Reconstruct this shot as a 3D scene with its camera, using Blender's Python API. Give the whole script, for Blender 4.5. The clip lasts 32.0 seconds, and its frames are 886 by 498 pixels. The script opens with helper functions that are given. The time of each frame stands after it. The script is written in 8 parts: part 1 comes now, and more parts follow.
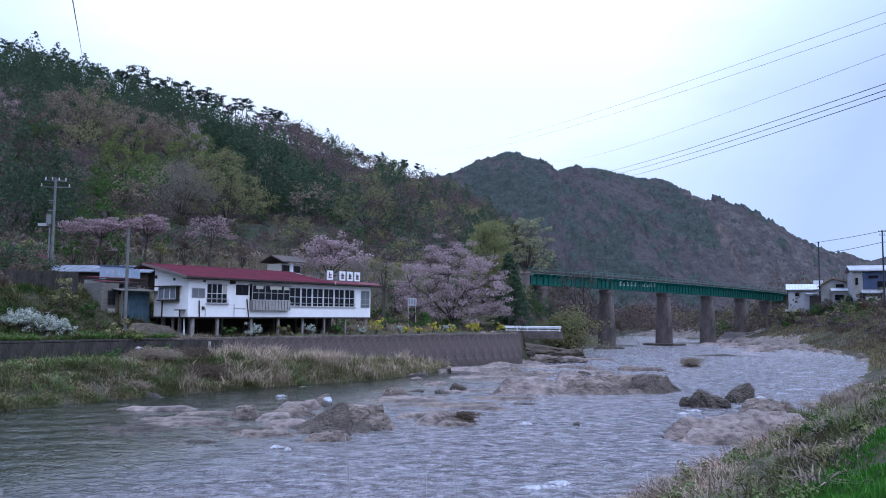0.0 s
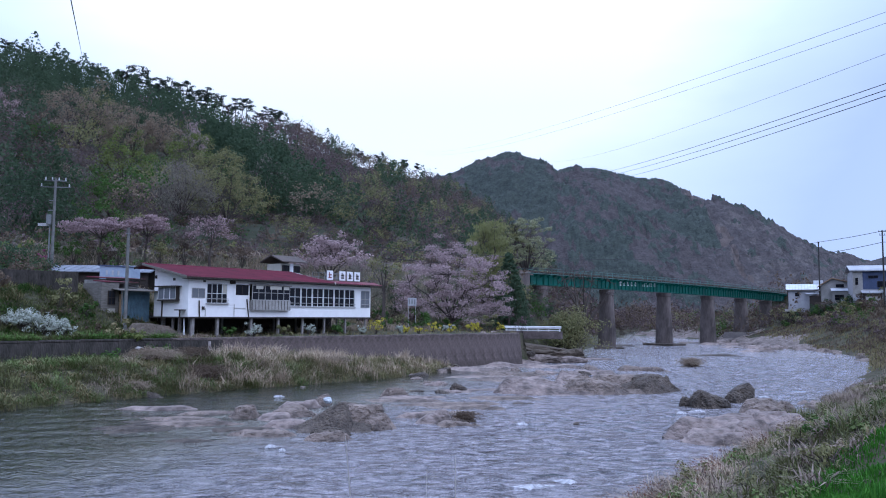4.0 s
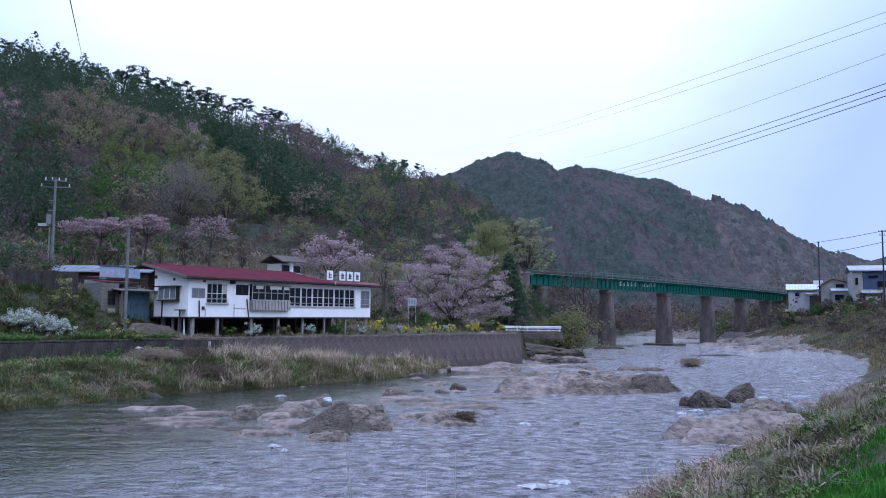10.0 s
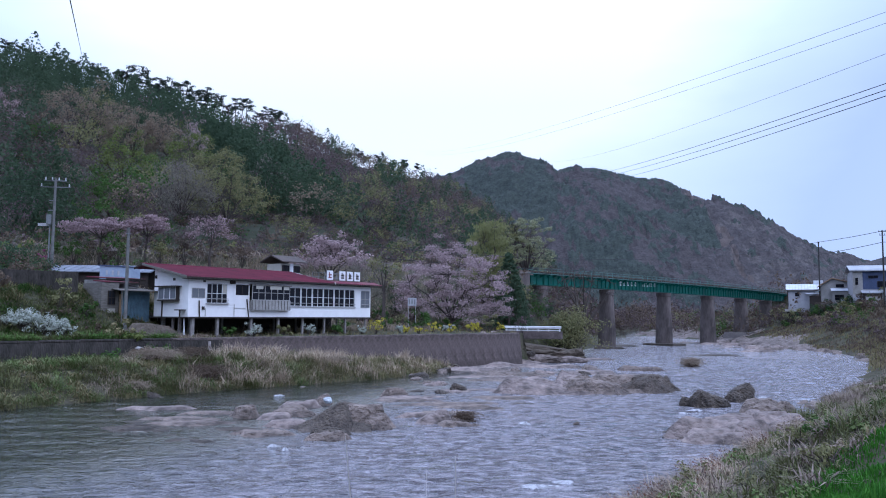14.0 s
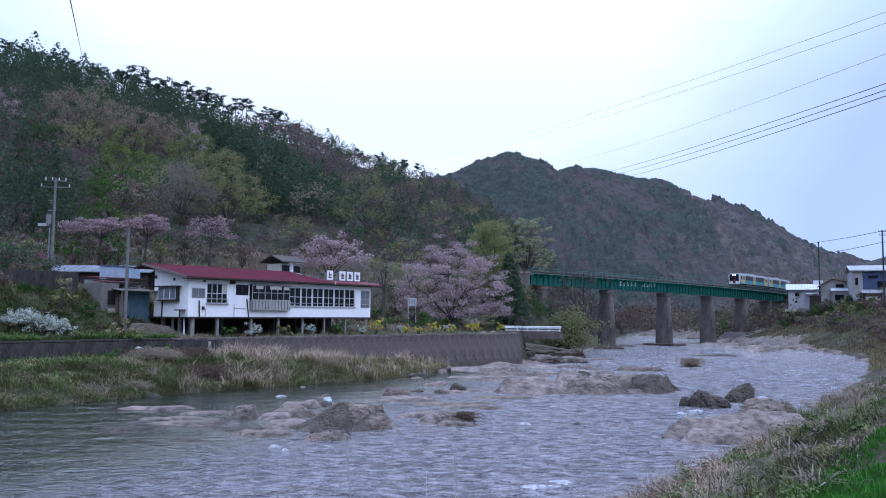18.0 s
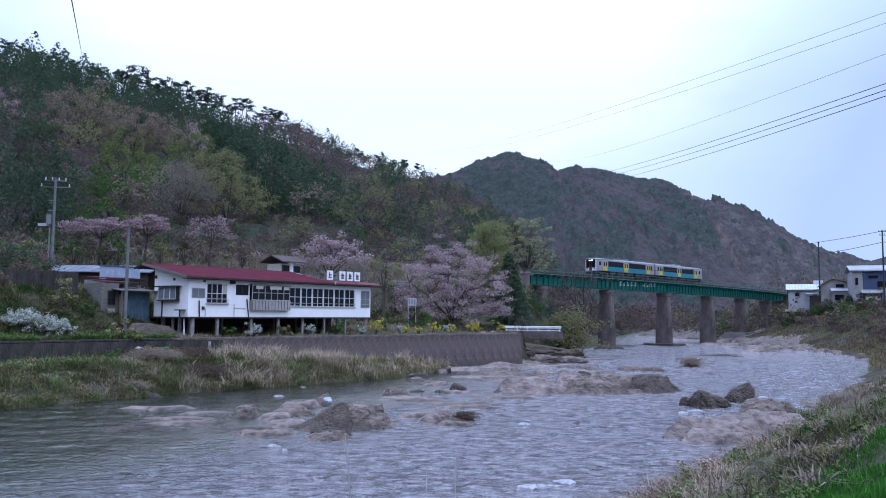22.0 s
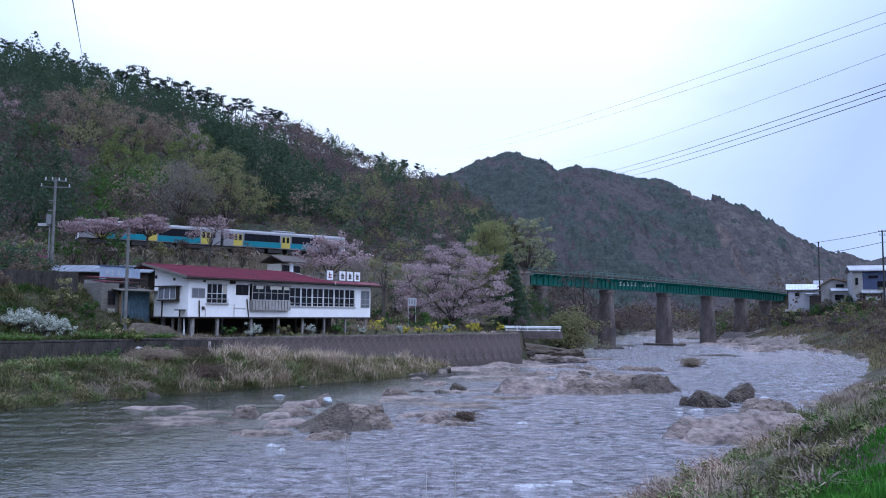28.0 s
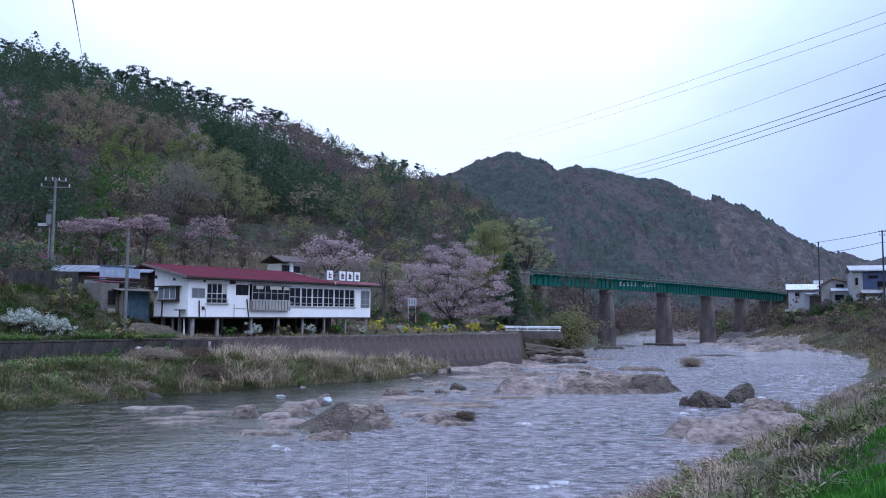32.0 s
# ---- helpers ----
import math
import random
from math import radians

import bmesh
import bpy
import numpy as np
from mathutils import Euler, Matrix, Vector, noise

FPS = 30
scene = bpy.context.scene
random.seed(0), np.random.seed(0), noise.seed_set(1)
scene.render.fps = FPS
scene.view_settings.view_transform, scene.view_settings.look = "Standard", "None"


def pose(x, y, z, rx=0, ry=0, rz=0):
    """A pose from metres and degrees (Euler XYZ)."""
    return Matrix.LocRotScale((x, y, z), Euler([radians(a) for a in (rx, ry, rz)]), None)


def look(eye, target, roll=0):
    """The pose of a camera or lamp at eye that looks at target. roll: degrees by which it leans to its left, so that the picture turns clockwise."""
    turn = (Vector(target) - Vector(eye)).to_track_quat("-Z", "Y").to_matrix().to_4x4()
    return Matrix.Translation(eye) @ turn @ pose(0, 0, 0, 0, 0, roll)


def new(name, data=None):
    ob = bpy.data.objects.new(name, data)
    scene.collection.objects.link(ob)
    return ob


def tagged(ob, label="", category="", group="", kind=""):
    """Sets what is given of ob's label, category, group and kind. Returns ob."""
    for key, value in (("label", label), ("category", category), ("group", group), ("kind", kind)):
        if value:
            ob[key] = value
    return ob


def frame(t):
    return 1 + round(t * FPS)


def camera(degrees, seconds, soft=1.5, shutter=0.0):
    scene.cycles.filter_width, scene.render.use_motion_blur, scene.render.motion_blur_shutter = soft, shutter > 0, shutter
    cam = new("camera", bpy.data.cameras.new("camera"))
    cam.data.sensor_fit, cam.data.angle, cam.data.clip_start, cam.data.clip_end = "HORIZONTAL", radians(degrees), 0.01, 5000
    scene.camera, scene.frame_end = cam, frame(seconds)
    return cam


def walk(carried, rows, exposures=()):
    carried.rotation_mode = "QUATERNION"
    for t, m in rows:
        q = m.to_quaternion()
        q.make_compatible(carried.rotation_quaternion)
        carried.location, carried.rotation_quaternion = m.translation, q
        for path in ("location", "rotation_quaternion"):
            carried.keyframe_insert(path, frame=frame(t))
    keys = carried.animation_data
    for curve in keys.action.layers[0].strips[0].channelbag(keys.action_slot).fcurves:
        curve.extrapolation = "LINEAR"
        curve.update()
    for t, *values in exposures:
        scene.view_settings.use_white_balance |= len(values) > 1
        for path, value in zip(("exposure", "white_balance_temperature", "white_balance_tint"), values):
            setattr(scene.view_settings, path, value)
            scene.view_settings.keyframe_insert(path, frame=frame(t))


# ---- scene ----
# ---------------------------------------------------------------- camera
EYE = (0.0, 0.0, 6.0)
cam = camera(56.8, 32.0, soft=1.02)
VIEW = look(EYE, (0.0, 100.0, 6.0 + 100.0 * math.tan(radians(4.61))), 0.4)
walk(cam, [(0.0, VIEW), (32.0, VIEW)], exposures=[(0.0, -0.33, 5350, 12), (32.0, -0.33, 5350, 12)])

# ---------------------------------------------------------------- sky and sun
world = bpy.data.worlds.new("world")
scene.world = world
world.use_nodes = True
wn, wl = world.node_tree.nodes, world.node_tree.links
wn.clear()
w_out = wn.new("ShaderNodeOutputWorld")
w_bg = wn.new("ShaderNodeBackground")
w_sky = wn.new("ShaderNodeTexSky")
w_sky.sky_type = "NISHITA"
w_sky.sun_disc = False
w_sky.sun_elevation = radians(50)
w_sky.sun_rotation = radians(150)
# thin cloud: white where it is thickest, ahead and overhead, bluer to the sides, with soft streaks
SUN_AZ, SUN_EL = radians(150), radians(50)
SUN_WAY = (math.sin(SUN_AZ) * math.cos(SUN_EL), math.cos(SUN_AZ) * math.cos(SUN_EL), math.sin(SUN_EL))
CLOUD_WAY = (-0.06, 0.885, 0.46)
w_co = wn.new("ShaderNodeTexCoord")
w_map = wn.new("ShaderNodeMapping")
w_map.inputs["Scale"].default_value = (1.0, 1.0, 3.0)
w_noise = wn.new("ShaderNodeTexNoise")
w_noise.inputs["Scale"].default_value = 2.4
w_noise.inputs["Detail"].default_value = 5.0
w_dot = wn.new("ShaderNodeVectorMath")
w_dot.operation = "DOT_PRODUCT"
w_dot.inputs[1].default_value = CLOUD_WAY
w_add = wn.new("ShaderNodeMath")
w_add.operation = "MULTIPLY_ADD"
w_add.inputs[1].default_value = 0.10
w_ramp = wn.new("ShaderNodeValToRGB")
w_ramp.color_ramp.elements[0].position, w_ramp.color_ramp.elements[0].color = 0.45, (1.0, 1.1, 1.4, 1)
w_ramp.color_ramp.elements[1].position, w_ramp.color_ramp.elements[1].color = 1.0, (1.35, 1.38, 1.45, 1)
e_ = w_ramp.color_ramp.elements.new(0.88)
e_.color = (0.70, 0.81, 1.12, 1)
e_ = w_ramp.color_ramp.elements.new(0.955)
e_.color = (0.98, 1.08, 1.28, 1)
w_gain = wn.new("ShaderNodeVectorMath")
w_gain.operation = "SCALE"
w_gain.inputs["Scale"].default_value = 10.0
w_mix = wn.new("ShaderNodeMix")
w_mix.data_type = "RGBA"
w_mix.inputs[0].default_value = 0.88
wl.new(w_co.outputs["Generated"], w_map.inputs["Vector"])
wl.new(w_co.outputs["Generated"], w_dot.inputs[0])
wl.new(w_map.outputs["Vector"], w_noise.inputs["Vector"])
wl.new(w_noise.outputs["Fac"], w_add.inputs[0])
wl.new(w_dot.outputs["Value"], w_add.inputs[2])
wl.new(w_add.outputs[0], w_ramp.inputs["Fac"])
wl.new(w_ramp.outputs["Color"], w_gain.inputs[0])
wl.new(w_sky.outputs["Color"], w_mix.inputs[6])
w_sep = wn.new("ShaderNodeSeparateXYZ")
w_zen = wn.new("ShaderNodeMapRange")
for k_, v_ in zip((1, 2, 3, 4), (0.25, 1.0, 9.0, 20.0)):
    w_zen.inputs[k_].default_value = v_
wl.new(w_co.outputs["Generated"], w_sep.inputs[0])
wl.new(w_sep.outputs["Z"], w_zen.inputs[0])
wl.new(w_zen.outputs[0], w_gain.inputs["Scale"])
wl.new(w_gain.outputs["Vector"], w_mix.inputs[7])
wl.new(w_mix.outputs[2], w_bg.inputs["Color"])
wl.new(w_bg.outputs["Background"], w_out.inputs["Surface"])
w_bg.inputs["Strength"].default_value = 0.12

sun = new("sun", bpy.data.lights.new("sun", "SUN"))
sun.data.energy, sun.data.angle, sun.data.color = 1.3, radians(60), (1.0, 0.97, 0.93)
sun.matrix_world = look((SUN_WAY[0] * 500, SUN_WAY[1] * 500, SUN_WAY[2] * 500), (0, 0, 0))


# ---------------------------------------------------------------- materials
def mat(name, a, b=None, scale=3.0, rough=0.8, metal=0.0, bump=0.3, bump_scale=None, fine=6.0, island=0.0, spec=0.3, stretch=(1, 1, 1), objrand=0.0, dist=0.05):
    """Two colours mixed by coarse and fine noise, with relief from the fine one."""
    b = b or tuple(c * 0.7 for c in a)
    m = bpy.data.materials.new(name)
    m.use_nodes = True
    n, l = m.node_tree.nodes, m.node_tree.links
    bsdf = n["Principled BSDF"]
    co = n.new("ShaderNodeTexCoord")
    mp = n.new("ShaderNodeMapping")
    mp.inputs["Scale"].default_value = stretch
    l.new(co.outputs["Object"], mp.inputs["Vector"])
    n1 = n.new("ShaderNodeTexNoise")
    n1.inputs["Scale"].default_value, n1.inputs["Detail"].default_value = 1.0 / scale, 5.0
    n1.inputs["Roughness"].default_value = 0.65
    n2 = n.new("ShaderNodeTexNoise")
    n2.inputs["Scale"].default_value, n2.inputs["Detail"].default_value = fine / scale, 3.0
    for k in (n1, n2):
        l.new(mp.outputs["Vector"], k.inputs["Vector"])
    add = n.new("ShaderNodeMath")
    add.operation = "MULTIPLY_ADD"
    add.inputs[1].default_value = 0.4
    l.new(n2.outputs["Fac"], add.inputs[0])
    l.new(n1.outputs["Fac"], add.inputs[2])
    last = add.outputs[0]
    if island or objrand:
        if island:
            g = n.new("ShaderNodeNewGeometry")
            src = g.outputs["Random Per Island"]
        else:
            g = n.new("ShaderNodeObjectInfo")
            src = g.outputs["Random"]
        ad2 = n.new("ShaderNodeMath")
        ad2.operation = "MULTIPLY_ADD"
        ad2.inputs[1].default_value = island or objrand
        l.new(src, ad2.inputs[0])
        l.new(last, ad2.inputs[2])
        last = ad2.outputs[0]
    w = island or objrand
    ramp = n.new("ShaderNodeValToRGB")
    ramp.color_ramp.elements[0].position, ramp.color_ramp.elements[0].color = min(0.9, 0.50 + w * 0.25), (*a, 1)
    ramp.color_ramp.elements[1].position, ramp.color_ramp.elements[1].color = min(1.0, 0.88 + w * 0.6), (*b, 1)
    l.new(last, ramp.inputs["Fac"])
    l.new(ramp.outputs["Color"], bsdf.inputs["Base Color"])
    bsdf.inputs["Roughness"].default_value = rough
    bsdf.inputs["Metallic"].default_value = metal
    bsdf.inputs["Specular IOR Level"].default_value = spec
    if bump:
        bm_ = n.new("ShaderNodeBump")
        bm_.inputs["Strength"].default_value = bump
        bm_.inputs["Distance"].default_value = dist
        l.new(n2.outputs["Fac"], bm_.inputs["Height"])
        l.new(bm_.outputs["Normal"], bsdf.inputs["Normal"])
    return m


M = {}
M["meadow"] = mat("meadow", (0.078, 0.064, 0.044), (0.04, 0.046, 0.022), 3.5, 0.95, bump=1.0, dist=0.25, fine=9)
M["hill_soil"] = mat("hill_soil", (0.055, 0.045, 0.035), (0.035, 0.045, 0.025), 25, 0.95, bump=0.8, dist=1.0)
# far slopes: aerial haze is mixed into this bluish grey
M["far_soil_haze"] = mat("far_soil_haze", (0.06, 0.05, 0.054), (0.04, 0.047, 0.051), 50, 0.95, bump=0.8, dist=3.0)
M["scree"] = mat("scree", (0.14, 0.115, 0.107), (0.074, 0.061, 0.058), 5, 0.95, bump=0.8, dist=1.0)
M["rock"] = mat("rock", (0.27, 0.215, 0.185), (0.075, 0.06, 0.052), 1.1, 0.75, bump=1.0, dist=0.3, fine=5, stretch=(0.8, 0.9, 1.3))
M["gravel"] = mat("gravel", (0.29, 0.24, 0.215), (0.1, 0.08, 0.072), 1.2, 0.85, bump=1.0, dist=0.3, fine=5)
M["rock_dark"] = mat("rock_dark", (0.125, 0.1, 0.08), (0.036, 0.03, 0.026), 0.7, 0.7, bump=1.0, dist=0.3, fine=5, stretch=(0.9, 0.9, 1.1))
M["rock_brown"] = mat("rock_brown", (0.155, 0.126, 0.104), (0.05, 0.04, 0.034), 0.7, 0.8, bump=1.0, dist=0.3, fine=5, stretch=(0.9, 0.9, 1.1))
M["rock_pink"] = mat("rock_pink", (0.34, 0.272, 0.246), (0.068, 0.054, 0.049), 1.6, 0.75, bump=1.0, dist=0.3, fine=5, stretch=(0.8, 0.9, 1.3))
M["concrete"] = mat("concrete", (0.15, 0.132, 0.125), (0.085, 0.075, 0.073), 2.0, 0.9, bump=0.5, dist=0.04)
M["pier"] = mat("pier", (0.15, 0.125, 0.118), (0.054, 0.045, 0.043), 2.2, 0.9, bump=0.5, dist=0.04, stretch=(1, 1, 0.35))
M["wall_block"] = mat("wall_block", (0.185, 0.148, 0.14), (0.08, 0.065, 0.062), 0.9, 0.95, bump=1.0, dist=0.08, objrand=0.2)
M["stilt"] = mat("stilt", (0.3, 0.28, 0.27), (0.17, 0.155, 0.15), 0.8, 0.9, bump=0.3)
M["stucco"] = mat("stucco", (0.84, 0.83, 0.84), (0.74, 0.73, 0.74), 2.5, 0.8, bump=0.15, dist=0.01)


def masonry(name, a, b, joint, size):
    """Small square stones laid on the diagonal, with darker recessed joints."""
    m = mat(name, a, b, 1.4, 0.95, bump=0)
    n, l = m.node_tree.nodes, m.node_tree.links
    bsdf = n["Principled BSDF"]
    col = bsdf.inputs["Base Color"].links[0].from_socket
    co = n.new("ShaderNodeTexCoord")
    sp = n.new("ShaderNodeSeparateXYZ")
    cb = n.new("ShaderNodeCombineXYZ")
    mp = n.new("ShaderNodeMapping")
    mp.inputs["Rotation"].default_value = (0, 0, radians(45))
    br = n.new("ShaderNodeTexBrick")
    br.inputs["Scale"].default_value = 1.0
    br.inputs["Brick Width"].default_value = size
    br.inputs["Row Height"].default_value = size
    br.inputs["Mortar Size"].default_value = size * 0.06
    br.inputs["Color1"].default_value = (0.86, 0.86, 0.86, 1)
    br.inputs["Color2"].default_value = (1.08, 1.06, 1.06, 1)
    br.inputs["Mortar"].default_value = (joint, joint, joint, 1)
    br.offset = 0.0
    mx = n.new("ShaderNodeMix")
    mx.data_type = "RGBA"
    mx.blend_type = "MULTIPLY"
    mx.inputs[0].default_value = 1.0
    bp = n.new("ShaderNodeBump")
    bp.inputs["Distance"].default_value = 0.06
    l.new(co.outputs["Object"], sp.inputs[0])
    l.new(sp.outputs["X"], cb.inputs["X"])
    l.new(sp.outputs["Z"], cb.inputs["Y"])
    l.new(cb.outputs[0], mp.inputs["Vector"])
    l.new(mp.outputs["Vector"], br.inputs["Vector"])
    l.new(col, mx.inputs[6])
    l.new(br.outputs["Color"], mx.inputs[7])
    l.new(mx.outputs[2], bsdf.inputs["Base Color"])
    l.new(br.outputs["Color"], bp.inputs["Height"])
    l.new(bp.outputs["Normal"], bsdf.inputs["Normal"])
    return m


M["wall_stone"] = masonry("wall_stone", (0.165, 0.13, 0.124), (0.07, 0.056, 0.053), 0.88, 0.42)
M["wall_moss"] = mat("wall_moss", (0.075, 0.063, 0.06), (0.018, 0.019, 0.015), 1.0, 0.95, bump=1.0, dist=0.12, objrand=0.06, stretch=(1.3, 1.3, 0.4))
M["house_white"] = mat("house_white", (0.42, 0.42, 0.45), (0.3, 0.3, 0.33), 2.0, 0.7, bump=0.2)
M["wall_grey"] = mat("wall_grey", (0.34, 0.33, 0.32), (0.22, 0.21, 0.2), 1.5, 0.9)
M["red_roof"] = mat("red_roof", (0.165, 0.02, 0.042), (0.09, 0.014, 0.027), 2.0, 0.62, bump=0.3, dist=0.02)
M["grey_roof"] = mat("grey_roof", (0.42, 0.43, 0.46), (0.28, 0.29, 0.32), 2.0, 0.5)
M["white_roof"] = mat("white_roof", (0.62, 0.64, 0.68), (0.48, 0.5, 0.54), 2.0, 0.5)
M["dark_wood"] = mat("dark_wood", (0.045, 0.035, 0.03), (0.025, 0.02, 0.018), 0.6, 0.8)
M["grey_wood"] = mat("grey_wood", (0.20, 0.185, 0.17), (0.11, 0.1, 0.09), 0.5, 0.85, stretch=(1, 1, 4))
M["blue_tin"] = mat("blue_tin", (0.11, 0.185, 0.24), (0.065, 0.105, 0.14), 0.9, 0.6, bump=0.2)
M["blue_wall"] = mat("blue_wall", (0.058, 0.078, 0.15), (0.04, 0.054, 0.105), 3, 0.6)
M["tan_roof"] = mat("tan_roof", (0.30, 0.2, 0.12), (0.2, 0.13, 0.08), 1, 0.7)
M["tan_dark"] = mat("tan_dark", (0.1, 0.078, 0.07), (0.055, 0.045, 0.042), 0.8, 0.8)
M["cream"] = mat("cream", (0.5, 0.48, 0.42), (0.38, 0.36, 0.32), 2, 0.85)
M["white_paint"] = mat("white_paint", (0.78, 0.78, 0.80), (0.62, 0.62, 0.64), 1.2, 0.5, bump=0.1)
M["frame_metal"] = mat("frame_metal", (0.45, 0.44, 0.43), (0.3, 0.29, 0.28), 0.5, 0.45)
M["pole"] = mat("pole", (0.18, 0.18, 0.175), (0.11, 0.11, 0.108), 1.0, 0.85, bump=0.2)
M["dark_pole"] = mat("dark_pole", (0.05, 0.045, 0.045), (0.03, 0.03, 0.03), 1.0, 0.85)
M["insulator"] = mat("insulator", (0.48, 0.48, 0.5), (0.34, 0.34, 0.36), 0.2, 0.3)
M["steel_grey"] = mat("steel_grey", (0.22, 0.23, 0.24), (0.13, 0.135, 0.14), 0.4, 0.5)
M["cable"] = mat("cable", (0.03, 0.03, 0.035), (0.02, 0.02, 0.02), 1.0, 0.6, bump=0)
M["girder"] = mat("girder", (0.007, 0.135, 0.10), (0.006, 0.085, 0.068), 1.6, 0.5, bump=0.15, stretch=(1, 1, 0.4))
M["girder_rail"] = mat("girder_rail", (0.10, 0.19, 0.17), (0.06, 0.12, 0.11), 0.8, 0.6)
M["rail"] = mat("rail", (0.14, 0.09, 0.07), (0.08, 0.055, 0.045), 0.5, 0.6, metal=0.4)
M["sleeper"] = mat("sleeper", (0.09, 0.075, 0.06), (0.05, 0.04, 0.035), 0.5, 0.9)
M["ballast"] = mat("ballast", (0.12, 0.10, 0.09), (0.07, 0.06, 0.053), 0.6, 0.95, bump=1.0)
M["train_steel"] = mat("train_steel", (0.24, 0.235, 0.25), (0.19, 0.187, 0.2), 1.5, 0.4, bump=0.05)
M["train_roof"] = mat("train_roof", (0.29, 0.293, 0.31), (0.22, 0.225, 0.24), 1.5, 0.5, bump=0.05)
M["train_teal"] = mat("train_teal", (0.015, 0.19, 0.245), (0.013, 0.15, 0.20), 1.5, 0.4, bump=0.05)
M["train_yellow"] = mat("train_yellow", (0.46, 0.38, 0.07), (0.38, 0.31, 0.06), 1.5, 0.4, bump=0.05)
M["train_black"] = mat("train_black", (0.016, 0.016, 0.019), (0.01, 0.01, 0.012), 1.0, 0.5, bump=0.05, spec=0.05)
M["train_white"] = mat("train_white", (0.72, 0.73, 0.75), (0.64, 0.65, 0.67), 1.0, 0.4, bump=0.05)
M["train_red"] = mat("train_red", (0.17, 0.025, 0.035), (0.13, 0.018, 0.026), 1.0, 0.4, bump=0.05)
M["door_dark"] = mat("door_dark", (0.12, 0.024, 0.032), (0.085, 0.018, 0.024), 1.0, 0.5, bump=0.05)
M["underframe"] = mat("underframe", (0.045, 0.043, 0.045), (0.025, 0.024, 0.025), 0.6, 0.8)


def glass_mat(name, tint, rough=0.06):
    m = bpy.data.materials.new(name)
    m.use_nodes = True
    b = m.node_tree.nodes["Principled BSDF"]
    b.inputs["Base Color"].default_value = (*tint, 1)
    b.inputs["Roughness"].default_value = rough
    b.inputs["Specular IOR Level"].default_value = 0.07
    return m


M["glass_dark"] = glass_mat("glass_dark", (0.012, 0.013, 0.018))
M["glass_train"] = glass_mat("glass_train", (0.012, 0.013, 0.018), 0.2)
M["glass_train"].node_tree.nodes["Principled BSDF"].inputs["Specular IOR Level"].default_value = 0.06
M["glass_grey"] = glass_mat("glass_grey", (0.16, 0.17, 0.19), 0.2)


def glow_mat(name, col, power):
    m = bpy.data.materials.new(name)
    m.use_nodes = True
    b = m.node_tree.nodes["Principled BSDF"]
    b.inputs["Base Color"].default_value = (*col, 1)
    b.inputs["Emission Color"].default_value = (*col, 1)
    b.inputs["Emission Strength"].default_value = power
    return m


M["headlight"] = glow_mat("headlight", (1.0, 0.93, 0.8), 3.0)


def leaf(name, a, b, patch=6.0, isl=0.5, rough=0.75, through_light=0.35):
    """Leaves: as mat(), and part of the light passes through them."""
    m = mat(name, a, b, patch, rough, bump=0, island=isl, spec=0.15)
    n, l = m.node_tree.nodes, m.node_tree.links
    out = [k for k in n if k.type == "OUTPUT_MATERIAL"][0]
    col = n["Principled BSDF"].inputs["Base Color"].links[0].from_socket
    tr = n.new("ShaderNodeBsdfTranslucent")
    mx = n.new("ShaderNodeMixShader")
    mx.inputs[0].default_value = through_light
    l.new(col, tr.inputs["Color"])
    l.new(n["Principled BSDF"].outputs[0], mx.inputs[1])
    l.new(tr.outputs[0], mx.inputs[2])
    l.new(mx.outputs[0], out.inputs["Surface"])
    return m


M["conifer"] = leaf("conifer", (0.042, 0.07, 0.042), (0.08, 0.116, 0.066), 14, 0.12, 0.85, 0.45)
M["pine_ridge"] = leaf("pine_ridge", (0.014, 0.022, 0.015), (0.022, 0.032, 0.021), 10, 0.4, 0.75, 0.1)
M["twig_dark"] = leaf("twig_dark", (0.066, 0.05, 0.043), (0.1, 0.076, 0.06), 12)
M["twig_brown"] = leaf("twig_brown", (0.1, 0.073, 0.058), (0.145, 0.108, 0.079), 12)
M["twig_grey"] = leaf("twig_grey", (0.15, 0.132, 0.118), (0.21, 0.19, 0.155), 9)
M["twig_purple"] = leaf("twig_purple", (0.092, 0.068, 0.073), (0.135, 0.102, 0.1), 14)
M["leaf_young"] = leaf("leaf_young", (0.105, 0.145, 0.035), (0.165, 0.19, 0.06), 8)
M["leaf_green"] = leaf("leaf_green", (0.038, 0.085, 0.02), (0.068, 0.12, 0.03), 8)
M["leaf_olive"] = leaf("leaf_olive", (0.15, 0.155, 0.068), (0.215, 0.205, 0.098), 7)
M["leaf_pale"] = leaf("leaf_pale", (0.19, 0.205, 0.11), (0.29, 0.295, 0.175), 2)
M["leaf_plume"] = leaf("leaf_plume", (0.15, 0.165, 0.06), (0.22, 0.225, 0.095), 2)
M["leaf_rust"] = leaf("leaf_rust", (0.19, 0.142, 0.112), (0.25, 0.2, 0.145), 5, 0.35)
M["blossom"] = leaf("blossom", (0.275, 0.198, 0.208), (0.42, 0.325, 0.33), 2.5, 0.35)
M["blossom_dull"] = leaf("blossom_dull", (0.23, 0.16, 0.17), (0.34, 0.25, 0.255), 4, 0.35)
M["blossom_deep"] = leaf("blossom_deep", (0.27, 0.05, 0.16), (0.38, 0.1, 0.24), 2)
M["blossom_white"] = leaf("blossom_white", (0.3, 0.335, 0.285), (0.51, 0.535, 0.475), 1)
M["blossom_yellow"] = leaf("blossom_yellow", (0.36, 0.32, 0.04), (0.52, 0.46, 0.07), 1)
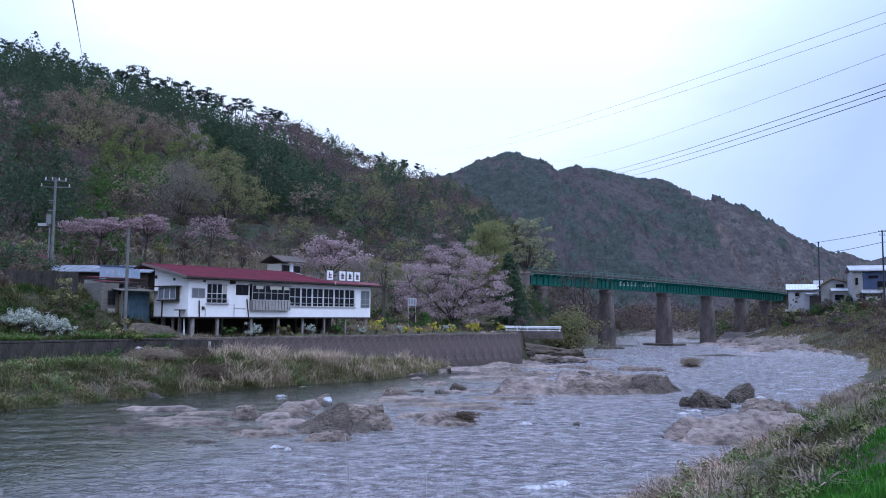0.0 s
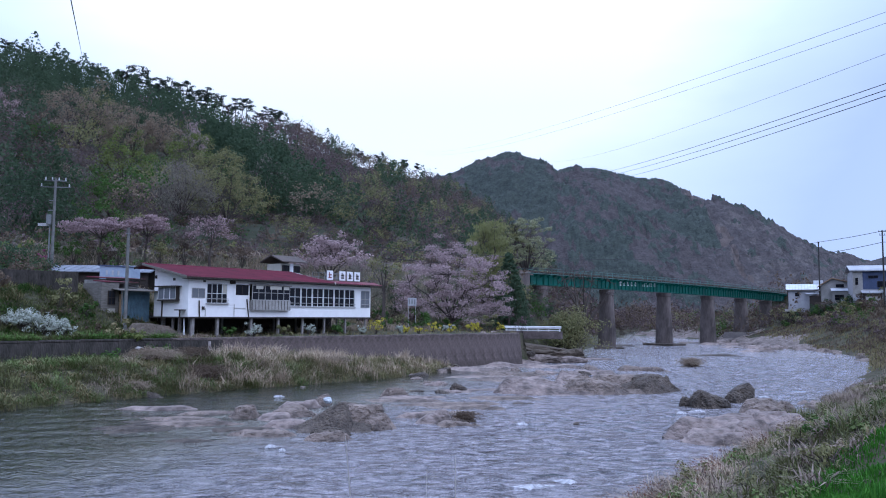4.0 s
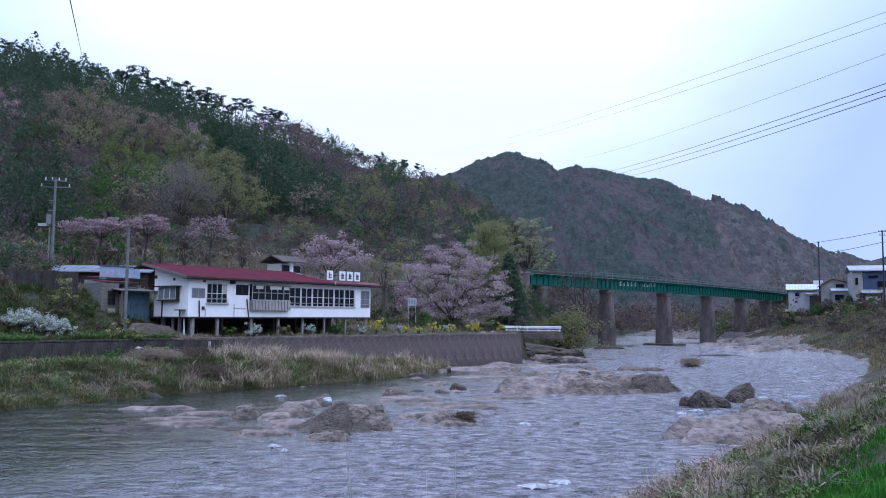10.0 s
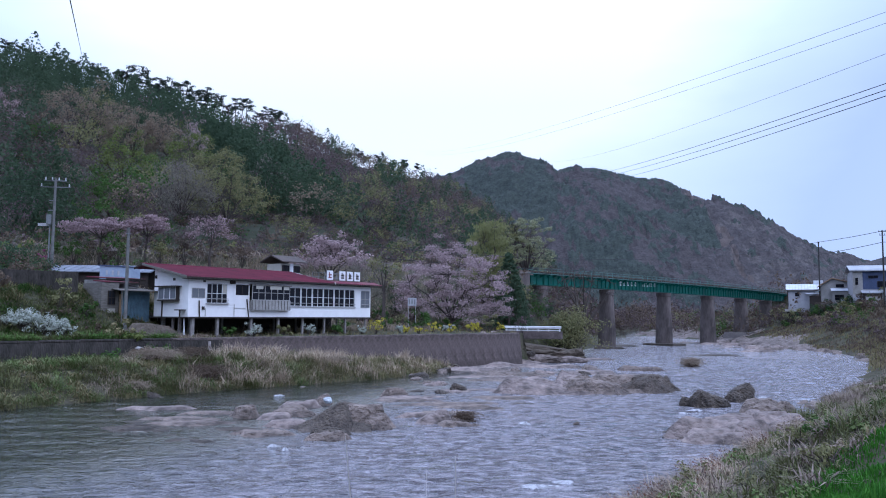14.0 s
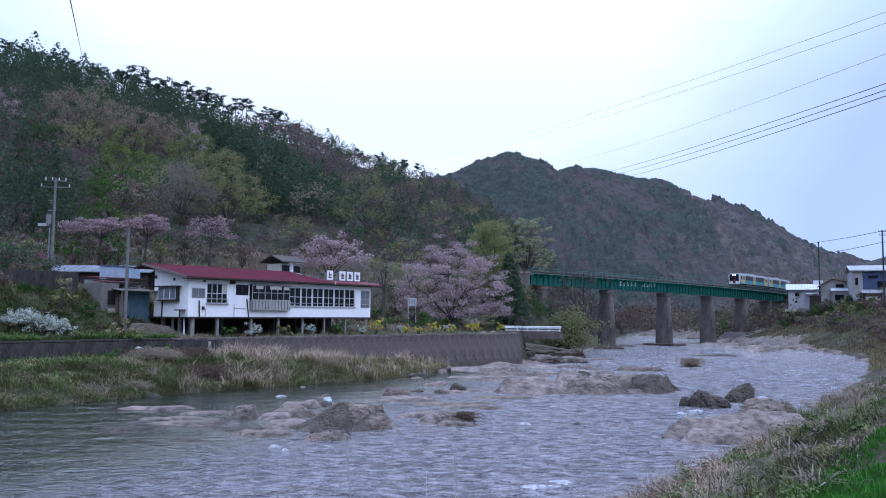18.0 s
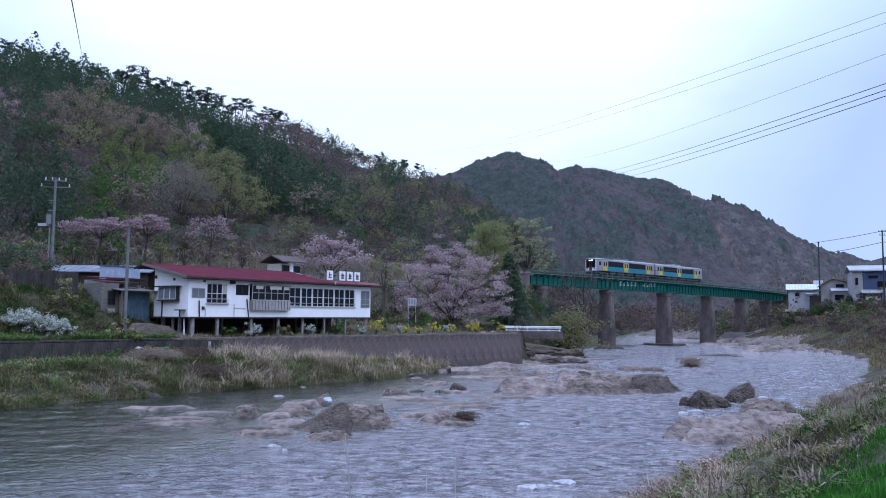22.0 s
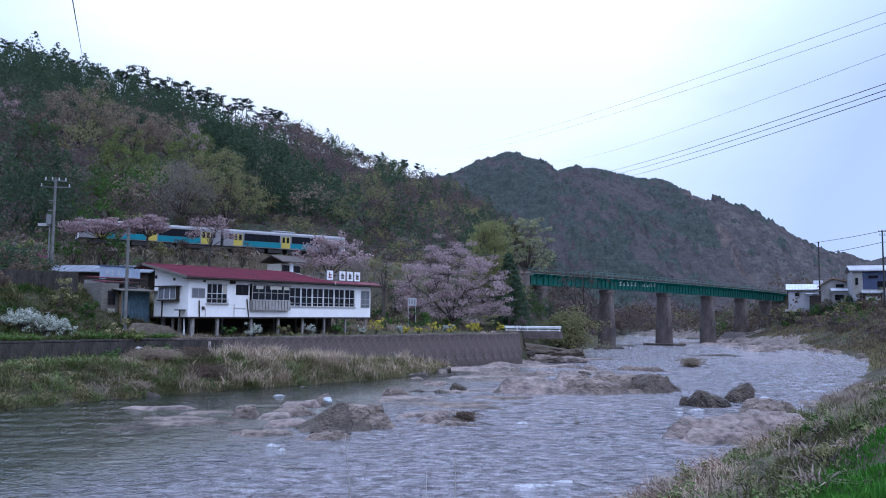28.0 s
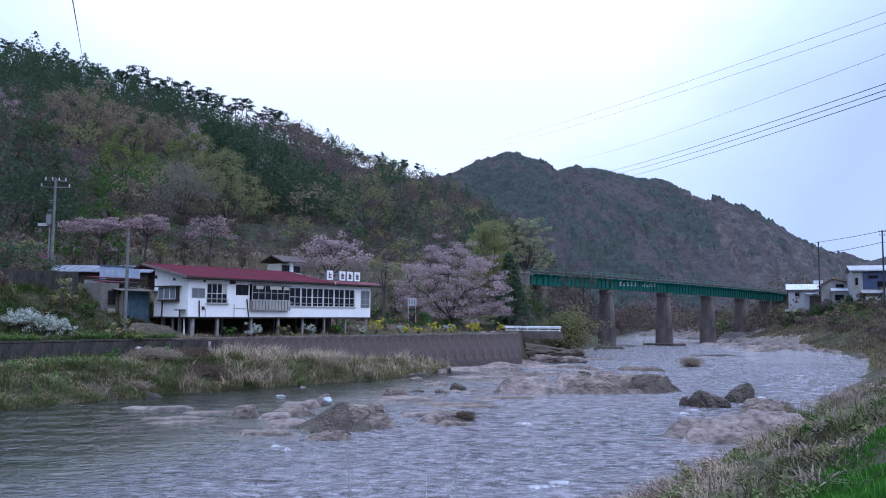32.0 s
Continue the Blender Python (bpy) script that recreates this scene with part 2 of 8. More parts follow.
M["bark"] = mat("bark", (0.085, 0.068, 0.06), (0.045, 0.038, 0.035), 0.5, 0.95, bump=0.6, stretch=(1, 1, 0.3))
M["grass"] = leaf("grass", (0.095, 0.145, 0.045), (0.16, 0.2, 0.075), 3, 0.7, through_light=0.2)
M["grass_bright"] = leaf("grass_bright", (0.03, 0.12, 0.014), (0.062, 0.18, 0.022), 3, 0.6, through_light=0.2)
M["grass_dry"] = leaf("grass_dry", (0.29, 0.225, 0.165), (0.45, 0.365, 0.27), 3, 0.7, through_light=0.2)
M["grass_dark"] = leaf("grass_dark", (0.08, 0.094, 0.039), (0.134, 0.138, 0.06), 3, 0.7, through_light=0.2)
M["grass_olive"] = leaf("grass_olive", (0.135, 0.145, 0.06), (0.24, 0.205, 0.11), 3, 0.7, through_light=0.2)
M["grass_tan"] = leaf("grass_tan", (0.125, 0.096, 0.082), (0.25, 0.198, 0.165), 3, 0.7, through_light=0.2)
M["grass_brown"] = leaf("grass_brown", (0.2, 0.158, 0.122), (0.31, 0.25, 0.19), 3, 0.7, through_light=0.2)
M["grass_fresh"] = leaf("grass_fresh", (0.07, 0.15, 0.035), (0.13, 0.21, 0.055), 3, 0.6)
M["pale_straw"] = leaf("pale_straw", (0.42, 0.39, 0.37), (0.5, 0.47, 0.44), 1, 0.3)
M["leaf_red"] = leaf("leaf_red", (0.12, 0.035, 0.03), (0.19, 0.075, 0.05), 1, 0.6)
# crest needles paled and greyed, distance haze put into the colour
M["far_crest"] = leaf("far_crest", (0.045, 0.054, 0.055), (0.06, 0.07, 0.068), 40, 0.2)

# far crowns: muted tones with the haze coloured in
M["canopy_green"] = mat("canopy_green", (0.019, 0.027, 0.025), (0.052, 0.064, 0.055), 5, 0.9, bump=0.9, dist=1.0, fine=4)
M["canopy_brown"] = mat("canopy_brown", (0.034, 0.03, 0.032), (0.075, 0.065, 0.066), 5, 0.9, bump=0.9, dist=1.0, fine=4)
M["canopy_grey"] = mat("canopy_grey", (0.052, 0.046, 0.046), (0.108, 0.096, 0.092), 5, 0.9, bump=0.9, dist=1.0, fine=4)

# ---------------------------------------------------------------- mesh helpers
rng = np.random.default_rng(7)


def quads_mesh(name, verts, quads, material, smooth=False):
    """A mesh from arrays of corners and four-cornered faces."""
    verts = np.asarray(verts, np.float32).reshape(-1, 3)
    quads = np.asarray(quads, np.int32).reshape(-1, 4)
    me = bpy.data.meshes.new(name)
    me.vertices.add(len(verts))
    me.vertices.foreach_set("co", verts.ravel())
    me.loops.add(quads.size)
    me.loops.foreach_set("vertex_index", quads.ravel())
    me.polygons.add(len(quads))
    me.polygons.foreach_set("loop_start", np.arange(0, quads.size, 4, dtype=np.int32))
    me.polygons.foreach_set("use_smooth", np.full(len(quads), smooth))
    me.update(calc_edges=True)
    for m in material if isinstance(material, list) else [material]:
        me.materials.append(m)
    return me


def part(name, bm, material, parent=None, label="", smooth=False):
    """One bmesh as one mesh object under a thing."""
    me = bpy.data.meshes.new(name)
    bm.to_mesh(me)
    bm.free()
    me.materials.append(material)
    if smooth:
        me.polygons.foreach_set("use_smooth", np.ones(len(me.polygons), bool))
    ob = new(name, me)
    if parent is not None:
        ob.parent = parent
    if label:
        ob["label"] = label
    return ob


def mesh_part(name, me, parent=None, label=""):
    ob = new(name, me)
    if parent is not None:
        ob.parent = parent
    if label:
        ob["label"] = label
    return ob


def thing(name, m, label, category, group="", kind=""):
    ob = new(name)
    ob.matrix_world = m
    return tagged(ob, label, category, group, kind)


def box(x0, y0, z0, x1, y1, z1, bevel=0.0, bm=None):
    bm = bm or bmesh.new()
    r = bmesh.ops.create_cube(bm, size=1.0)
    bmesh.ops.scale(bm, vec=(x1 - x0, y1 - y0, z1 - z0), verts=r["verts"])
    bmesh.ops.translate(bm, vec=((x0 + x1) / 2, (y0 + y1) / 2, (z0 + z1) / 2), verts=r["verts"])
    if bevel:
        es = list({e for v in r["verts"] for e in v.link_edges})
        bmesh.ops.bevel(bm, geom=es, offset=bevel, segments=1, affect="EDGES")
    return bm


def prism(profile, x0, x1, axis="x", bm=None):
    """A closed profile drawn out from x0 to x1. Profile points are (y, z) for axis x, (x, z) for axis y, (x, y) for axis z."""
    bm = bm or bmesh.new()
    def at(p, t):
        return {"x": (t, p[0], p[1]), "y": (p[0], t, p[1]), "z": (p[0], p[1], t)}[axis]
    a = [bm.verts.new(at(p, x0)) for p in profile]
    b = [bm.verts.new(at(p, x1)) for p in profile]
    n = len(profile)
    bm.faces.new(a[::-1])
    bm.faces.new(b)
    for i in range(n):
        bm.faces.new((a[i], a[(i + 1) % n], b[(i + 1) % n], b[i]))
    bmesh.ops.recalc_face_normals(bm, faces=bm.faces)
    return bm


def tube(points, radii, sides=6):
    """A tapered tube along points, as arrays."""
    P = np.asarray(points, float)
    n = len(P)
    R = np.broadcast_to(np.asarray(radii, float), (n,))
    T = np.gradient(P, axis=0)
    T /= np.linalg.norm(T, axis=1)[:, None] + 1e-9
    ref = np.where(np.abs(T[:, 2:3]) > 0.9, np.array([[1.0, 0, 0]]), np.array([[0, 0, 1.0]]))
    U = np.cross(T, ref)
    U /= np.linalg.norm(U, axis=1)[:, None] + 1e-9
    V = np.cross(T, U)
    a = np.linspace(0, 2 * np.pi, sides, endpoint=False)
    vs = P[:, None, :] + R[:, None, None] * (np.cos(a)[None, :, None] * U[:, None, :] + np.sin(a)[None, :, None] * V[:, None, :])
    i, j = np.meshgrid(np.arange(n - 1), np.arange(sides), indexing="ij")
    k = (j + 1) % sides
    q = np.stack([i * sides + j, i * sides + k, (i + 1) * sides + k, (i + 1) * sides + j], -1).reshape(-1, 4)
    return vs.reshape(-1, 3), q


def merge(parts):
    vs, qs, o = [], [], 0
    for v, q in parts:
        vs.append(v)
        qs.append(q + o)
        o += len(v)
    return np.concatenate(vs), np.concatenate(qs)


def cards(centres, size, r, flat=0.0, slim=0.7, up=None):
    """Small four-cornered leaves at the centres, turned at random. flat: how far they lie level; up: a preferred long axis."""
    n = len(centres)
    a = r.normal(size=(n, 3))
    if up is not None:
        a = a * 0.35 + np.asarray(up)
    a /= np.linalg.norm(a, axis=1)[:, None]
    b = r.normal(size=(n, 3))
    a[:, 2] *= 1 - flat
    b[:, 2] *= 1 - flat
    b -= a * (a * b).sum(1)[:, None] / ((a * a).sum(1)[:, None] + 1e-9)
    b /= np.linalg.norm(b, axis=1)[:, None] + 1e-9
    s = np.asarray(size) * r.uniform(0.6, 1.4, n)
    a, b = a * s[:, None] * 0.5, b * s[:, None] * 0.5 * slim
    j = r.uniform(0.5, 1.0, (4, n, 1))
    c = np.asarray(centres)
    v = np.stack([c - a * j[0], c + b * j[1], c + a * j[2], c - b * j[3]], 1).reshape(-1, 3)
    return v, np.arange(n * 4).reshape(-1, 4)


def cards_out(centres, out, size, r, jitter=0.45, slim=0.7, axis=None):
    """Small leaves that face outwards from their clump, so that its upper side catches the light."""
    n = len(centres)
    f = out / (np.linalg.norm(out, axis=1)[:, None] + 1e-9) + r.normal(0, jitter, (n, 3))
    f /= np.linalg.norm(f, axis=1)[:, None]
    a = r.normal(size=(n, 3)) if axis is None else axis + r.normal(0, 0.25, (n, 3))
    a -= f * (a * f).sum(1)[:, None]
    a /= np.linalg.norm(a, axis=1)[:, None] + 1e-9
    b = np.cross(f, a)
    s = (np.asarray(size) * r.uniform(0.6, 1.4, n))[:, None] * 0.5
    a, b = a * s, b * s * slim
    j = r.uniform(0.5, 1.0, (4, n, 1))
    c = np.asarray(centres)
    v = np.stack([c - a * j[0], c + b * j[1], c + a * j[2], c - b * j[3]], 1).reshape(-1, 3)
    return v, np.arange(n * 4).reshape(-1, 4)


# ---------------------------------------------------------------- the plan
def bend(s):
    """How sharply the track turns, in radians a metre."""
    return np.where(s < -40, 0.0, np.where(s < 138, -0.00237, 0.0035))


S_AXIS = np.arange(-420.0, 330.0, 0.5)
_head = np.cumsum(bend(S_AXIS)) * 0.5
_head += radians(227.1) - _head[np.searchsorted(S_AXIS, 0.0)]
_x, _y = np.cumsum(np.cos(_head)) * 0.5, np.cumsum(np.sin(_head)) * 0.5
_i0 = np.searchsorted(S_AXIS, 0.0)
TRACK = np.stack([_x - _x[_i0] + 73.57, _y - _y[_i0] + 207.1], 1)
BRIDGE_NEAR, BRIDGE_FAR = 79.0, -39.5


def rail_z(s):
    return 13.54 + 0.0122 * np.clip(s, -60, 400)


def on_track(s):
    """Place and heading (radians) on the track."""
    return (float(np.interp(s, S_AXIS, TRACK[:, 0])), float(np.interp(s, S_AXIS, TRACK[:, 1])), float(rail_z(s)), float(np.interp(s, S_AXIS, _head)))


LEFT_SHORE = np.array([(-60, 5), (-40, 30), (-27, 50), (-22.5, 57), (-17, 64.5), (-10.9, 71.2), (-6, 76.5), (-1.4, 85.5), (1.5, 96), (8, 112), (22, 140), (30, 165), (42, 220), (52, 290), (62, 345), (112, 420), (190, 520), (300, 800)], float)
RIGHT_SHORE = np.array([(-160, -70), (-80, -35), (-40, 0), (-15, 9), (-4, 13), (1.5, 17.5), (5.5, 26), (13.5, 36.6), (18.1, 42), (22, 48.5), (25, 56), (32, 66), (48, 94), (64, 125), (71, 150), (68, 175), (72, 200), (76, 228), (72, 262), (69, 290), (84, 345), (140, 410), (250, 520), (380, 800)], float)
WALL_LINE = np.array([(-60, 30), (-42, 50), (-33.5, 62), (-25.3, 71.5), (-22.7, 73.3), (-7.8, 88), (6.8, 102), (10.5, 107.5)], float)


def side_distance(X, Y, line):
    """Distance from a line; positive on its right hand, seen along it."""
    best = np.full(X.shape, 1e9)
    sign = np.ones(X.shape)
    for (ax, ay), (bx, by) in zip(line[:-1], line[1:]):
        dx, dy = bx - ax, by - ay
        L = math.hypot(dx, dy)
        t = np.clip(((X - ax) * dx + (Y - ay) * dy) / L ** 2, 0, 1)
        d = np.hypot(X - ax - t * dx, Y - ay - t * dy)
        c = (X - ax) * dy - (Y - ay) * dx
        near = d < best
        sign = np.where(near, np.sign(c), sign)
        best = np.where(near, d, best)
    return best * sign


def step(a, b, v):
    t = np.clip((v - a) / (b - a), 0, 1)
    return t * t * (3 - 2 * t)


def wave(X, Y, size, seed, octaves=3):
    """Cheap smooth noise from -1 to 1."""
    r = np.random.default_rng(seed)
    out, amp, tot = 0.0, 1.0, 0.0
    for o in range(octaves):
        for _ in range(3):
            a, ph = r.uniform(0, 2 * np.pi, 2)
            k = 2 * np.pi / (size / 2 ** o) * r.uniform(0.7, 1.3)
            out = out + amp * np.sin(k * (X * np.cos(a) + Y * np.sin(a)) + ph + 0.8 * np.sin(0.37 * k * (X * np.sin(a) - Y * np.cos(a))))
            tot += amp
        amp *= 0.5
    return out / tot * 1.6


NEAR_TRACK = TRACK[(S_AXIS > 83) & (S_AXIS < 320)][::12]
NEAR_TRACK_Z = rail_z(S_AXIS[(S_AXIS > 83) & (S_AXIS < 320)][::12])
FAR_TRACK = TRACK[(S_AXIS > -400) & (S_AXIS < -36)][::16]


def track_gap(X, Y, pts, zs):
    best = np.full(X.shape, 1e9)
    z = np.zeros(X.shape)
    for (px, py), pz in zip(pts, zs):
        d = np.hypot(X - px, Y - py)
        m = d < best
        best = np.where(m, d, best)
        z = np.where(m, pz, z)
    return best, z


def ground_z(X, Y):
    X, Y = np.asarray(X, float), np.asarray(Y, float)
    dl = -side_distance(X, Y, LEFT_SHORE)
    dr = side_distance(X, Y, RIGHT_SHORE)
    dw = -side_distance(X, Y, WALL_LINE)
    z = -0.7 + 0.25 * wave(X, Y, 9, 3)
    bank = np.minimum(np.clip(dl * 0.42 - 0.25, -0.7, 2.0), 2.0 - 1.1 * step(-20, -4, X)) + 0.18 * wave(X, Y, 5, 5)
    z = np.where(dl > 0, np.maximum(z, bank), z)
    walled = (Y < 108.5) & (dw > 0.35)
    terrace = 3.72 + np.clip(dw * 0.03, 0, 0.5) + 0.08 * wave(X, Y, 6, 8)
    terrace = terrace + 4.1 * step(-25, -33, X) * step(2.0, 11, dw)
    far_slope = np.clip(dl * 0.33, 0, 4.6 - 2.4 * step(260, 320, Y)) + 0.3 * wave(X, Y, 12, 9)
    z = np.where(walled, terrace, np.where((dl > 0) & (Y >= 108.5), np.maximum(z, far_slope), z))
    gap, tz = track_gap(X, Y, NEAR_TRACK, NEAR_TRACK_Z)
    fall = np.where(np.hypot(X - NEAR_TRACK[0, 0], Y - NEAR_TRACK[0, 1]) <= gap + 1e-6, 1.9, 0.62)
    mound = tz - 0.75 - fall * np.maximum(gap - 3.2, 0) + 0.25 * wave(X, Y, 7, 11) * step(3, 6, gap)
    z = np.where(dl > 2, np.maximum(z, mound), z)
    top = 4.5 + 4.6 * step(60, 150, Y) - 6.3 * step(236, 275, Y)
    slope = 0.47 - 0.09 * step(38, 60, Y) - 0.05 * step(60, 140, Y)
    rb = np.minimum(dr * slope - 0.3 + 0.34 * wave(X, Y, 4.5, 12) + 0.5 * step(90, 150, Y) * wave(X, Y, 20, 14), top + 0.1 * wave(X, Y, 6, 13))
    z = np.where(dr > 0, np.maximum(z, rb), z)
    gap2, _ = track_gap(X, Y, FAR_TRACK, np.zeros(len(FAR_TRACK)))
    z = np.where((dr > 20) & (gap2 < 40), np.maximum(z, 12.7 - 0.6 * np.maximum(gap2 - 3.2, 0)), z)
    return z


def grid_axis(stops):
    out = []
    for (a, n), (b, _) in zip(stops[:-1], stops[1:]):
        out += list(np.linspace(a, b, n, endpoint=False))
    return np.array(out + [stops[-1][0]])


def surface(name, xs, ys, zfun, material):
    X, Y = np.meshgrid(xs, ys, indexing="ij")
    Z = zfun(X, Y)
    v = np.stack([X, Y, Z], -1).reshape(-1, 3)
    n, m = X.shape
    i, j = np.meshgrid(np.arange(n - 1), np.arange(m - 1), indexing="ij")
    q = np.stack([i * m + j, (i + 1) * m + j, (i + 1) * m + j + 1, i * m + j + 1], -1).reshape(-1, 4)
    return quads_mesh(name, v, q, material, True)


gx = grid_axis([(-3000, 6), (-400, 14), (-130, 40), (-45, 110), (40, 36), (130, 18), (400, 8), (3000, 1)])
gy = grid_axis([(-600, 6), (-40, 20), (12, 150), (125, 50), (240, 25), (420, 12), (1000, 8), (4000, 1)])
ground = new("ground", surface("ground", gx, gy, ground_z, M["meadow"]))
tagged(ground, "rough river banks of earth, grass and stones with a sandy bed", "ground", kind="structure")


def water_z(X, Y):
    return -0.003 * np.clip(Y - 60, 0, 200) + 0.045 * wave(X, Y, 3.1, 21, 2) + 0.025 * wave(X * 1.5, Y, 1.5, 22, 2)


def water_material():
    """Rippled water: a calm pool along the far left shore, the hill's dark reflection put into its colour, quick and
    cloudy elsewhere. The ripples travel with the sheet, the pool stays.
    """
    m = bpy.data.materials.new("water")
    m.use_nodes = True
    n, l = m.node_tree.nodes, m.node_tree.links
    b = n["Principled BSDF"]
    b.inputs["Roughness"].default_value = 0.06
    b.inputs["IOR"].default_value = 1.33
    b.inputs["Specular IOR Level"].default_value = 1.0
    geo = n.new("ShaderNodeNewGeometry")
    sep = n.new("ShaderNodeSeparateXYZ")
    l.new(geo.outputs["Position"], sep.inputs[0])
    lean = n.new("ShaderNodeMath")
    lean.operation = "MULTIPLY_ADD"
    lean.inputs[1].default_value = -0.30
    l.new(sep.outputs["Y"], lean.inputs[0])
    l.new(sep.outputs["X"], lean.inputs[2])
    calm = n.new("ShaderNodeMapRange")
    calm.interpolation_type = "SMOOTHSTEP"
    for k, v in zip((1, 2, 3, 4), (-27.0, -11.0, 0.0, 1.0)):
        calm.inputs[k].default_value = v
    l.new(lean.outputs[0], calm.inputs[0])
    # dark base colour of the pool stands in for the reflected hillside
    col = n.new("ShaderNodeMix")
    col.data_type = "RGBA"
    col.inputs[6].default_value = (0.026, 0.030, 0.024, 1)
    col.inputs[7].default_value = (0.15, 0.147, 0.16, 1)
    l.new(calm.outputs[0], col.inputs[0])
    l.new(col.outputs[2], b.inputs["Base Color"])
    co = n.new("ShaderNodeTexCoord")
    mp = n.new("ShaderNodeMapping")
    # cloudy water tone; its pale and dark streaks paint in ripple reflections, carried along
    ripple_tone = n.new("ShaderNodeTexNoise")
    ripple_tone.inputs["Scale"].default_value, ripple_tone.inputs["Detail"].default_value, ripple_tone.inputs["Distortion"].default_value = 2.0, 4.0, 0.6
    l.new(mp.outputs["Vector"], ripple_tone.inputs["Vector"])
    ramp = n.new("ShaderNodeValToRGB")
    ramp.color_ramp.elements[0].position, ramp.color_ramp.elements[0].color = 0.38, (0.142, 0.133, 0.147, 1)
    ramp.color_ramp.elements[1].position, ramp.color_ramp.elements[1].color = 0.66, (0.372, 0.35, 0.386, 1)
    l.new(ripple_tone.outputs["Fac"], ramp.inputs["Fac"])
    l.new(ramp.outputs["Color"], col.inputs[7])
    mp.inputs["Rotation"].default_value = (0, 0, radians(20))
    mp.inputs["Scale"].default_value = (0.65, 1.0, 1.0)
    l.new(co.outputs["Object"], mp.inputs["Vector"])
    hs = None
    for sc, det, k, di in ((0.35, 2.0, 0.5, 0.4), (0.7, 2.0, 0.8, 0.6), (1.5, 3.0, 0.95, 0.4), (4.4, 2.0, 0.45, 0.2)):
        t = n.new("ShaderNodeTexNoise")
        t.inputs["Scale"].default_value, t.inputs["Detail"].default_value, t.inputs["Distortion"].default_value = sc, det, di
        l.new(mp.outputs["Vector"], t.inputs["Vector"])
        mu = n.new("ShaderNodeMath")
        mu.operation = "MULTIPLY_ADD"
        mu.inputs[1].default_value = k
        # sharp crests: fold the noise about its middle
        fold = n.new("ShaderNodeMath")
        fold.operation = "SUBTRACT"
        fold.inputs[1].default_value = 0.5
        l.new(t.outputs["Fac"], fold.inputs[0])
        ab = n.new("ShaderNodeMath")
        ab.operation = "ABSOLUTE"
        l.new(fold.outputs[0], ab.inputs[0])
        ng = n.new("ShaderNodeMath")
        ng.operation = "MULTIPLY"
        ng.inputs[1].default_value = -2.0
        l.new(ab.outputs[0], ng.inputs[0])
        l.new(ng.outputs[0], mu.inputs[0])
        if hs:
            l.new(hs, mu.inputs[2])
        else:
            mu.inputs[2].default_value = 0.0
        hs = mu.outputs[0]
    st = n.new("ShaderNodeMapRange")
    for k, v in zip((1, 2, 3, 4), (0.0, 1.0, 0.15, 1.0)):
        st.inputs[k].default_value = v
    l.new(calm.outputs[0], st.inputs[0])
    # the reach upstream runs smoother
    up = n.new("ShaderNodeMapRange")
    for k, v in zip((1, 2, 3, 4), (45.0, 130.0, 1.0, 0.6)):
        up.inputs[k].default_value = v
    l.new(sep.outputs["Y"], up.inputs[0])
    both = n.new("ShaderNodeMath")
    both.operation = "MULTIPLY"
    l.new(st.outputs[0], both.inputs[0])
    l.new(up.outputs[0], both.inputs[1])
    bp = n.new("ShaderNodeBump")
    bp.inputs["Distance"].default_value = 0.68
    l.new(both.outputs[0], bp.inputs["Strength"])
    l.new(hs, bp.inputs["Height"])
    l.new(bp.outputs["Normal"], b.inputs["Normal"])
    return m


M["water"] = water_material()
wx = grid_axis([(-160, 8), (-45, 100), (55, 30), (180, 14), (420, 1)])
wy = grid_axis([(-60, 12), (15, 200), (120, 60), (270, 20), (840, 1)])
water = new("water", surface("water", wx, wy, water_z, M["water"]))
tagged(water, "grey rippled river water flowing between rock ledges", "water", kind="structure")


# ---------------------------------------------------------------- hills
def ruled_hill(name, foot, ridge, back, nu, nv, rough, seed, material, bulge=0.0):
    """A hillside drawn from a foot line up to a ridge line and down behind it."""
    u = np.linspace(0, 1, nu)
    def curve(pts):
        pts = np.array(pts, float)
        t = np.linspace(0, 1, len(pts))
        return np.stack([np.interp(u, t, pts[:, k]) for k in range(3)], 1)
    F, R = curve(foot), curve(ridge)
    B = R + np.array(back)
    v = np.linspace(0, 1, nv)
    rows = []
    for t in v:
        if t <= 0.8:
            k = t / 0.8
            P = F + (R - F) * k
            P[:, 2] = F[:, 2] + (R[:, 2] - F[:, 2]) * (k + bulge * np.sin(np.pi * k))
            a = np.sin(np.pi * k)
        else:
            k = (t - 0.8) / 0.2
            P = R + (B - R) * k
            a = 0.0
        P = P.copy()
        P[:, 2] += a * rough * wave(P[:, 0], P[:, 1], rough * 9, seed, 4)
        rows.append(P)
    G = np.array(rows)
    n, m = G.shape[:2]
    i, j = np.meshgrid(np.arange(n - 1), np.arange(m - 1), indexing="ij")
    q = np.stack([i * m + j, i * m + j + 1, (i + 1) * m + j + 1, (i + 1) * m + j], -1).reshape(-1, 4)
    ob = new(name, quads_mesh(name, G.reshape(-1, 3), q, material, True))
    return ob, G


HILL_FOOT = [(-330, 60, 11), (-120, 92, 13), (-62, 116, 14), (-40, 126, 13), (-18, 138, 12), (2, 152, 10), (14, 172, 6), (28, 215, 4), (47, 285, 1.4), (74, 370, -0.8)]
HILL_RIDGE = [(-330, 200, 122), (-190, 262, 102), (-150, 285, 92), (-128, 292, 85.5), (-104, 305, 81), (-74, 330, 79), (-57, 345, 76), (-34, 365, 71), (-4, 410, 72), (24, 450, 62)]
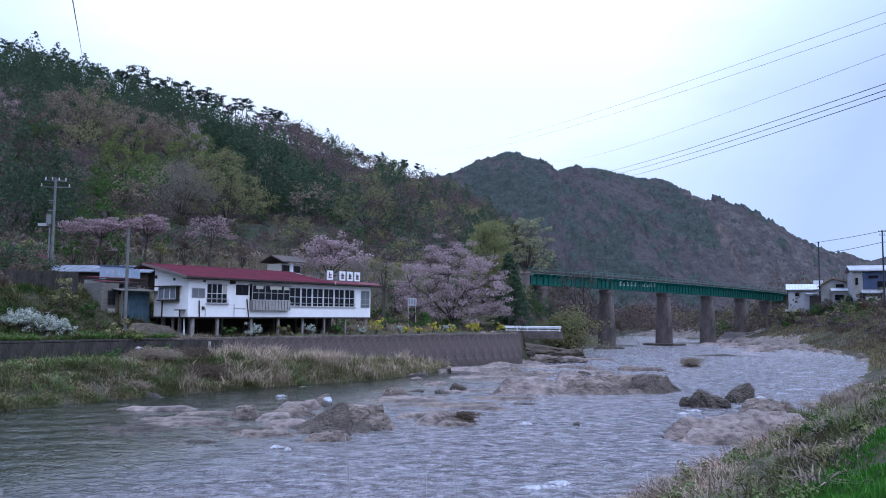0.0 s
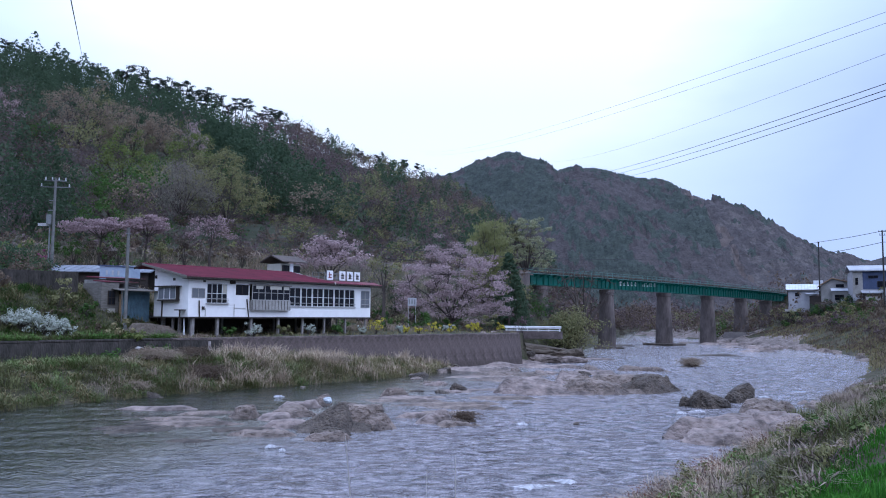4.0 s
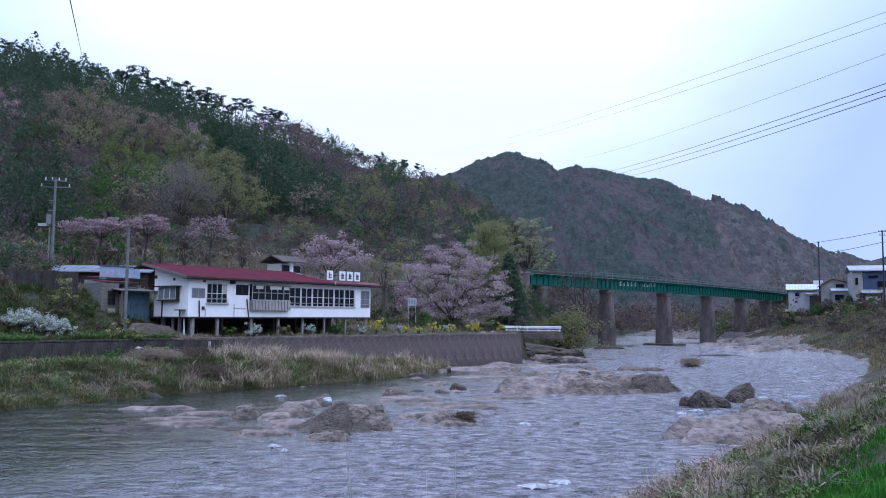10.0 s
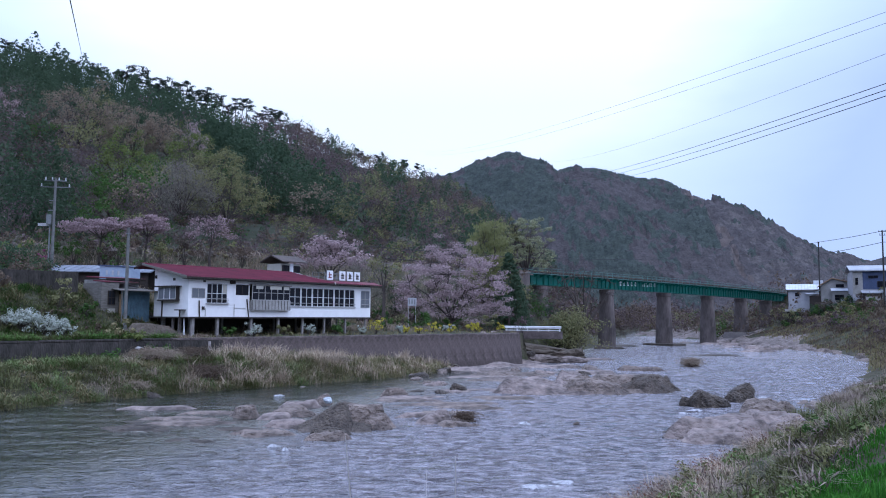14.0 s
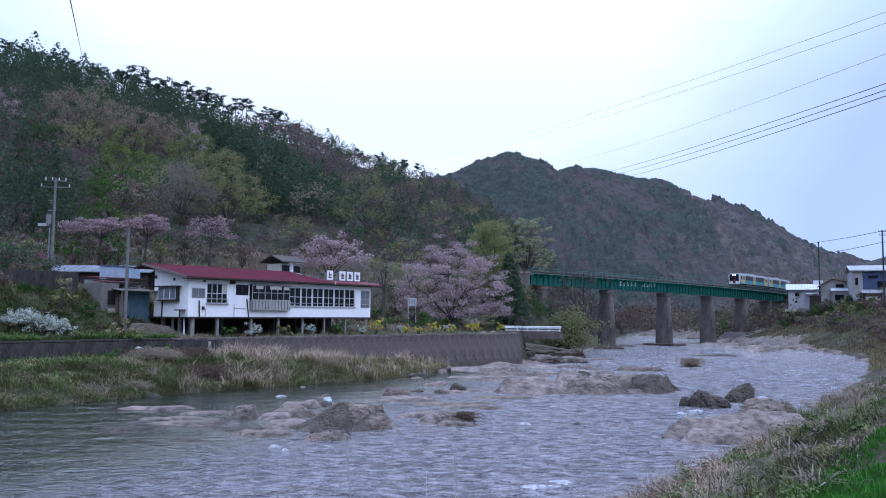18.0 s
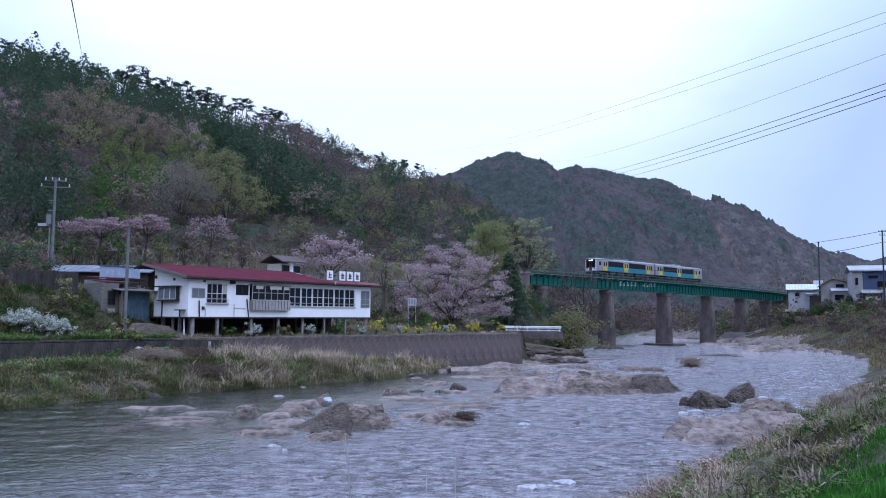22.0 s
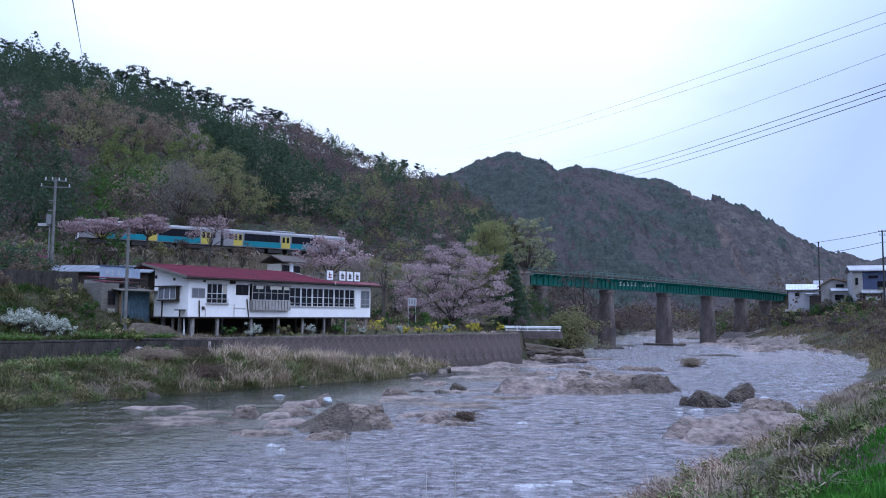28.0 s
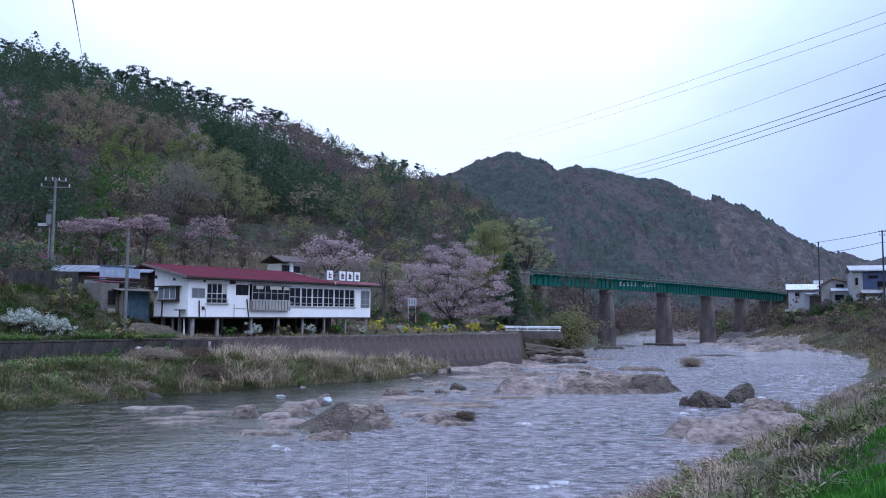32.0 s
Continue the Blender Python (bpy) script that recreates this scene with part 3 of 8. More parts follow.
hill, HILL_G = ruled_hill("wooded_hillside", HILL_FOOT, HILL_RIDGE, (-30, 140, -60), 160, 80, 5.0, 31, M["hill_soil"], 0.02)
tagged(hill, "steep valley side under mixed spring woodland", "hillside", kind="structure")
FAR_FOOT = [(-120, 520, 4), (20, 520, 4), (70, 480, 4), (120, 470, 3), (180, 470, 5), (250, 500, 8), (330, 560, 10), (480, 700, 10), (700, 900, 10)]
FAR_RIDGE = [(-120, 760, 120), (4, 730, 129), (30, 725, 142), (60, 720, 149), (88, 715, 140), (100, 715, 131), (112, 715, 135), (138, 720, 133), (172, 725, 127), (195, 725, 126), (232, 730, 108.5), (285, 745, 88.5), (325, 760, 74.5), (390, 790, 53), (520, 840, 20), (700, 900, 12)]
far_hill, FAR_G = ruled_hill("far_mountain", FAR_FOOT, FAR_RIDGE, (60, 260, -110), 470, 150, 13.0, 41, M["far_soil_haze"], 0.03)


def grow_canopy(ob, G, cell, seed):
    """Raises the crowns of a closed wood on a far slope, each of one kind: conifers, brown or grey leafless trees, or bare scree."""
    r = np.random.default_rng(seed)
    n, m = G.shape[:2]
    vv, uu = np.meshgrid(np.linspace(0, 1, n), np.linspace(0, 1, m), indexing="ij")
    A, B = G[..., 0], vv * 340.0
    ci, cj = np.floor(A / cell).astype(int), np.floor(B / cell).astype(int)
    i0, j0 = ci.min() - 1, cj.min() - 1
    shape = (ci.max() - i0 + 2, cj.max() - j0 + 2)
    ox, oy, wide, tint = r.uniform(0.1, 0.9, shape), r.uniform(0.1, 0.9, shape), r.uniform(0.75, 1.15, shape), r.uniform(0, 1, shape)
    best, pick = np.full(A.shape, 1e9), np.zeros(A.shape + (2,), int)
    for di in (-1, 0, 1):
        for dj in (-1, 0, 1):
            a, b = np.clip(ci + di - i0, 0, shape[0] - 1), np.clip(cj + dj - j0, 0, shape[1] - 1)
            d = np.hypot(A - (ci + di + ox[a, b]) * cell, B - (cj + dj + oy[a, b]) * cell) / (cell * wide[a, b])
            near = d < best
            best = np.where(near, d, best)
            pick[near] = np.stack([a, b], -1)[near]
    q = tint[pick[..., 0], pick[..., 1]]
    edge = 0.5 + 0.165 * vv + 0.012 * wave(G[..., 0], G[..., 1], 60, 62, 2)
    n1 = wave(G[..., 0], G[..., 1], 130, 61, 3) + np.where(uu < edge, 0.5, -0.42) + 0.95 * (q - 0.5)
    n1 = n1 + 0.55 * wave((A + 0.8 * B) * 1.0, (0.8 * A - B) * 0.18, 46, 68, 2)
    kind = np.where(n1 > 0.3, 0, np.where((q * 7 % 1 < 0.75) | (uu < edge), 1, 2))
    strip = np.abs(uu - edge - 0.014 + 0.006 * wave(G[..., 0], G[..., 1], 22, 66, 2)) < np.where(vv > 0.5, 0.0045, 0.006) * (0.5 + q)
    kind = np.where(strip & (((vv > 0.12) & (vv < 0.38)) | ((vv > 0.52) & (vv < 0.78))), 3, kind)
    tall = np.choose(kind, (6.4, 4.4, 4.0, 0.0)) * (0.7 + 0.5 * (q * 13 % 1)) * np.where(vv > 0.74, 0.55, 1.0) * (vv < 0.8)
    dome = np.sqrt(np.clip(1 - best ** 2, 0, 1)) + 0.3 * wave(A, B, 3.4, 67, 2)
    Z = G.copy()
    Z[..., 2] += tall * dome
    ob.data.vertices.foreach_set("co", Z.astype(np.float32).ravel())
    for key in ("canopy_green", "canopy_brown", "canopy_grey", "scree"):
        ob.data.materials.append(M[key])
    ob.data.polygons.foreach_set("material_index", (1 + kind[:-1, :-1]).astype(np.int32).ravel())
    ob.data.update()


grow_canopy(far_hill, FAR_G, 6.2, 63)
tagged(far_hill, "brown and dark green mountainside across the valley", "mountain", kind="structure")
LAST_FOOT = [(560, 1500, 0), (800, 1500, 0), (1100, 1500, 0), (1500, 1500, 0)]
LAST_RIDGE = [(700, 1800, 70), (860, 1800, 108), (1000, 1800, 150), (1500, 1900, 190)]
last_hill, LAST_G = ruled_hill("distant_hill", LAST_FOOT, LAST_RIDGE, (100, 300, -150), 60, 30, 10.0, 43, M["far_soil_haze"], 0.05)
tagged(last_hill, "distant hill at the end of the valley, haze in its blue-grey colour", "hill", kind="structure")
# bare slope added behind the camera, never in view
SIDE_FOOT = [(420, -120, 4.2), (120, -70, 4.2), (0, -60, 4.2), (-120, -50, 4.2), (-420, -20, 4.2)]
SIDE_RIDGE = [(420, -260, 60), (120, -200, 70), (0, -190, 62), (-120, -180, 75), (-420, -160, 90)]
side_hill, SIDE_G = ruled_hill("unseen_rear_hill", SIDE_FOOT, SIDE_RIDGE, (0, -120, -60), 60, 30, 4.0, 45, M["hill_soil"], 0.04)
tagged(side_hill, "bare unseen slope added behind the camera to close the valley", "hillside", kind="structure")


# ---------------------------------------------------------------- railway bridge
SLEEPER = bpy.data.meshes.new("sleeper")
_bm = box(-0.1, -1.35, -0.5, 0.1, 1.35, -0.15)
_bm.to_mesh(SLEEPER)
_bm.free()
SLEEPER.materials.append(M["sleeper"])


def build_bridge():
    bridge = thing("railway_bridge", pose(0, 0, 0), "green steel plate girder railway bridge on tall concrete piers", "bridge")
    joints = [79.0, 74.0, 54.6, 34.2, 14.7, -4.0, -21.5, -39.5]
    for a, b in zip(joints[:-1], joints[1:]):
        xa, ya, za, _ = on_track(a)
        xb, yb, zb, _ = on_track(b)
        L = math.dist((xa, ya), (xb, yb))
        ang = math.atan2(yb - ya, xb - xa)
        m = Matrix.Translation((xa, ya, za)) @ Euler((0, -math.atan2(zb - za, L), ang)).to_matrix().to_4x4()
        deep = 2.55
        for side in (-1, 1):
            bm = box(0.05, side * 0.9 - 0.015, -deep, L - 0.05, side * 0.9 + 0.015, -0.55)
            box(0.05, side * 0.9 - 0.2, -deep - 0.04, L - 0.05, side * 0.9 + 0.2, -deep, bm=bm)
            box(0.05, side * 0.9 - 0.2, -0.55, L - 0.05, side * 0.9 + 0.2, -0.5, bm=bm)
            g = part("girder", bm, M["girder"], bridge)
            g.matrix_local = m
            n = max(2, int(L / 1.25))
            for i in range(n + 1):
                x = 0.12 + (L - 0.24) * i / n
                st = part("stiffener", box(x - 0.02, side * 0.9 - 0.17, -deep, x + 0.02, side * 0.9 + 0.17, -0.55), M["girder"], g)
        n = int(L / 0.75)
        for i in range(n):
            d = mesh_part("sleeper", SLEEPER, bridge)
            d.matrix_local = m @ Matrix.Translation(((i + 0.5) * L / n, 0, 0))
        for side in (-1, 1):
            r = part("rail", box(0, side * 0.533 - 0.035, -0.15, L, side * 0.533 + 0.035, 0.0), M["rail"], bridge)
            r.matrix_local = m
            w = part("walkway", box(0, side * 1.95 - 0.45, -0.62, L, side * 1.95 + 0.4, -0.5), M["girder_rail"], bridge)
            w.matrix_local = m
            for h in (0.05, 0.5):
                hr = part("handrail", box(0, side * 2.32 - 0.025, h - 0.025, L, side * 2.32 + 0.025, h + 0.025), M["girder_rail"], bridge)
                hr.matrix_local = m
            n = max(1, int(L / 1.6))
            for i in range(n):
                x = L * (i + 0.5) / n
                po = part("rail_post", box(x - 0.03, side * 2.32 - 0.03, -0.9, x + 0.03, side * 2.32 + 0.03, 0.52), M["girder_rail"], bridge)
                po.matrix_local = m
                po = part("bracket", prism([(side * 1.05, -0.62), (side * 2.3, -0.62), (side * 1.05, -1.25)], x - 0.03, x + 0.03), M["girder"], bridge)
                po.matrix_local = m
    # white characters on the girder, too small to read
    xa, ya, za, ha = on_track(54.6)
    xb, yb, zb, _ = on_track(34.2)
    ang = math.atan2(yb - ya, xb - xa)
    m = Matrix.Translation((xa, ya, za)) @ Euler((0, 0, ang)).to_matrix().to_4x4()
    for k, x in enumerate((3.6, 4.9, 6.2, 7.5, 8.8, 11.6, 12.9, 14.2, 15.5)):
        s = part("lettering_bar", box(x - 0.36, -0.93, -1.8, x + 0.36, -0.917, -1.0), M["white_paint"], bridge)
        s.matrix_local = m
        for q in range(3):
            s2 = part("lettering_gap", box(x - 0.3 + 0.21 * q, -0.935, -1.72 + 0.1 * (q % 2), x - 0.16 + 0.21 * q, -0.93, -1.15 + 0.1 * (k % 2)), M["girder"], s)
    # piers
    for s, top_w, base_w, base_z in ((74.0, 1.9, 2.0, 3.2), (54.6, 1.55, 2.15, -1.2), (34.2, 1.55, 2.15, -1.2), (14.7, 1.55, 2.15, -1.2), (-4.0, 1.55, 1.95, 1.5), (-21.5, 1.6, 1.8, 2.5)):
        x, y, z, h = on_track(s)
        zt = z - 2.75
        bm = bmesh.new()
        rings = []
        for zz, w, ln in ((base_z, base_w * 0.82, 2.0), (zt - 0.75, top_w * 0.8, 1.5), (zt - 0.7, top_w * 0.8 + 0.2, 1.65), (zt, top_w * 0.8 + 0.2, 1.65)):
            ring = []
            for k in range(20):
                a = 2 * math.pi * k / 20
                cx, cy = math.cos(a), math.sin(a)
                ex = w * 0.75 * np.sign(cx) * abs(cx) ** 0.6
                ey = ln * np.sign(cy) * abs(cy) ** 0.8
                ring.append(bm.verts.new((ex, ey, zz)))
            rings.append(ring)
        for r0, r1 in zip(rings[:-1], rings[1:]):
            for k in range(20):
                bm.faces.new((r0[k], r0[(k + 1) % 20], r1[(k + 1) % 20], r1[k]))
        bm.faces.new(rings[-1])
        p = part("pier", bm, M["pier"], bridge)
        p.matrix_local = Matrix.Translation((x, y, 0)) @ Euler((0, 0, h)).to_matrix().to_4x4()
    for s, w in ((34.2, 2.7),):
        x, y, z, h = on_track(s)
        p = part("pier_footing", box(-w, -3.8, -1.2, w, 3.8, 0.0, 0.1), M["rock_dark"], bridge, "dark low footing slab")
        p.matrix_local = Matrix.Translation((x, y, 0.1)) @ Euler((0, 0, h)).to_matrix().to_4x4()
    x, y, z, h = on_track(-4.0)
    p = part("pier_footing", prism([(-3.2, 0), (3.4, 0), (2.2, 1.6), (-2.2, 1.6)], -3.5, 3.5, "y"), M["concrete"], bridge, "sloped grey concrete footing")
    p.matrix_local = Matrix.Translation((x, y, 0.6)) @ Euler((0, 0, h)).to_matrix().to_4x4()
    for s, dirn in ((79.0, 1), (-39.5, -1)):
        x, y, z, h = on_track(s)
        p = part("abutment", box(0 if dirn > 0 else -3, -2.6, -9, 3 if dirn > 0 else 0, 2.6, -0.6), M["pier"], bridge)
        p.matrix_local = Matrix.Translation((x, y, z)) @ Euler((0, 0, h)).to_matrix().to_4x4()


build_bridge()


def build_track(s0, s1, name):
    t = thing(name, pose(0, 0, 0), "single railway line on a ballast bed", "railway track", kind="structure")
    ss = np.arange(s0, s1, 4.0)
    bal = bmesh.new()
    prev = None
    for s in ss:
        x, y, z, h = on_track(s)
        nx, ny = -math.sin(h), math.cos(h)
        ring = [bal.verts.new((x + nx * o, y + ny * o, z + dz)) for o, dz in ((-2.6, -0.95), (-1.6, -0.2), (1.6, -0.2), (2.6, -0.95))]
        if prev:
            for k in range(3):
                bal.faces.new((prev[k], prev[k + 1], ring[k + 1], ring[k]))
        prev = ring
    part("ballast_bed", bal, M["ballast"], t)
    for side in (-1, 1):
        pts = []
        for s in ss:
            x, y, z, h = on_track(s)
            pts.append((x - math.sin(h) * side * 0.533, y + math.cos(h) * side * 0.533, z - 0.08))
        v, q = tube(pts, 0.08, 4)
        mesh_part("rail", quads_mesh("rail", v, q, M["rail"]), t)


build_track(78.0, 300.0, "railway_line")
build_track(-400.0, -38.0, "railway_line")


# ---------------------------------------------------------------- train
CAR = 19.6


def car_profile():
    return [(-1.40, 0.98), (-1.42, 1.6), (-1.42, 2.9), (-1.36, 3.25), (-1.15, 3.46), (-0.7, 3.58), (0, 3.62), (0.7, 3.58), (1.15, 3.46), (1.36, 3.25), (1.42, 2.9), (1.42, 1.6), (1.40, 0.98)]


def build_car(front):
    """A rail car; x runs along the track with the front towards +x, z = 0 on the rail head. front: the cab end leads."""
    car = thing("rail_car", pose(0, 0, 0), "stainless rail car with teal band, yellow doors and dark windows", "train car", "two-car train")
    h = CAR / 2
    part("body", prism(car_profile(), -h, h), M["train_steel"], car)
    prof = [(y, z + 0.012) for y, z in car_profile() if z > 3.2]
    part("roof", prism([*prof, (1.3, 3.2), (-1.3, 3.2)], -h + 0.05, h - 0.05), M["train_roof"], car)
    ends = ((1, True), (-1, False)) if front else ((1, False), (-1, True))
    for side in (-1, 1):
        y0, y1 = (1.402, 1.432) if side > 0 else (-1.432, -1.402)
        doors = [-7.6 if front else -7.0, 0.1, 7.0 if front else 7.6]
        edges = [-h + 0.35] + [v for d in doors for v in (d - 0.75, d + 0.75)] + [h - 0.35]
        for d in doors:
            dr = part("door", box(d - 0.68, y0, 1.08, d + 0.68, y1, 3.0), M["train_yellow"], car, "yellow double door")
            for k in (-1, 1):
                c = d + 0.34 * k
                o = (y1, y1 + 0.008) if side > 0 else (y0 - 0.008, y0)
                part("door_window", box(c - 0.2, o[0], 1.95, c + 0.2, o[1], 2.8), M["glass_train"], dr)
            # the upper half of each leaf keeps the steel colour round its window
            o = (y1, y1 + 0.005) if side > 0 else (y0 - 0.005, y0)
            part("door_header", box(d - 0.68, o[0], 2.84, d + 0.68, o[1], 3.0), M["train_steel"], dr)
        for a, b in ((doors[0] + 0.9, doors[1] - 0.9), (doors[1] + 0.9, doors[2] - 0.9)):
            part("band", box(a - 0.1, y0, 1.08, b + 0.1, y1, 1.90), M["train_teal"], car, "teal band below the windows")
            wn_ = part("window_strip", box(a + 0.05, y0, 1.92, b - 0.05, y1, 3.02), M["train_black"], car, "long dark window strip")
            n = 3
            w = (b - a - 0.1) / n
            o = (y1, y1 + 0.008) if side > 0 else (y0 - 0.008, y0)
            for k in range(n):
                part("pane", box(a + 0.05 + w * k + 0.05, o[0], 2.0, a + 0.05 + w * (k + 1) - 0.05, o[1], 2.94), M["glass_train"], wn_)
        for c in ((-h + 1.1), (h - 1.1)):
            part("end_window", box(c - 0.28, y0, 2.05, c + 0.28, y1, 2.85), M["glass_train"], car)
    for d, cab in ends:
        x0 = d * h
        def slab(name, y0, z0, y1, z1, t, m, label="", parent=car):
            a, b = sorted((x0, x0 + d * t))
            return part(name, box(a, y0, z0, b, y1, z1), m, parent, label)
        if cab:
            # a pale rim round a dark cab front
            f = slab("cab_front", -1.36, 0.85, 1.36, 3.42, 0.10, M["train_white"], "white cab front")
            slab("cab_mask", -1.2, 1.55, 1.2, 3.3, 0.12, M["train_black"], "black mask round the cab windows", f)
            for c in (-0.8, 0.8):
                slab("cab_window", c - 0.36, 1.95, c + 0.36, 2.75, 0.135, M["glass_train"], "", f)
            slab("gangway_door", -0.36, 0.95, 0.36, 2.9, 0.14, M["door_dark"], "dark red gangway door", f)
            slab("gangway_window", -0.26, 1.95, 0.26, 2.7, 0.15, M["glass_train"], "", f)
            slab("destination_board", -0.45, 2.95, 0.45, 3.2, 0.14, M["train_black"], "", f)
            for c in (-0.28, 0.28):
                slab("headlight", c - 0.2, 2.98, c + 0.2, 3.16, 0.15, M["headlight"] if front else M["glass_grey"], "lit headlight" if front else "unlit headlight", f)
            for c in (-1.0, 1.0):
                slab("tail_light", c - 0.22, 1.25, c + 0.22, 1.45, 0.115, M["train_red"] if not front else M["glass_grey"], "", f)
            slab("skirt", -1.25, 0.25, 1.25, 0.85, 0.05, M["underframe"], "", f)
        else:
            slab("gangway", -0.5, 1.0, 0.5, 3.1, 0.32, M["train_black"], "black folding gangway")
    part("roof_unit", box(-1.6, -0.75, 3.6, 1.9, 0.75, 3.86, 0.08), M["train_roof"], car, "low air conditioning unit")
    for a, b in ((-5.2, -3.4), (-2.6, -0.2), (0.6, 2.8), (3.4, 5.2)):
        part("underfloor_box", box(a, -1.25, 0.3, b, 1.25, 0.98, 0.03), M["underframe"], car)
    for bx in (-6.9, 6.9):
        part("bogie", box(bx - 1.5, -1.15, 0.32, bx + 1.5, 1.15, 0.72, 0.05), M["underframe"], car)
        for wx_ in (-1.05, 1.05):
            for sd in (-1, 1):
                bm = bmesh.new()
                bmesh.ops.create_cone(bm, cap_ends=True, segments=18, radius1=0.43, radius2=0.43, depth=0.12)
                bmesh.ops.rotate(bm, cent=(0, 0, 0), matrix=Matrix.Rotation(math.pi / 2, 3, "X"), verts=bm.verts)
                wh = part("wheel", bm, M["underframe"], car)
                wh.location = (bx + wx_, sd * 0.56, 0.43)
    return car


lead_car = build_car(True)
rear_car = build_car(False)
TRAIN_T = [-5.0, 0.0, 10.0, 14.0, 16.5, 17.0, 18.0, 20.0, 22.0, 23.0, 25.0, 27.5, 28.5, 29.5, 32.0, 36.0]
TRAIN_S = [-346, -272, -123, -61.5, -22.5, -15.0, 0.0, 29.7, 59.7, 75.1, 107.5, 148.4, 164.8, 181.2, 222.5, 288.0]


def train_at(t):
    k = int(np.clip(np.searchsorted(TRAIN_T, t) - 1, 1, len(TRAIN_T) - 3))
    ts, ss = TRAIN_T[k - 1:k + 3], TRAIN_S[k - 1:k + 3]
    ma, mb = (ss[2] - ss[0]) / (ts[2] - ts[0]), (ss[3] - ss[1]) / (ts[3] - ts[1])
    d = ts[2] - ts[1]
    u = (t - ts[1]) / d
    return (2 * u ** 3 - 3 * u ** 2 + 1) * ss[1] + (u ** 3 - 2 * u ** 2 + u) * d * ma + (-2 * u ** 3 + 3 * u ** 2) * ss[2] + (u ** 3 - u ** 2) * d * mb


def car_pose(t, back):
    """The pose of the car whose middle is so far behind the train's front."""
    s = train_at(t) - back
    a, b = on_track(s - 6.9), on_track(s + 6.9)
    mid = [(p + q) / 2 for p, q in zip(a, b)]
    turn = Euler((0, -math.atan2(b[2] - a[2], 13.8), math.atan2(b[1] - a[1], b[0] - a[0])))
    return Matrix.Translation(mid[:3]) @ turn.to_matrix().to_4x4()


def motions():
    times = [0.0, 5.0, 10.0, 14.0] + [14.5 + 0.5 * k for k in range(36)]
    walk(lead_car, [(t, car_pose(t, 10.0)) for t in times])
    walk(rear_car, [(t, car_pose(t, 30.0)) for t in times])
    river_motion()


# ---------------------------------------------------------------- retaining wall
def along(line, step_len):
    """Places, headings and arc lengths along a plan line."""
    L = np.concatenate([[0], np.cumsum(np.hypot(*np.diff(line, axis=0).T))])
    d = np.arange(0, L[-1], step_len)
    x, y = np.interp(d, L, line[:, 0]), np.interp(d, L, line[:, 1])
    return d, x, y


def build_wall():
    wall = thing("retaining_wall", pose(0, 0, 0), "weathered dark concrete block retaining wall below the terrace", "wall", kind="structure")
    r = np.random.default_rng(5)
    d, x, y = along(WALL_LINE, 1.6)
    core, cope, slabs = bmesh.new(), [], []
    for (x0, y0, x1, y1) in zip(x[:-1], y[:-1], x[1:], y[1:]):
        a = math.atan2(y1 - y0, x1 - x0)
        L = math.hypot(x1 - x0, y1 - y0)
        m = Matrix.Translation((x0, y0, 0)) @ Euler((0, 0, a)).to_matrix().to_4x4()
        dz = 0.0 if x0 < -21 else 0.22
        bm = prism([(0.45, -0.5), (-0.25 - dz * 1.6, -0.5), (0.08 - dz, 3.6), (0.45, 3.6)], -0.02, L + 0.02)
        o = part("wall_core", bm, M["wall_stone"], wall)
        o.matrix_local = m
        bm = box(0.0, -0.06, 3.6, L, 0.5, 3.8, 0.03)
        o = part("coping_stone", bm, M["wall_moss" if x0 < -24 else "wall_block"], wall)
        o.matrix_local = m @ pose(0, r.normal(0, 0.012), r.normal(0, 0.01))
        if x0 < -45 or x0 > -20:
            continue
        rows = 4
        for k in range(rows):
            z0, z1 = -0.4 + k * 1.0, -0.4 + (k + 1) * 1.0 - 0.008
            half = 0.8 if k % 2 else 0.0
            for j in range(2):
                bm = prism([(-0.10 + 0.08 * (z0 + 0.5) - 0.3, z0), (-0.10 + 0.08 * (z1 + 0.5) - 0.3, z1), (0.4, z1), (0.4, z0)], j * L / 2 + 0.004, (j + 1) * L / 2 - 0.004)
                o = part("block", bm, M["wall_moss"], wall)
                o.matrix_local = m @ pose(0, r.normal(0, 0.015), 0)


build_wall()


# ---------------------------------------------------------------- riverside restaurant
HOUSE = Matrix.Translation((-23.4, 75.5, 0)) @ Euler((0, 0, math.atan2(19.5, 14.9))).to_matrix().to_4x4()


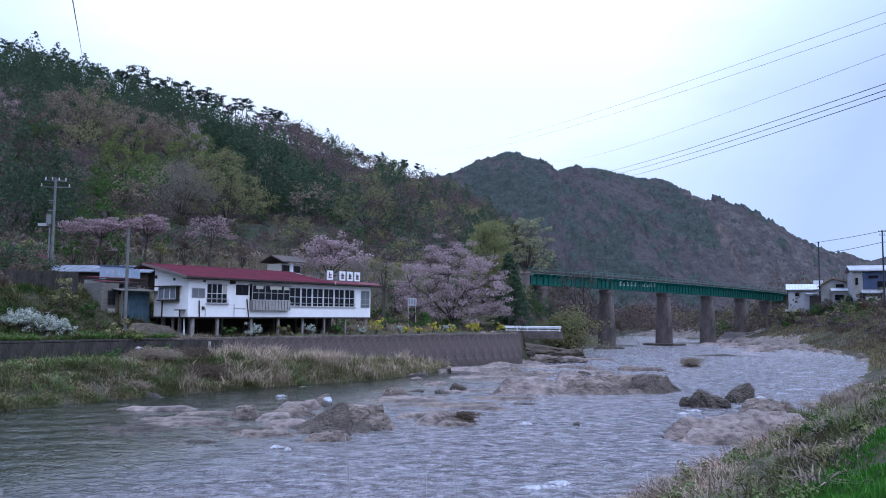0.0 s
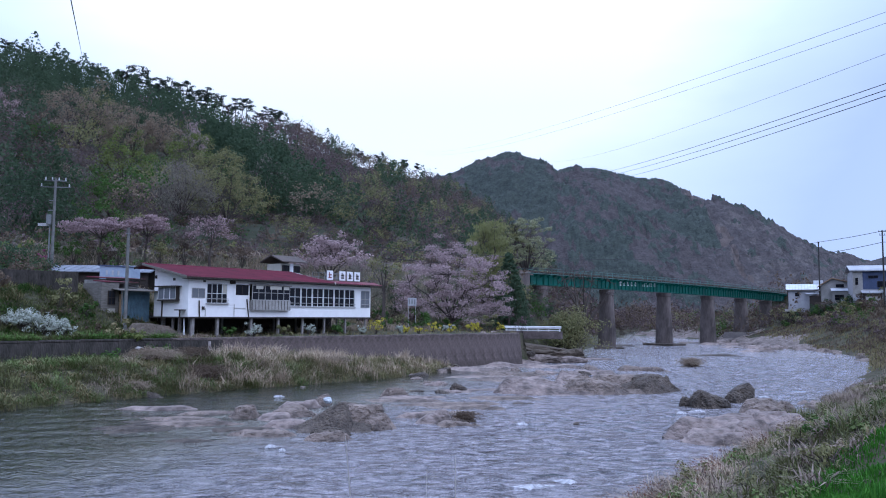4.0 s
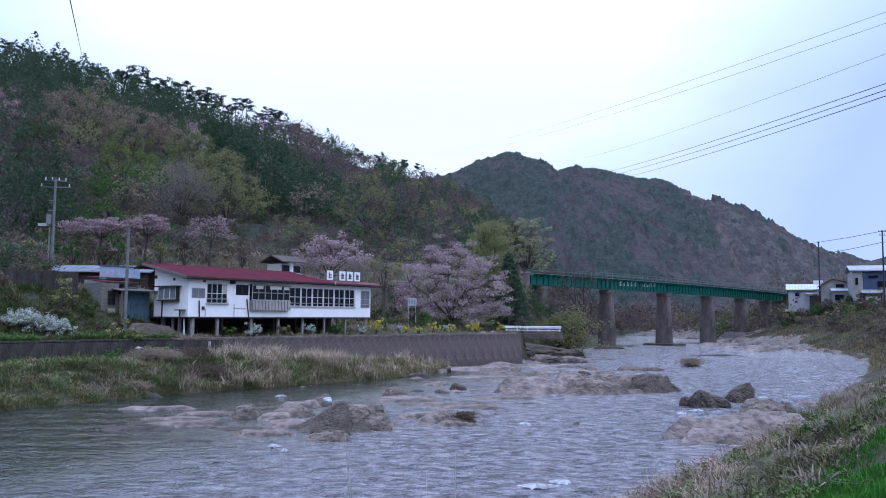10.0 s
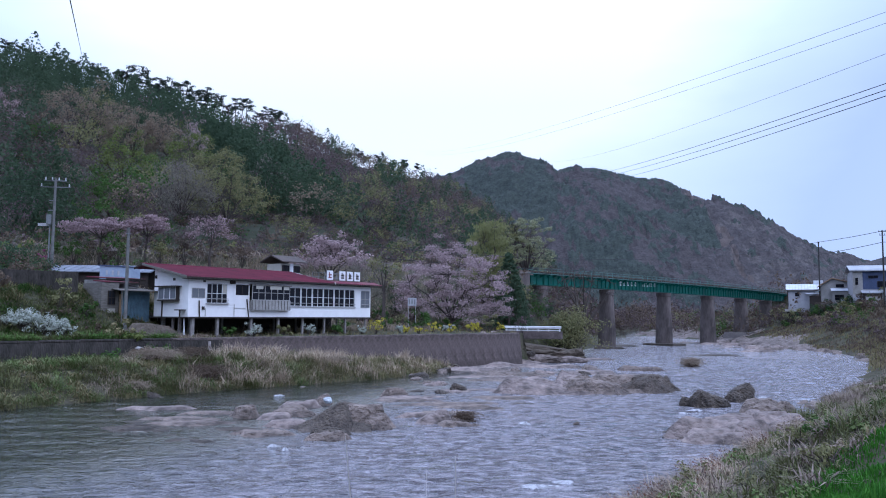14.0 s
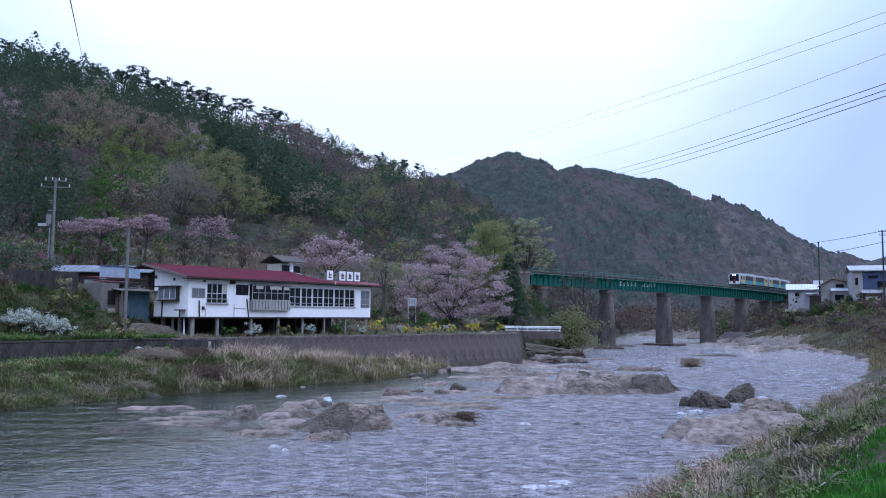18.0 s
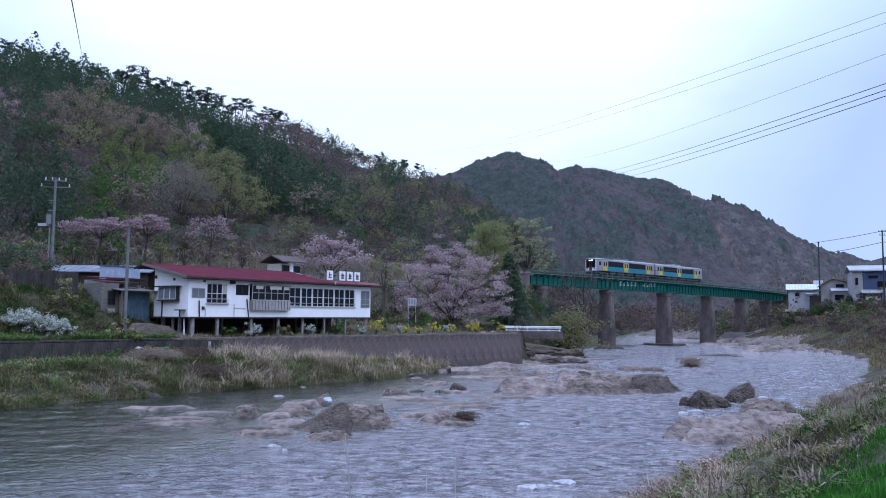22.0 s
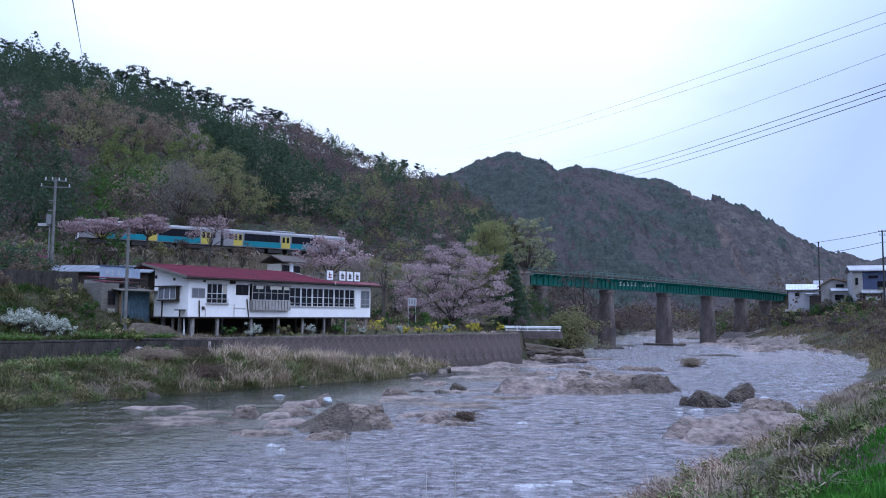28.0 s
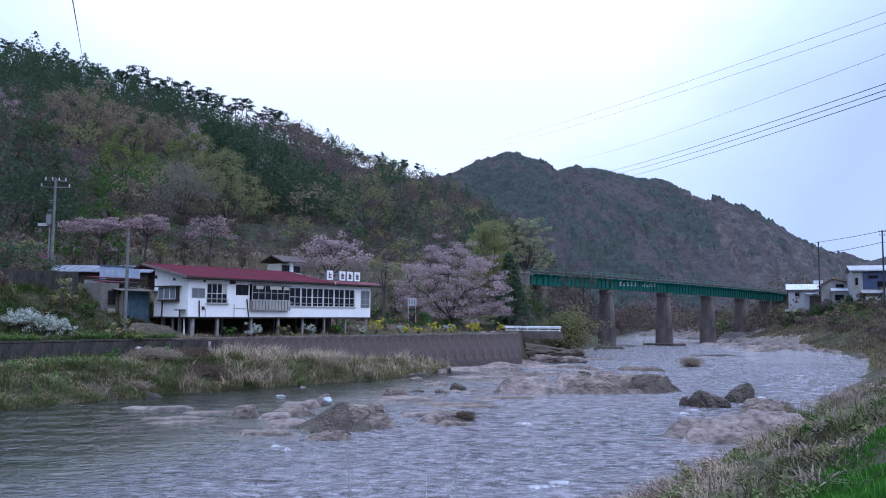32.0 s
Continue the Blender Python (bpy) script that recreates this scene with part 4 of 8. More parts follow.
def sash(parent, x0, z0, x1, z1, y, cols, rows, frame_m, glass_m, name="window", half=0.0, axis="x"):
    """A window in the wall plane y: frame, mullions and panes, set a little proud."""
    def bx(a, c, b, d, e0, e1):
        if axis == "x":
            return box(a, y + e0, c, b, y + e1, d)
        return box(y + e0, a, c, y + e1, b, d)
    w = part(name, bx(x0, z0, x1, z1, 0.03, 0.10), M["dark_wood"], parent)
    t = 0.045
    for a, c, b, d in ((x0, z0, x1, z0 + t), (x0, z1 - t, x1, z1), (x0, z0 + t, x0 + t, z1 - t), (x1 - t, z0 + t, x1, z1 - t)):
        part("window_frame", bx(a, c, b, d, -0.05, 0.03), frame_m, w)
    for i in range(1, cols):
        x = x0 + (x1 - x0) * i / cols
        part("mullion", bx(x - t / 2, z0 + t, x + t / 2, z1 - t, -0.045, 0.03), frame_m, w)
    for j in range(1, rows):
        z = z0 + (z1 - z0) * j / rows
        part("glazing_bar", bx(x0 + t, z - t / 2, x1 - t, z + t / 2, -0.04, 0.03), frame_m, w)
    for i in range(cols):
        for j in range(rows):
            a, b = x0 + (x1 - x0) * i / cols + t, x0 + (x1 - x0) * (i + 1) / cols - t
            c, d = z0 + (z1 - z0) * j / rows + t, z0 + (z1 - z0) * (j + 1) / rows - t
            part("pane", bx(a, c, b, d, -0.01, 0.02), glass_m, w)
    return w


def build_restaurant():
    h = thing("restaurant_building", HOUSE, "white stucco riverside restaurant with long maroon tin roof on concrete stilts", "building")
    Z0 = 5.68
    L, D1, D2 = 24.75, 5.4, 7.2
    # front wall with openings: piers, sill and head pieces
    openings = [(0.35, 7.40, 1.85, 8.36), (2.0, 6.95, 4.4, 8.84), (5.4, 7.80, 6.95, 8.83), (7.1, 6.36, 12.1, 8.85), (12.3, 6.80, 22.15, 8.78), (23.1, 6.72, 24.6, 8.72)]
    x = 0.0
    T = 0.18
    top = 9.42
    for a, z0, b, z1 in openings:
        if a > x:
            part("wall_panel", box(x, 0, Z0, a, T, top), M["stucco"], h)
        part("wall_panel", box(a, 0, Z0, b, T, z0), M["stucco"], h)
        part("wall_panel", box(a, 0, z1, b, T, top), M["stucco"], h)
        x = b
    part("wall_panel", box(x, 0, Z0, L, T, top), M["stucco"], h)
    def rz(y):
        return 9.38 + (y + 0.75) * (10.72 - 9.38) / 7.05
    # gable end with its sloping head, one bay window opening
    part("gable_wall", prism([(T, Z0), (D1, Z0), (D1, rz(D1) - 0.14), (T, rz(T) - 0.14)], 0.0, T), M["stucco"], h)
    part("back_wall", box(1.6, D2 - T, 4.2, L, D2, 9.5), M["stucco"], h)
    part("side_wall", prism([(0.0 + T, Z0), (D2 - T, Z0), (D2 - T, 9.4), (T, 9.4)], L - T, L), M["stucco"], h)
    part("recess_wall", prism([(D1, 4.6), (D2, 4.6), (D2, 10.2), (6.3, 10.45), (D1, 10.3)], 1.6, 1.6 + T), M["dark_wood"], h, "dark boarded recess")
    part("recess_return", box(T, D1 - T, Z0, 1.6, D1, 9.9), M["stucco"], h)
    part("floor_beam", box(-0.02, -0.03, Z0 - 0.14, L + 0.02, D2, Z0 - 0.004), M["dark_wood"], h, "dark timber floor beam")
    part("interior_floor", box(T, T, Z0, L - T, D2 - T, Z0 + 0.08), M["dark_wood"], h)
    part("interior_partition", box(0.4, 3.4, Z0 + 0.08, L - 0.4, 3.5, 9.2), M["grey_wood"], h)
    # roof: corrugated maroon slope, ridge, back slope
    roof = part("roof", prism([(-0.75, 9.38), (6.3, 10.72), (7.6, 10.36), (7.6, 10.28), (6.3, 10.62), (-0.75, 9.28)], -0.8, 18.2), M["red_roof"], h, "long maroon tin roof")
    n = 58
    for i in range(n):
        xx = -0.8 + 19.0 * (i + 0.5) / n
        bm = bmesh.new()
        vs = [bm.verts.new(p) for p in ((xx - 0.045, -0.78, 9.385), (xx + 0.045, -0.78, 9.385), (xx + 0.045, 6.3, 10.725), (xx - 0.045, 6.3, 10.725), (xx, -0.78, 9.475), (xx, 6.3, 10.815))]
        for f in ((0, 4, 5, 3), (4, 1, 2, 5), (0, 1, 4), (3, 5, 2)):
            bm.faces.new([vs[k] for k in f])
        part("roof_rib", bm, M["red_roof"], roof)
    part("ridge_cap", box(-0.85, 6.15, 10.70, 18.25, 6.45, 10.83, 0.03), M["red_roof"], roof)
    for sx in (-0.86, 18.2):
        m_ = M["grey_wood"] if sx < 0 else M["white_paint"]
        part("verge_board", prism([(-0.8, 9.22), (6.3, 10.58), (6.3, 10.80), (-0.8, 9.44)], sx, sx + 0.06), m_, roof)
        part("verge_board", prism([(6.3, 10.58), (7.65, 10.22), (7.65, 10.42), (6.3, 10.80)], sx, sx + 0.06), M["dark_wood"], roof)
    part("fascia", box(-0.8, -0.79, 9.22, 18.2, -0.75, 9.36), M["dark_wood"], roof)
    # low eastern roof strip with a flat terrace behind it
    low = part("low_roof", prism([(-0.75, 9.36), (0.6, 9.72), (0.6, 9.6), (-0.75, 9.26)], 18.26, 25.9), M["red_roof"], h, "narrow maroon eave roof")
    part("fascia", box(18.26, -0.79, 9.22, 25.9, -0.75, 9.34), M["dark_wood"], low)
    for i in range(24):
        xx = 18.3 + 7.6 * (i + 0.5) / 24
        part("roof_rib", box(xx - 0.03, -0.77, 9.37, xx + 0.03, -0.7, 9.42), M["red_roof"], low)
    part("flat_roof", box(18.26, 0.6, 9.5, L + 0.2, D2 + 0.2, 9.64), M["grey_roof"], h, "flat grey terrace roof")
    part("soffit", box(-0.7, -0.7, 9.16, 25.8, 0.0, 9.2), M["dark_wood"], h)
    # windows
    F, G = M["frame_metal"], M["glass_dark"]
    sash(h, 0.37, 7.42, 1.83, 8.34, 0.03, 2, 1, F, M["glass_grey"])
    w2 = sash(h, 2.02, 6.97, 4.38, 8.82, 0.03, 4, 2, M["white_paint"], G)
    part("window_grille", box(1.95, -0.18, 7.35, 4.45, -0.14, 7.42), F, w2)
    part("sill", box(1.9, -0.2, 6.9, 4.5, 0.02, 6.96), F, w2)
    part("curtain", box(3.82, 0.005, 7.92, 4.34, 0.018, 8.76), M["cream"], w2, "pale curtain drawn to one side")
    for zz in (7.08, 7.2):
        part("balcony_rail", box(1.95, -0.19, zz, 4.45, -0.16, zz + 0.03), M["dark_wood"], w2)
    sash(h, 5.42, 7.82, 6.93, 8.81, 0.03, 2, 1, M["dark_wood"], G)
    bay = sash(h, 7.15, 7.36, 12.05, 8.82, -0.32, 6, 2, M["frame_metal"], G, "bay_window")
    part("bay_apron", box(7.1, -0.42, 6.34, 12.1, -0.02, 7.36), M["wall_grey"], bay, "grey boarded panel under the window")
    for i in range(12):
        xx = 7.1 + 5.0 * i / 12
        part("board_strip", box(xx, -0.45, 6.36, xx + 0.03, -0.42, 7.34), M["dark_wood"], bay)
    part("bay_head", box(7.0, -0.45, 8.82, 12.2, 0.0, 8.9), M["grey_wood"], bay)
    for a, b in ((7.6, 8.5), (9.4, 10.9), (11.2, 11.9)):
        part("blind", box(a, -0.385, 8.45, b, -0.375, 8.78), M["cream"], bay, "half-drawn pale blind")
    for i in range(6):
        a = 12.32 + i * 9.82 / 6
        sash(h, a, 6.82, a + 9.82 / 6 - 0.1, 8.76, 0.03, 2, 2, M["white_paint"], G)
        part("window_post", box(a - 0.08, -0.06, 6.8, a + 0.0, 0.1, 8.78), M["white_paint"], h)
    part("window_rail", box(12.25, -0.1, 7.12, 22.2, -0.06, 7.17), F, h)
    part("window_rail", box(12.25, -0.12, 6.74, 22.2, 0.0, 6.8), F, h)
    sash(h, 23.12, 6.74, 24.58, 8.70, 0.03, 2, 2, F, M["glass_grey"])
    part("window_grille", box(23.0, -0.1, 7.1, 24.7, -0.06, 7.16), F, h)
    # vents, pipes and boxes on the walls
    part("wall_vent", box(4.65, -0.14, 8.86, 5.25, 0.0, 9.16), M["dark_wood"], h)
    part("wall_lamp", box(1.6, -0.12, 8.92, 1.8, 0.0, 9.1), M["dark_wood"], h)
    for (xa, za), (xb, zb) in (((1.15, 7.2), (1.22, 5.6)), ((6.7, 7.45), (7.0, 5.6))):
        v, q = tube([(xa, -0.08, za), (xb, -0.08, zb)], 0.06, 6)
        mesh_part("drain_pipe", quads_mesh("drain_pipe", v, q, M["dark_wood"]), h, "dark leaning drain pipe")
    for (xa, xb, zz) in ((5.2, 6.6, 6.5),):
        part("grey_pipe", box(xa, -0.06, zz, xb, -0.02, zz + 0.05), M["frame_metal"], h)
        part("grey_pipe", box(xa, -0.06, 5.7, xa + 0.05, -0.02, 6.9), M["frame_metal"], h)
    part("meter_box", box(1.5, -0.12, 6.35, 1.75, 0.0, 6.65), M["dark_wood"], h)
    part("grey_pipe", box(1.85, -0.08, 5.75, 1.9, -0.03, 6.5), M["frame_metal"], h)
    # gable end: bay window with hood, small vent, pipe
    gw = sash(h, 1.4, 7.3, 4.2, 8.45, -0.36, 3, 1, M["white_paint"], M["glass_grey"], "gable_bay_window", axis="y")
    part("bay_hood", box(-0.62, 1.05, 8.46, 0.0, 4.55, 8.56), M["dark_wood"], gw)
    part("bay_side", box(-0.4, 1.35, 7.2, 0.0, 1.4, 8.46), M["dark_wood"], gw)
    part("bay_sill", box(-0.45, 1.3, 7.14, 0.0, 4.3, 7.28), M["dark_wood"], gw)
    part("wall_vent", box(-0.04, 2.05, 9.05, 0.0, 2.4, 9.3), M["dark_wood"], h)
    part("wall_vent", box(-0.12, 5.0, 9.3, 0.0, 5.3, 9.6), M["dark_wood"], h)
    part("drain_pipe", box(-0.1, 3.95, 5.2, 0.0, 4.05, 7.15), M["dark_wood"], h)
    part("step_box", box(-0.7, 0.3, 6.25, 0.0, 1.1, 6.35), M["dark_wood"], h)
    part("step_post", box(-0.6, 0.4, 5.0, -0.5, 0.5, 6.25), M["dark_wood"], h)
    # stilts
    for xs, w in ((0.75, 0.32), (3.55, 0.28), (7.6, 0.26), (11.15, 0.24), (14.5, 0.24), (17.7, 0.22), (20.95, 0.22), (24.2, 0.16)):
        for yy in (0.35, 4.9):
            st = part("stilt", box(xs - w / 2, yy - w / 2, 3.2, xs + w / 2, yy + w / 2, Z0 - 0.14, 0.02), M["stilt"], h)
            part("stilt_footing", box(xs - w, yy - w, 3.1, xs + w, yy + w, 3.95, 0.04), M["concrete"], st)
    for yy, w in ((1.6, 0.26), (2.6, 0.2)):
        part("stilt", box(0.15, yy - w / 2, 3.4, 0.15 + w, yy + w / 2, Z0 - 0.14, 0.02), M["concrete"], h)
    v, q = tube([(0.4, 1.1, 5.5), (0.3, 0.9, 3.7)], 0.08, 6)
    mesh_part("waste_pipe", quads_mesh("waste_pipe", v, q, M["white_paint"]), h, "white waste pipe")
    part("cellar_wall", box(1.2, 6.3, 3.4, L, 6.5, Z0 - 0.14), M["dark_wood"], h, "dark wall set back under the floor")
    # four sign panels on the eave roof
    for k, xs in enumerate((18.05, 20.0, 21.2, 22.4)):
        sg = part("sign_panel", box(xs, 0.35, 9.78, xs + 0.92, 0.42, 10.82), M["white_paint"], h, "white rooftop sign panel")
        for a, c, b, d in ((0.22, 0.2, 0.7, 0.34), (0.22, 0.5, 0.7, 0.62), (0.3, 0.2, 0.44, 0.85), (0.5, 0.3, 0.62, 0.75))[: 4 if k else 3]:
            part("lettering_bar", box(xs + a, 0.342, 9.78 + c, xs + b, 0.35, 9.78 + d), M["dark_wood"] if k else M["train_red"], sg)
        part("sign_leg", box(xs + 0.4, 0.44, 9.6, xs + 0.46, 0.5, 10.6), M["steel_grey"], sg)
    for z in (9.95, 10.5):
        part("sign_rail", box(17.9, 0.46, z, 23.6, 0.5, z + 0.04), M["steel_grey"], h)
    # terrace railing behind the signs
    for z in (10.2, 10.7):
        part("terrace_rail", box(18.3, 2.9, z, 24.9, 2.94, z + 0.04), M["steel_grey"], h)
    for k in range(8):
        xs = 18.3 + k * 0.94
        part("terrace_post", box(xs, 2.9, 9.64, xs + 0.04, 2.94, 10.74), M["steel_grey"], h)
    # roof room
    rr = part("roof_room", box(18.9, 8.8, 4.0, 21.8, 11.3, 11.9), M["cream"], h, "small raised roof room with a dark roof")
    part("roof_room_roof", prism([(8.0, 12.15), (10.0, 12.95), (12.0, 12.15), (12.0, 12.03), (10.0, 12.8), (8.0, 12.03)], 18.3, 22.4), M["tan_dark"], rr)
    for a, b in ((19.0, 20.0), (20.75, 21.7)):
        sash(h, a, 10.9, b, 11.7, 8.7, 3, 1, M["dark_wood"], M["glass_dark"])
    part("roof_room_post", box(20.2, 8.72, 10.4, 20.7, 8.79, 11.95), M["white_paint"], rr)


build_restaurant()


M["shed_sheet"] = mat("shed_sheet", (0.21, 0.23, 0.27), (0.14, 0.15, 0.18), 1.2, 0.8)
M["pale_board"] = mat("pale_board", (0.30, 0.36, 0.46), (0.22, 0.27, 0.36), 1.0, 0.7)


def build_annex():
    a = thing("lean_to_shed", HOUSE, "weathered blue tin shed with a sagging grey lean-to roof", "shed")
    part("tin_wall", box(-3.1, 6.0, 4.4, -0.1, 6.06, 8.1), M["blue_tin"], a, "rusty blue corrugated tin wall")
    for k in range(20):
        x = -3.1 + 3.0 * (k + 0.5) / 20
        part("tin_rib", prism([(x - 0.05, 6.0), (x + 0.05, 6.0), (x, 5.965)], 4.45, 7.7, "z"), M["blue_tin"], a)
    part("tin_wall", box(-3.1, 6.06, 4.4, -3.04, 9.0, 7.75), M["grey_wood"], a)
    part("door_post", box(-3.25, 5.9, 4.4, -3.1, 6.05, 7.75), M["tan_roof"], a)
    part("lean_to_roof", prism([(4.7, 8.02), (9.0, 8.45), (9.0, 8.53), (4.7, 8.10)], -3.9, -0.02), M["grey_wood"], a, "sagging grey sheet roof")
    part("back_wall", box(-3.04, 8.9, 4.4, 1.5, 9.0, 8.2), M["dark_wood"], a)
    for x in (-3.7,):
        part("roof_post", box(x, 4.85, 4.4, x + 0.09, 4.94, 8.02), M["grey_wood"], a)
    b = thing("annex_house", HOUSE, "low grey annex with stepped maroon roofs and a pale blue board", "house")
    part("annex_wall", box(-4.9, 6.3, 4.5, -3.15, 6.45, 8.75), M["grey_wood"], b)
    part("annex_wall", box(-4.9, 6.45, 4.5, -4.75, 9.5, 8.75), M["grey_wood"], b)
    sash(b, -4.25, 6.75, -3.55, 8.05, 6.24, 2, 2, M["dark_wood"], M["glass_dark"])
    part("annex_door", box(-4.3, 6.24, 4.9, -3.5, 6.3, 6.4), M["cream"], b)
    part("maroon_roof", prism([(6.6, 8.82), (9.6, 9.02), (9.6, 9.12), (6.6, 8.92)], -3.9, -0.9), M["red_roof"], b, "lower maroon tin roof")
    part("roof_edge", box(-3.95, 6.54, 8.72, -0.9, 6.6, 8.9), M["dark_wood"], b)
    part("maroon_roof", prism([(8.8, 9.28), (12.4, 9.5), (12.4, 9.6), (8.8, 9.38)], -3.0, 1.2), M["red_roof"], b, "upper maroon tin roof")
    part("roof_edge", box(-3.05, 8.74, 9.18, 1.2, 8.8, 9.36), M["dark_wood"], b)
    bd = part("board_wall", box(-0.9, 13.6, 9.45, 3.6, 13.72, 10.75), M["pale_board"], b, "pale blue-grey lettered board wall")
    for k, x in enumerate((-0.3, 0.35, 1.0)):
        part("lettering_bar", box(x, 13.58, 9.85, x + 0.22, 13.598, 10.35), M["grey_roof"], bd)
    part("board_cap", box(-1.0, 13.5, 10.75, 3.5, 13.8, 10.85), M["blue_wall"], bd)
    part("annex_core", box(-2.6, 9.7, 4.5, 1.0, 13.5, 9.26), M["wall_grey"], b)
    c = thing("long_shed", pose(-45.2, 88.0, 0, 0, 0, 4), "long low shed with a pale grey sheet roof below the embankment", "shed")
    part("shed_roof", prism([(0, 10.35), (4.4, 11.25), (4.4, 11.35), (0, 10.45)], 0, 13.5), M["shed_sheet"], c, "pale grey sheet roof")
    part("shed_wall", box(0.4, 0.5, 6.0, 13.1, 0.6, 10.4), M["dark_wood"], c)
    part("shed_wall", box(0.4, 4.0, 6.0, 13.1, 4.1, 11.1), M["dark_wood"], c)
    for k in range(16):
        x = 13.5 * k / 15
        part("roof_seam", prism([(-0.02, 10.46), (4.4, 11.36), (4.4, 11.40), (-0.02, 10.50)], x - 0.03, x + 0.03), M["shed_sheet"], c)
    d = thing("block_fence", pose(0, 0, 0), "low mossy concrete block fence on the terrace edge", "fence")
    pts = np.array([(-62, 66), (-50, 69), (-40, 73), (-36.5, 74.5), (-33.0, 76)])
    dd, xs, ys = along(pts, 2.0)
    for k, (x0, y0, x1, y1) in enumerate(zip(xs[:-1], ys[:-1], xs[1:], ys[1:])):
        ang = math.atan2(y1 - y0, x1 - x0)
        zb = float(ground_z(np.array([x0]), np.array([y0]))[0])
        p = part("fence_panel", box(0, -0.07, zb - 0.6, 2.0, 0.07, 10.3 - 0.04 * k, 0.02), M["wall_moss"], d)
        p.matrix_local = Matrix.Translation((x0, y0, 0)) @ Euler((0, 0, ang)).to_matrix().to_4x4()
        p = part("fence_post", box(-0.1, -0.1, zb - 0.6, 0.1, 0.1, 10.4 - 0.04 * k, 0.02), M["wall_moss"], d)
        p.matrix_local = Matrix.Translation((x0, y0, 0)) @ Euler((0, 0, ang)).to_matrix().to_4x4()


build_annex()


# ---------------------------------------------------------------- houses on the far bank
def wall_ring(h, x0, y0, x1, y1, z0, z1, m, t=0.2):
    for a, b, c, d in ((x0, y0, x1, y0 + t), (x0, y1 - t, x1, y1), (x0, y0 + t, x0 + t, y1 - t), (x1 - t, y0 + t, x1, y1 - t)):
        part("house_wall", box(a, b, z0, c, d, z1), m, h)


def build_far_houses():
    w = thing("white_house", pose(90.3, 214.5, 0, 0, 0, -23), "small white house with a pale metal roof beside the bridge", "house")
    wall_ring(w, 0, 0, 6.9, 7, 7.5, 13.2, M["house_white"])
    part("gable", prism([(0.0, 13.2), (7.0, 13.2), (3.5, 14.5)], 0.02, 0.2), M["house_white"], w)
    roof = part("roof", prism([(-0.5, 13.1), (3.5, 14.65), (7.5, 13.1), (7.5, 13.25), (3.5, 14.8), (-0.5, 13.25)], -0.5, 8.0), M["white_roof"], w, "pale metal roof")
    for k in range(12):
        x = -0.4 + 0.74 * k
        part("roof_seam", prism([(-0.5, 13.25), (3.4, 14.76), (3.4, 14.81), (-0.5, 13.3)], x - 0.03, x + 0.03), M["grey_roof"], roof)
    part("fascia", box(-0.5, -0.56, 12.95, 8.0, -0.5, 13.24), M["grey_wood"], w)
    part("side_wall_post", box(-0.12, -0.08, 9.0, 0.08, -0.0, 13.1), M["dark_wood"], w)
    sash(w, 1.7, 11.5, 2.75, 12.45, -0.06, 2, 2, M["dark_wood"], M["glass_dark"])
    sash(w, 5.2, 9.3, 6.6, 11.0, -0.06, 2, 2, M["frame_metal"], M["glass_dark"])
    part("eave_roof", prism([(-1.2, 12.0), (-0.05, 12.4), (-0.05, 12.5), (-1.2, 12.1)], 4.2, 8.0), M["grey_roof"], w)
    part("porch_post", box(7.6, -1.1, 8.6, 7.7, -1.0, 12.0), M["dark_wood"], w)
    part("roof_tank", box(6.2, 3.2, 14.6, 8.5, 3.9, 15.7, 0.1), M["white_roof"], w, "white rooftop water tank")
    b = thing("brown_roofed_house", pose(93.4, 203.5, 0, 0, 0, -23), "grey house with a low brown tiled gable roof", "house")
    wall_ring(b, 0.5, 0, 6.7, 8, 7.0, 13.8, M["wall_grey"])
    part("gable", prism([(0.4, 13.8), (6.9, 13.8), (6.9, 14.55), (2.9, 15.5)], 0.02, 7.9, "y"), M["wall_grey"], b)
    part("roof_slope", prism([(-0.2, 13.65), (2.9, 15.6), (7.1, 14.6), (7.1, 14.8), (2.9, 15.85), (-0.2, 13.85)], -0.6, 8.6, "y"), M["tan_roof"], b, "brown tiled roof")
    part("lower_roof", prism([(-2.6, 12.5), (0.0, 13.2), (0.0, 13.32), (-2.6, 12.62)], 2.6, 7.2), M["white_roof"], b)
    part("porch_wall", box(2.9, -2.3, 7.0, 7.0, -2.2, 12.4), M["wall_grey"], b)
    part("side_lean_to", prism([(-2.4, 11.2), (0.45, 12.9), (0.45, 13.05), (-2.4, 11.35)], -0.4, 5.0, "y"), M["grey_roof"], b)
    part("lean_to_wall", box(-2.2, -0.1, 7.0, 0.4, 0.0, 11.4), M["dark_wood"], b)
    sash(b, 3.8, 13.45, 5.6, 14.25, -0.06, 2, 1, M["dark_wood"], M["glass_dark"])
    sash(b, 3.4, 10.2, 5.4, 11.6, -2.36, 2, 2, M["dark_wood"], M["glass_dark"])
    c = thing("blue_warehouse", pose(94.6, 189.0, 0, 0, 0, -21), "two-storey blue and white metal warehouse with a pale sloping roof", "warehouse")
    wall_ring(c, 0, 0, 22, 12, 6.8, 16.75, M["house_white"])
    part("blue_cladding", box(2.05, -0.1, 12.6, 22.0, -0.004, 16.7), M["blue_wall"], c, "blue ribbed metal cladding")
    part("white_panel", box(0.0, -0.08, 11.4, 2.03, -0.004, 16.7), M["wall_grey"], c, "pale grey upright panel")
    part("roof", prism([(-0.7, 16.7), (6.0, 18.1), (12.7, 16.7), (12.7, 16.95), (6.0, 18.4), (-0.7, 17.0)], -0.7, 22.7), M["grey_roof"], c)
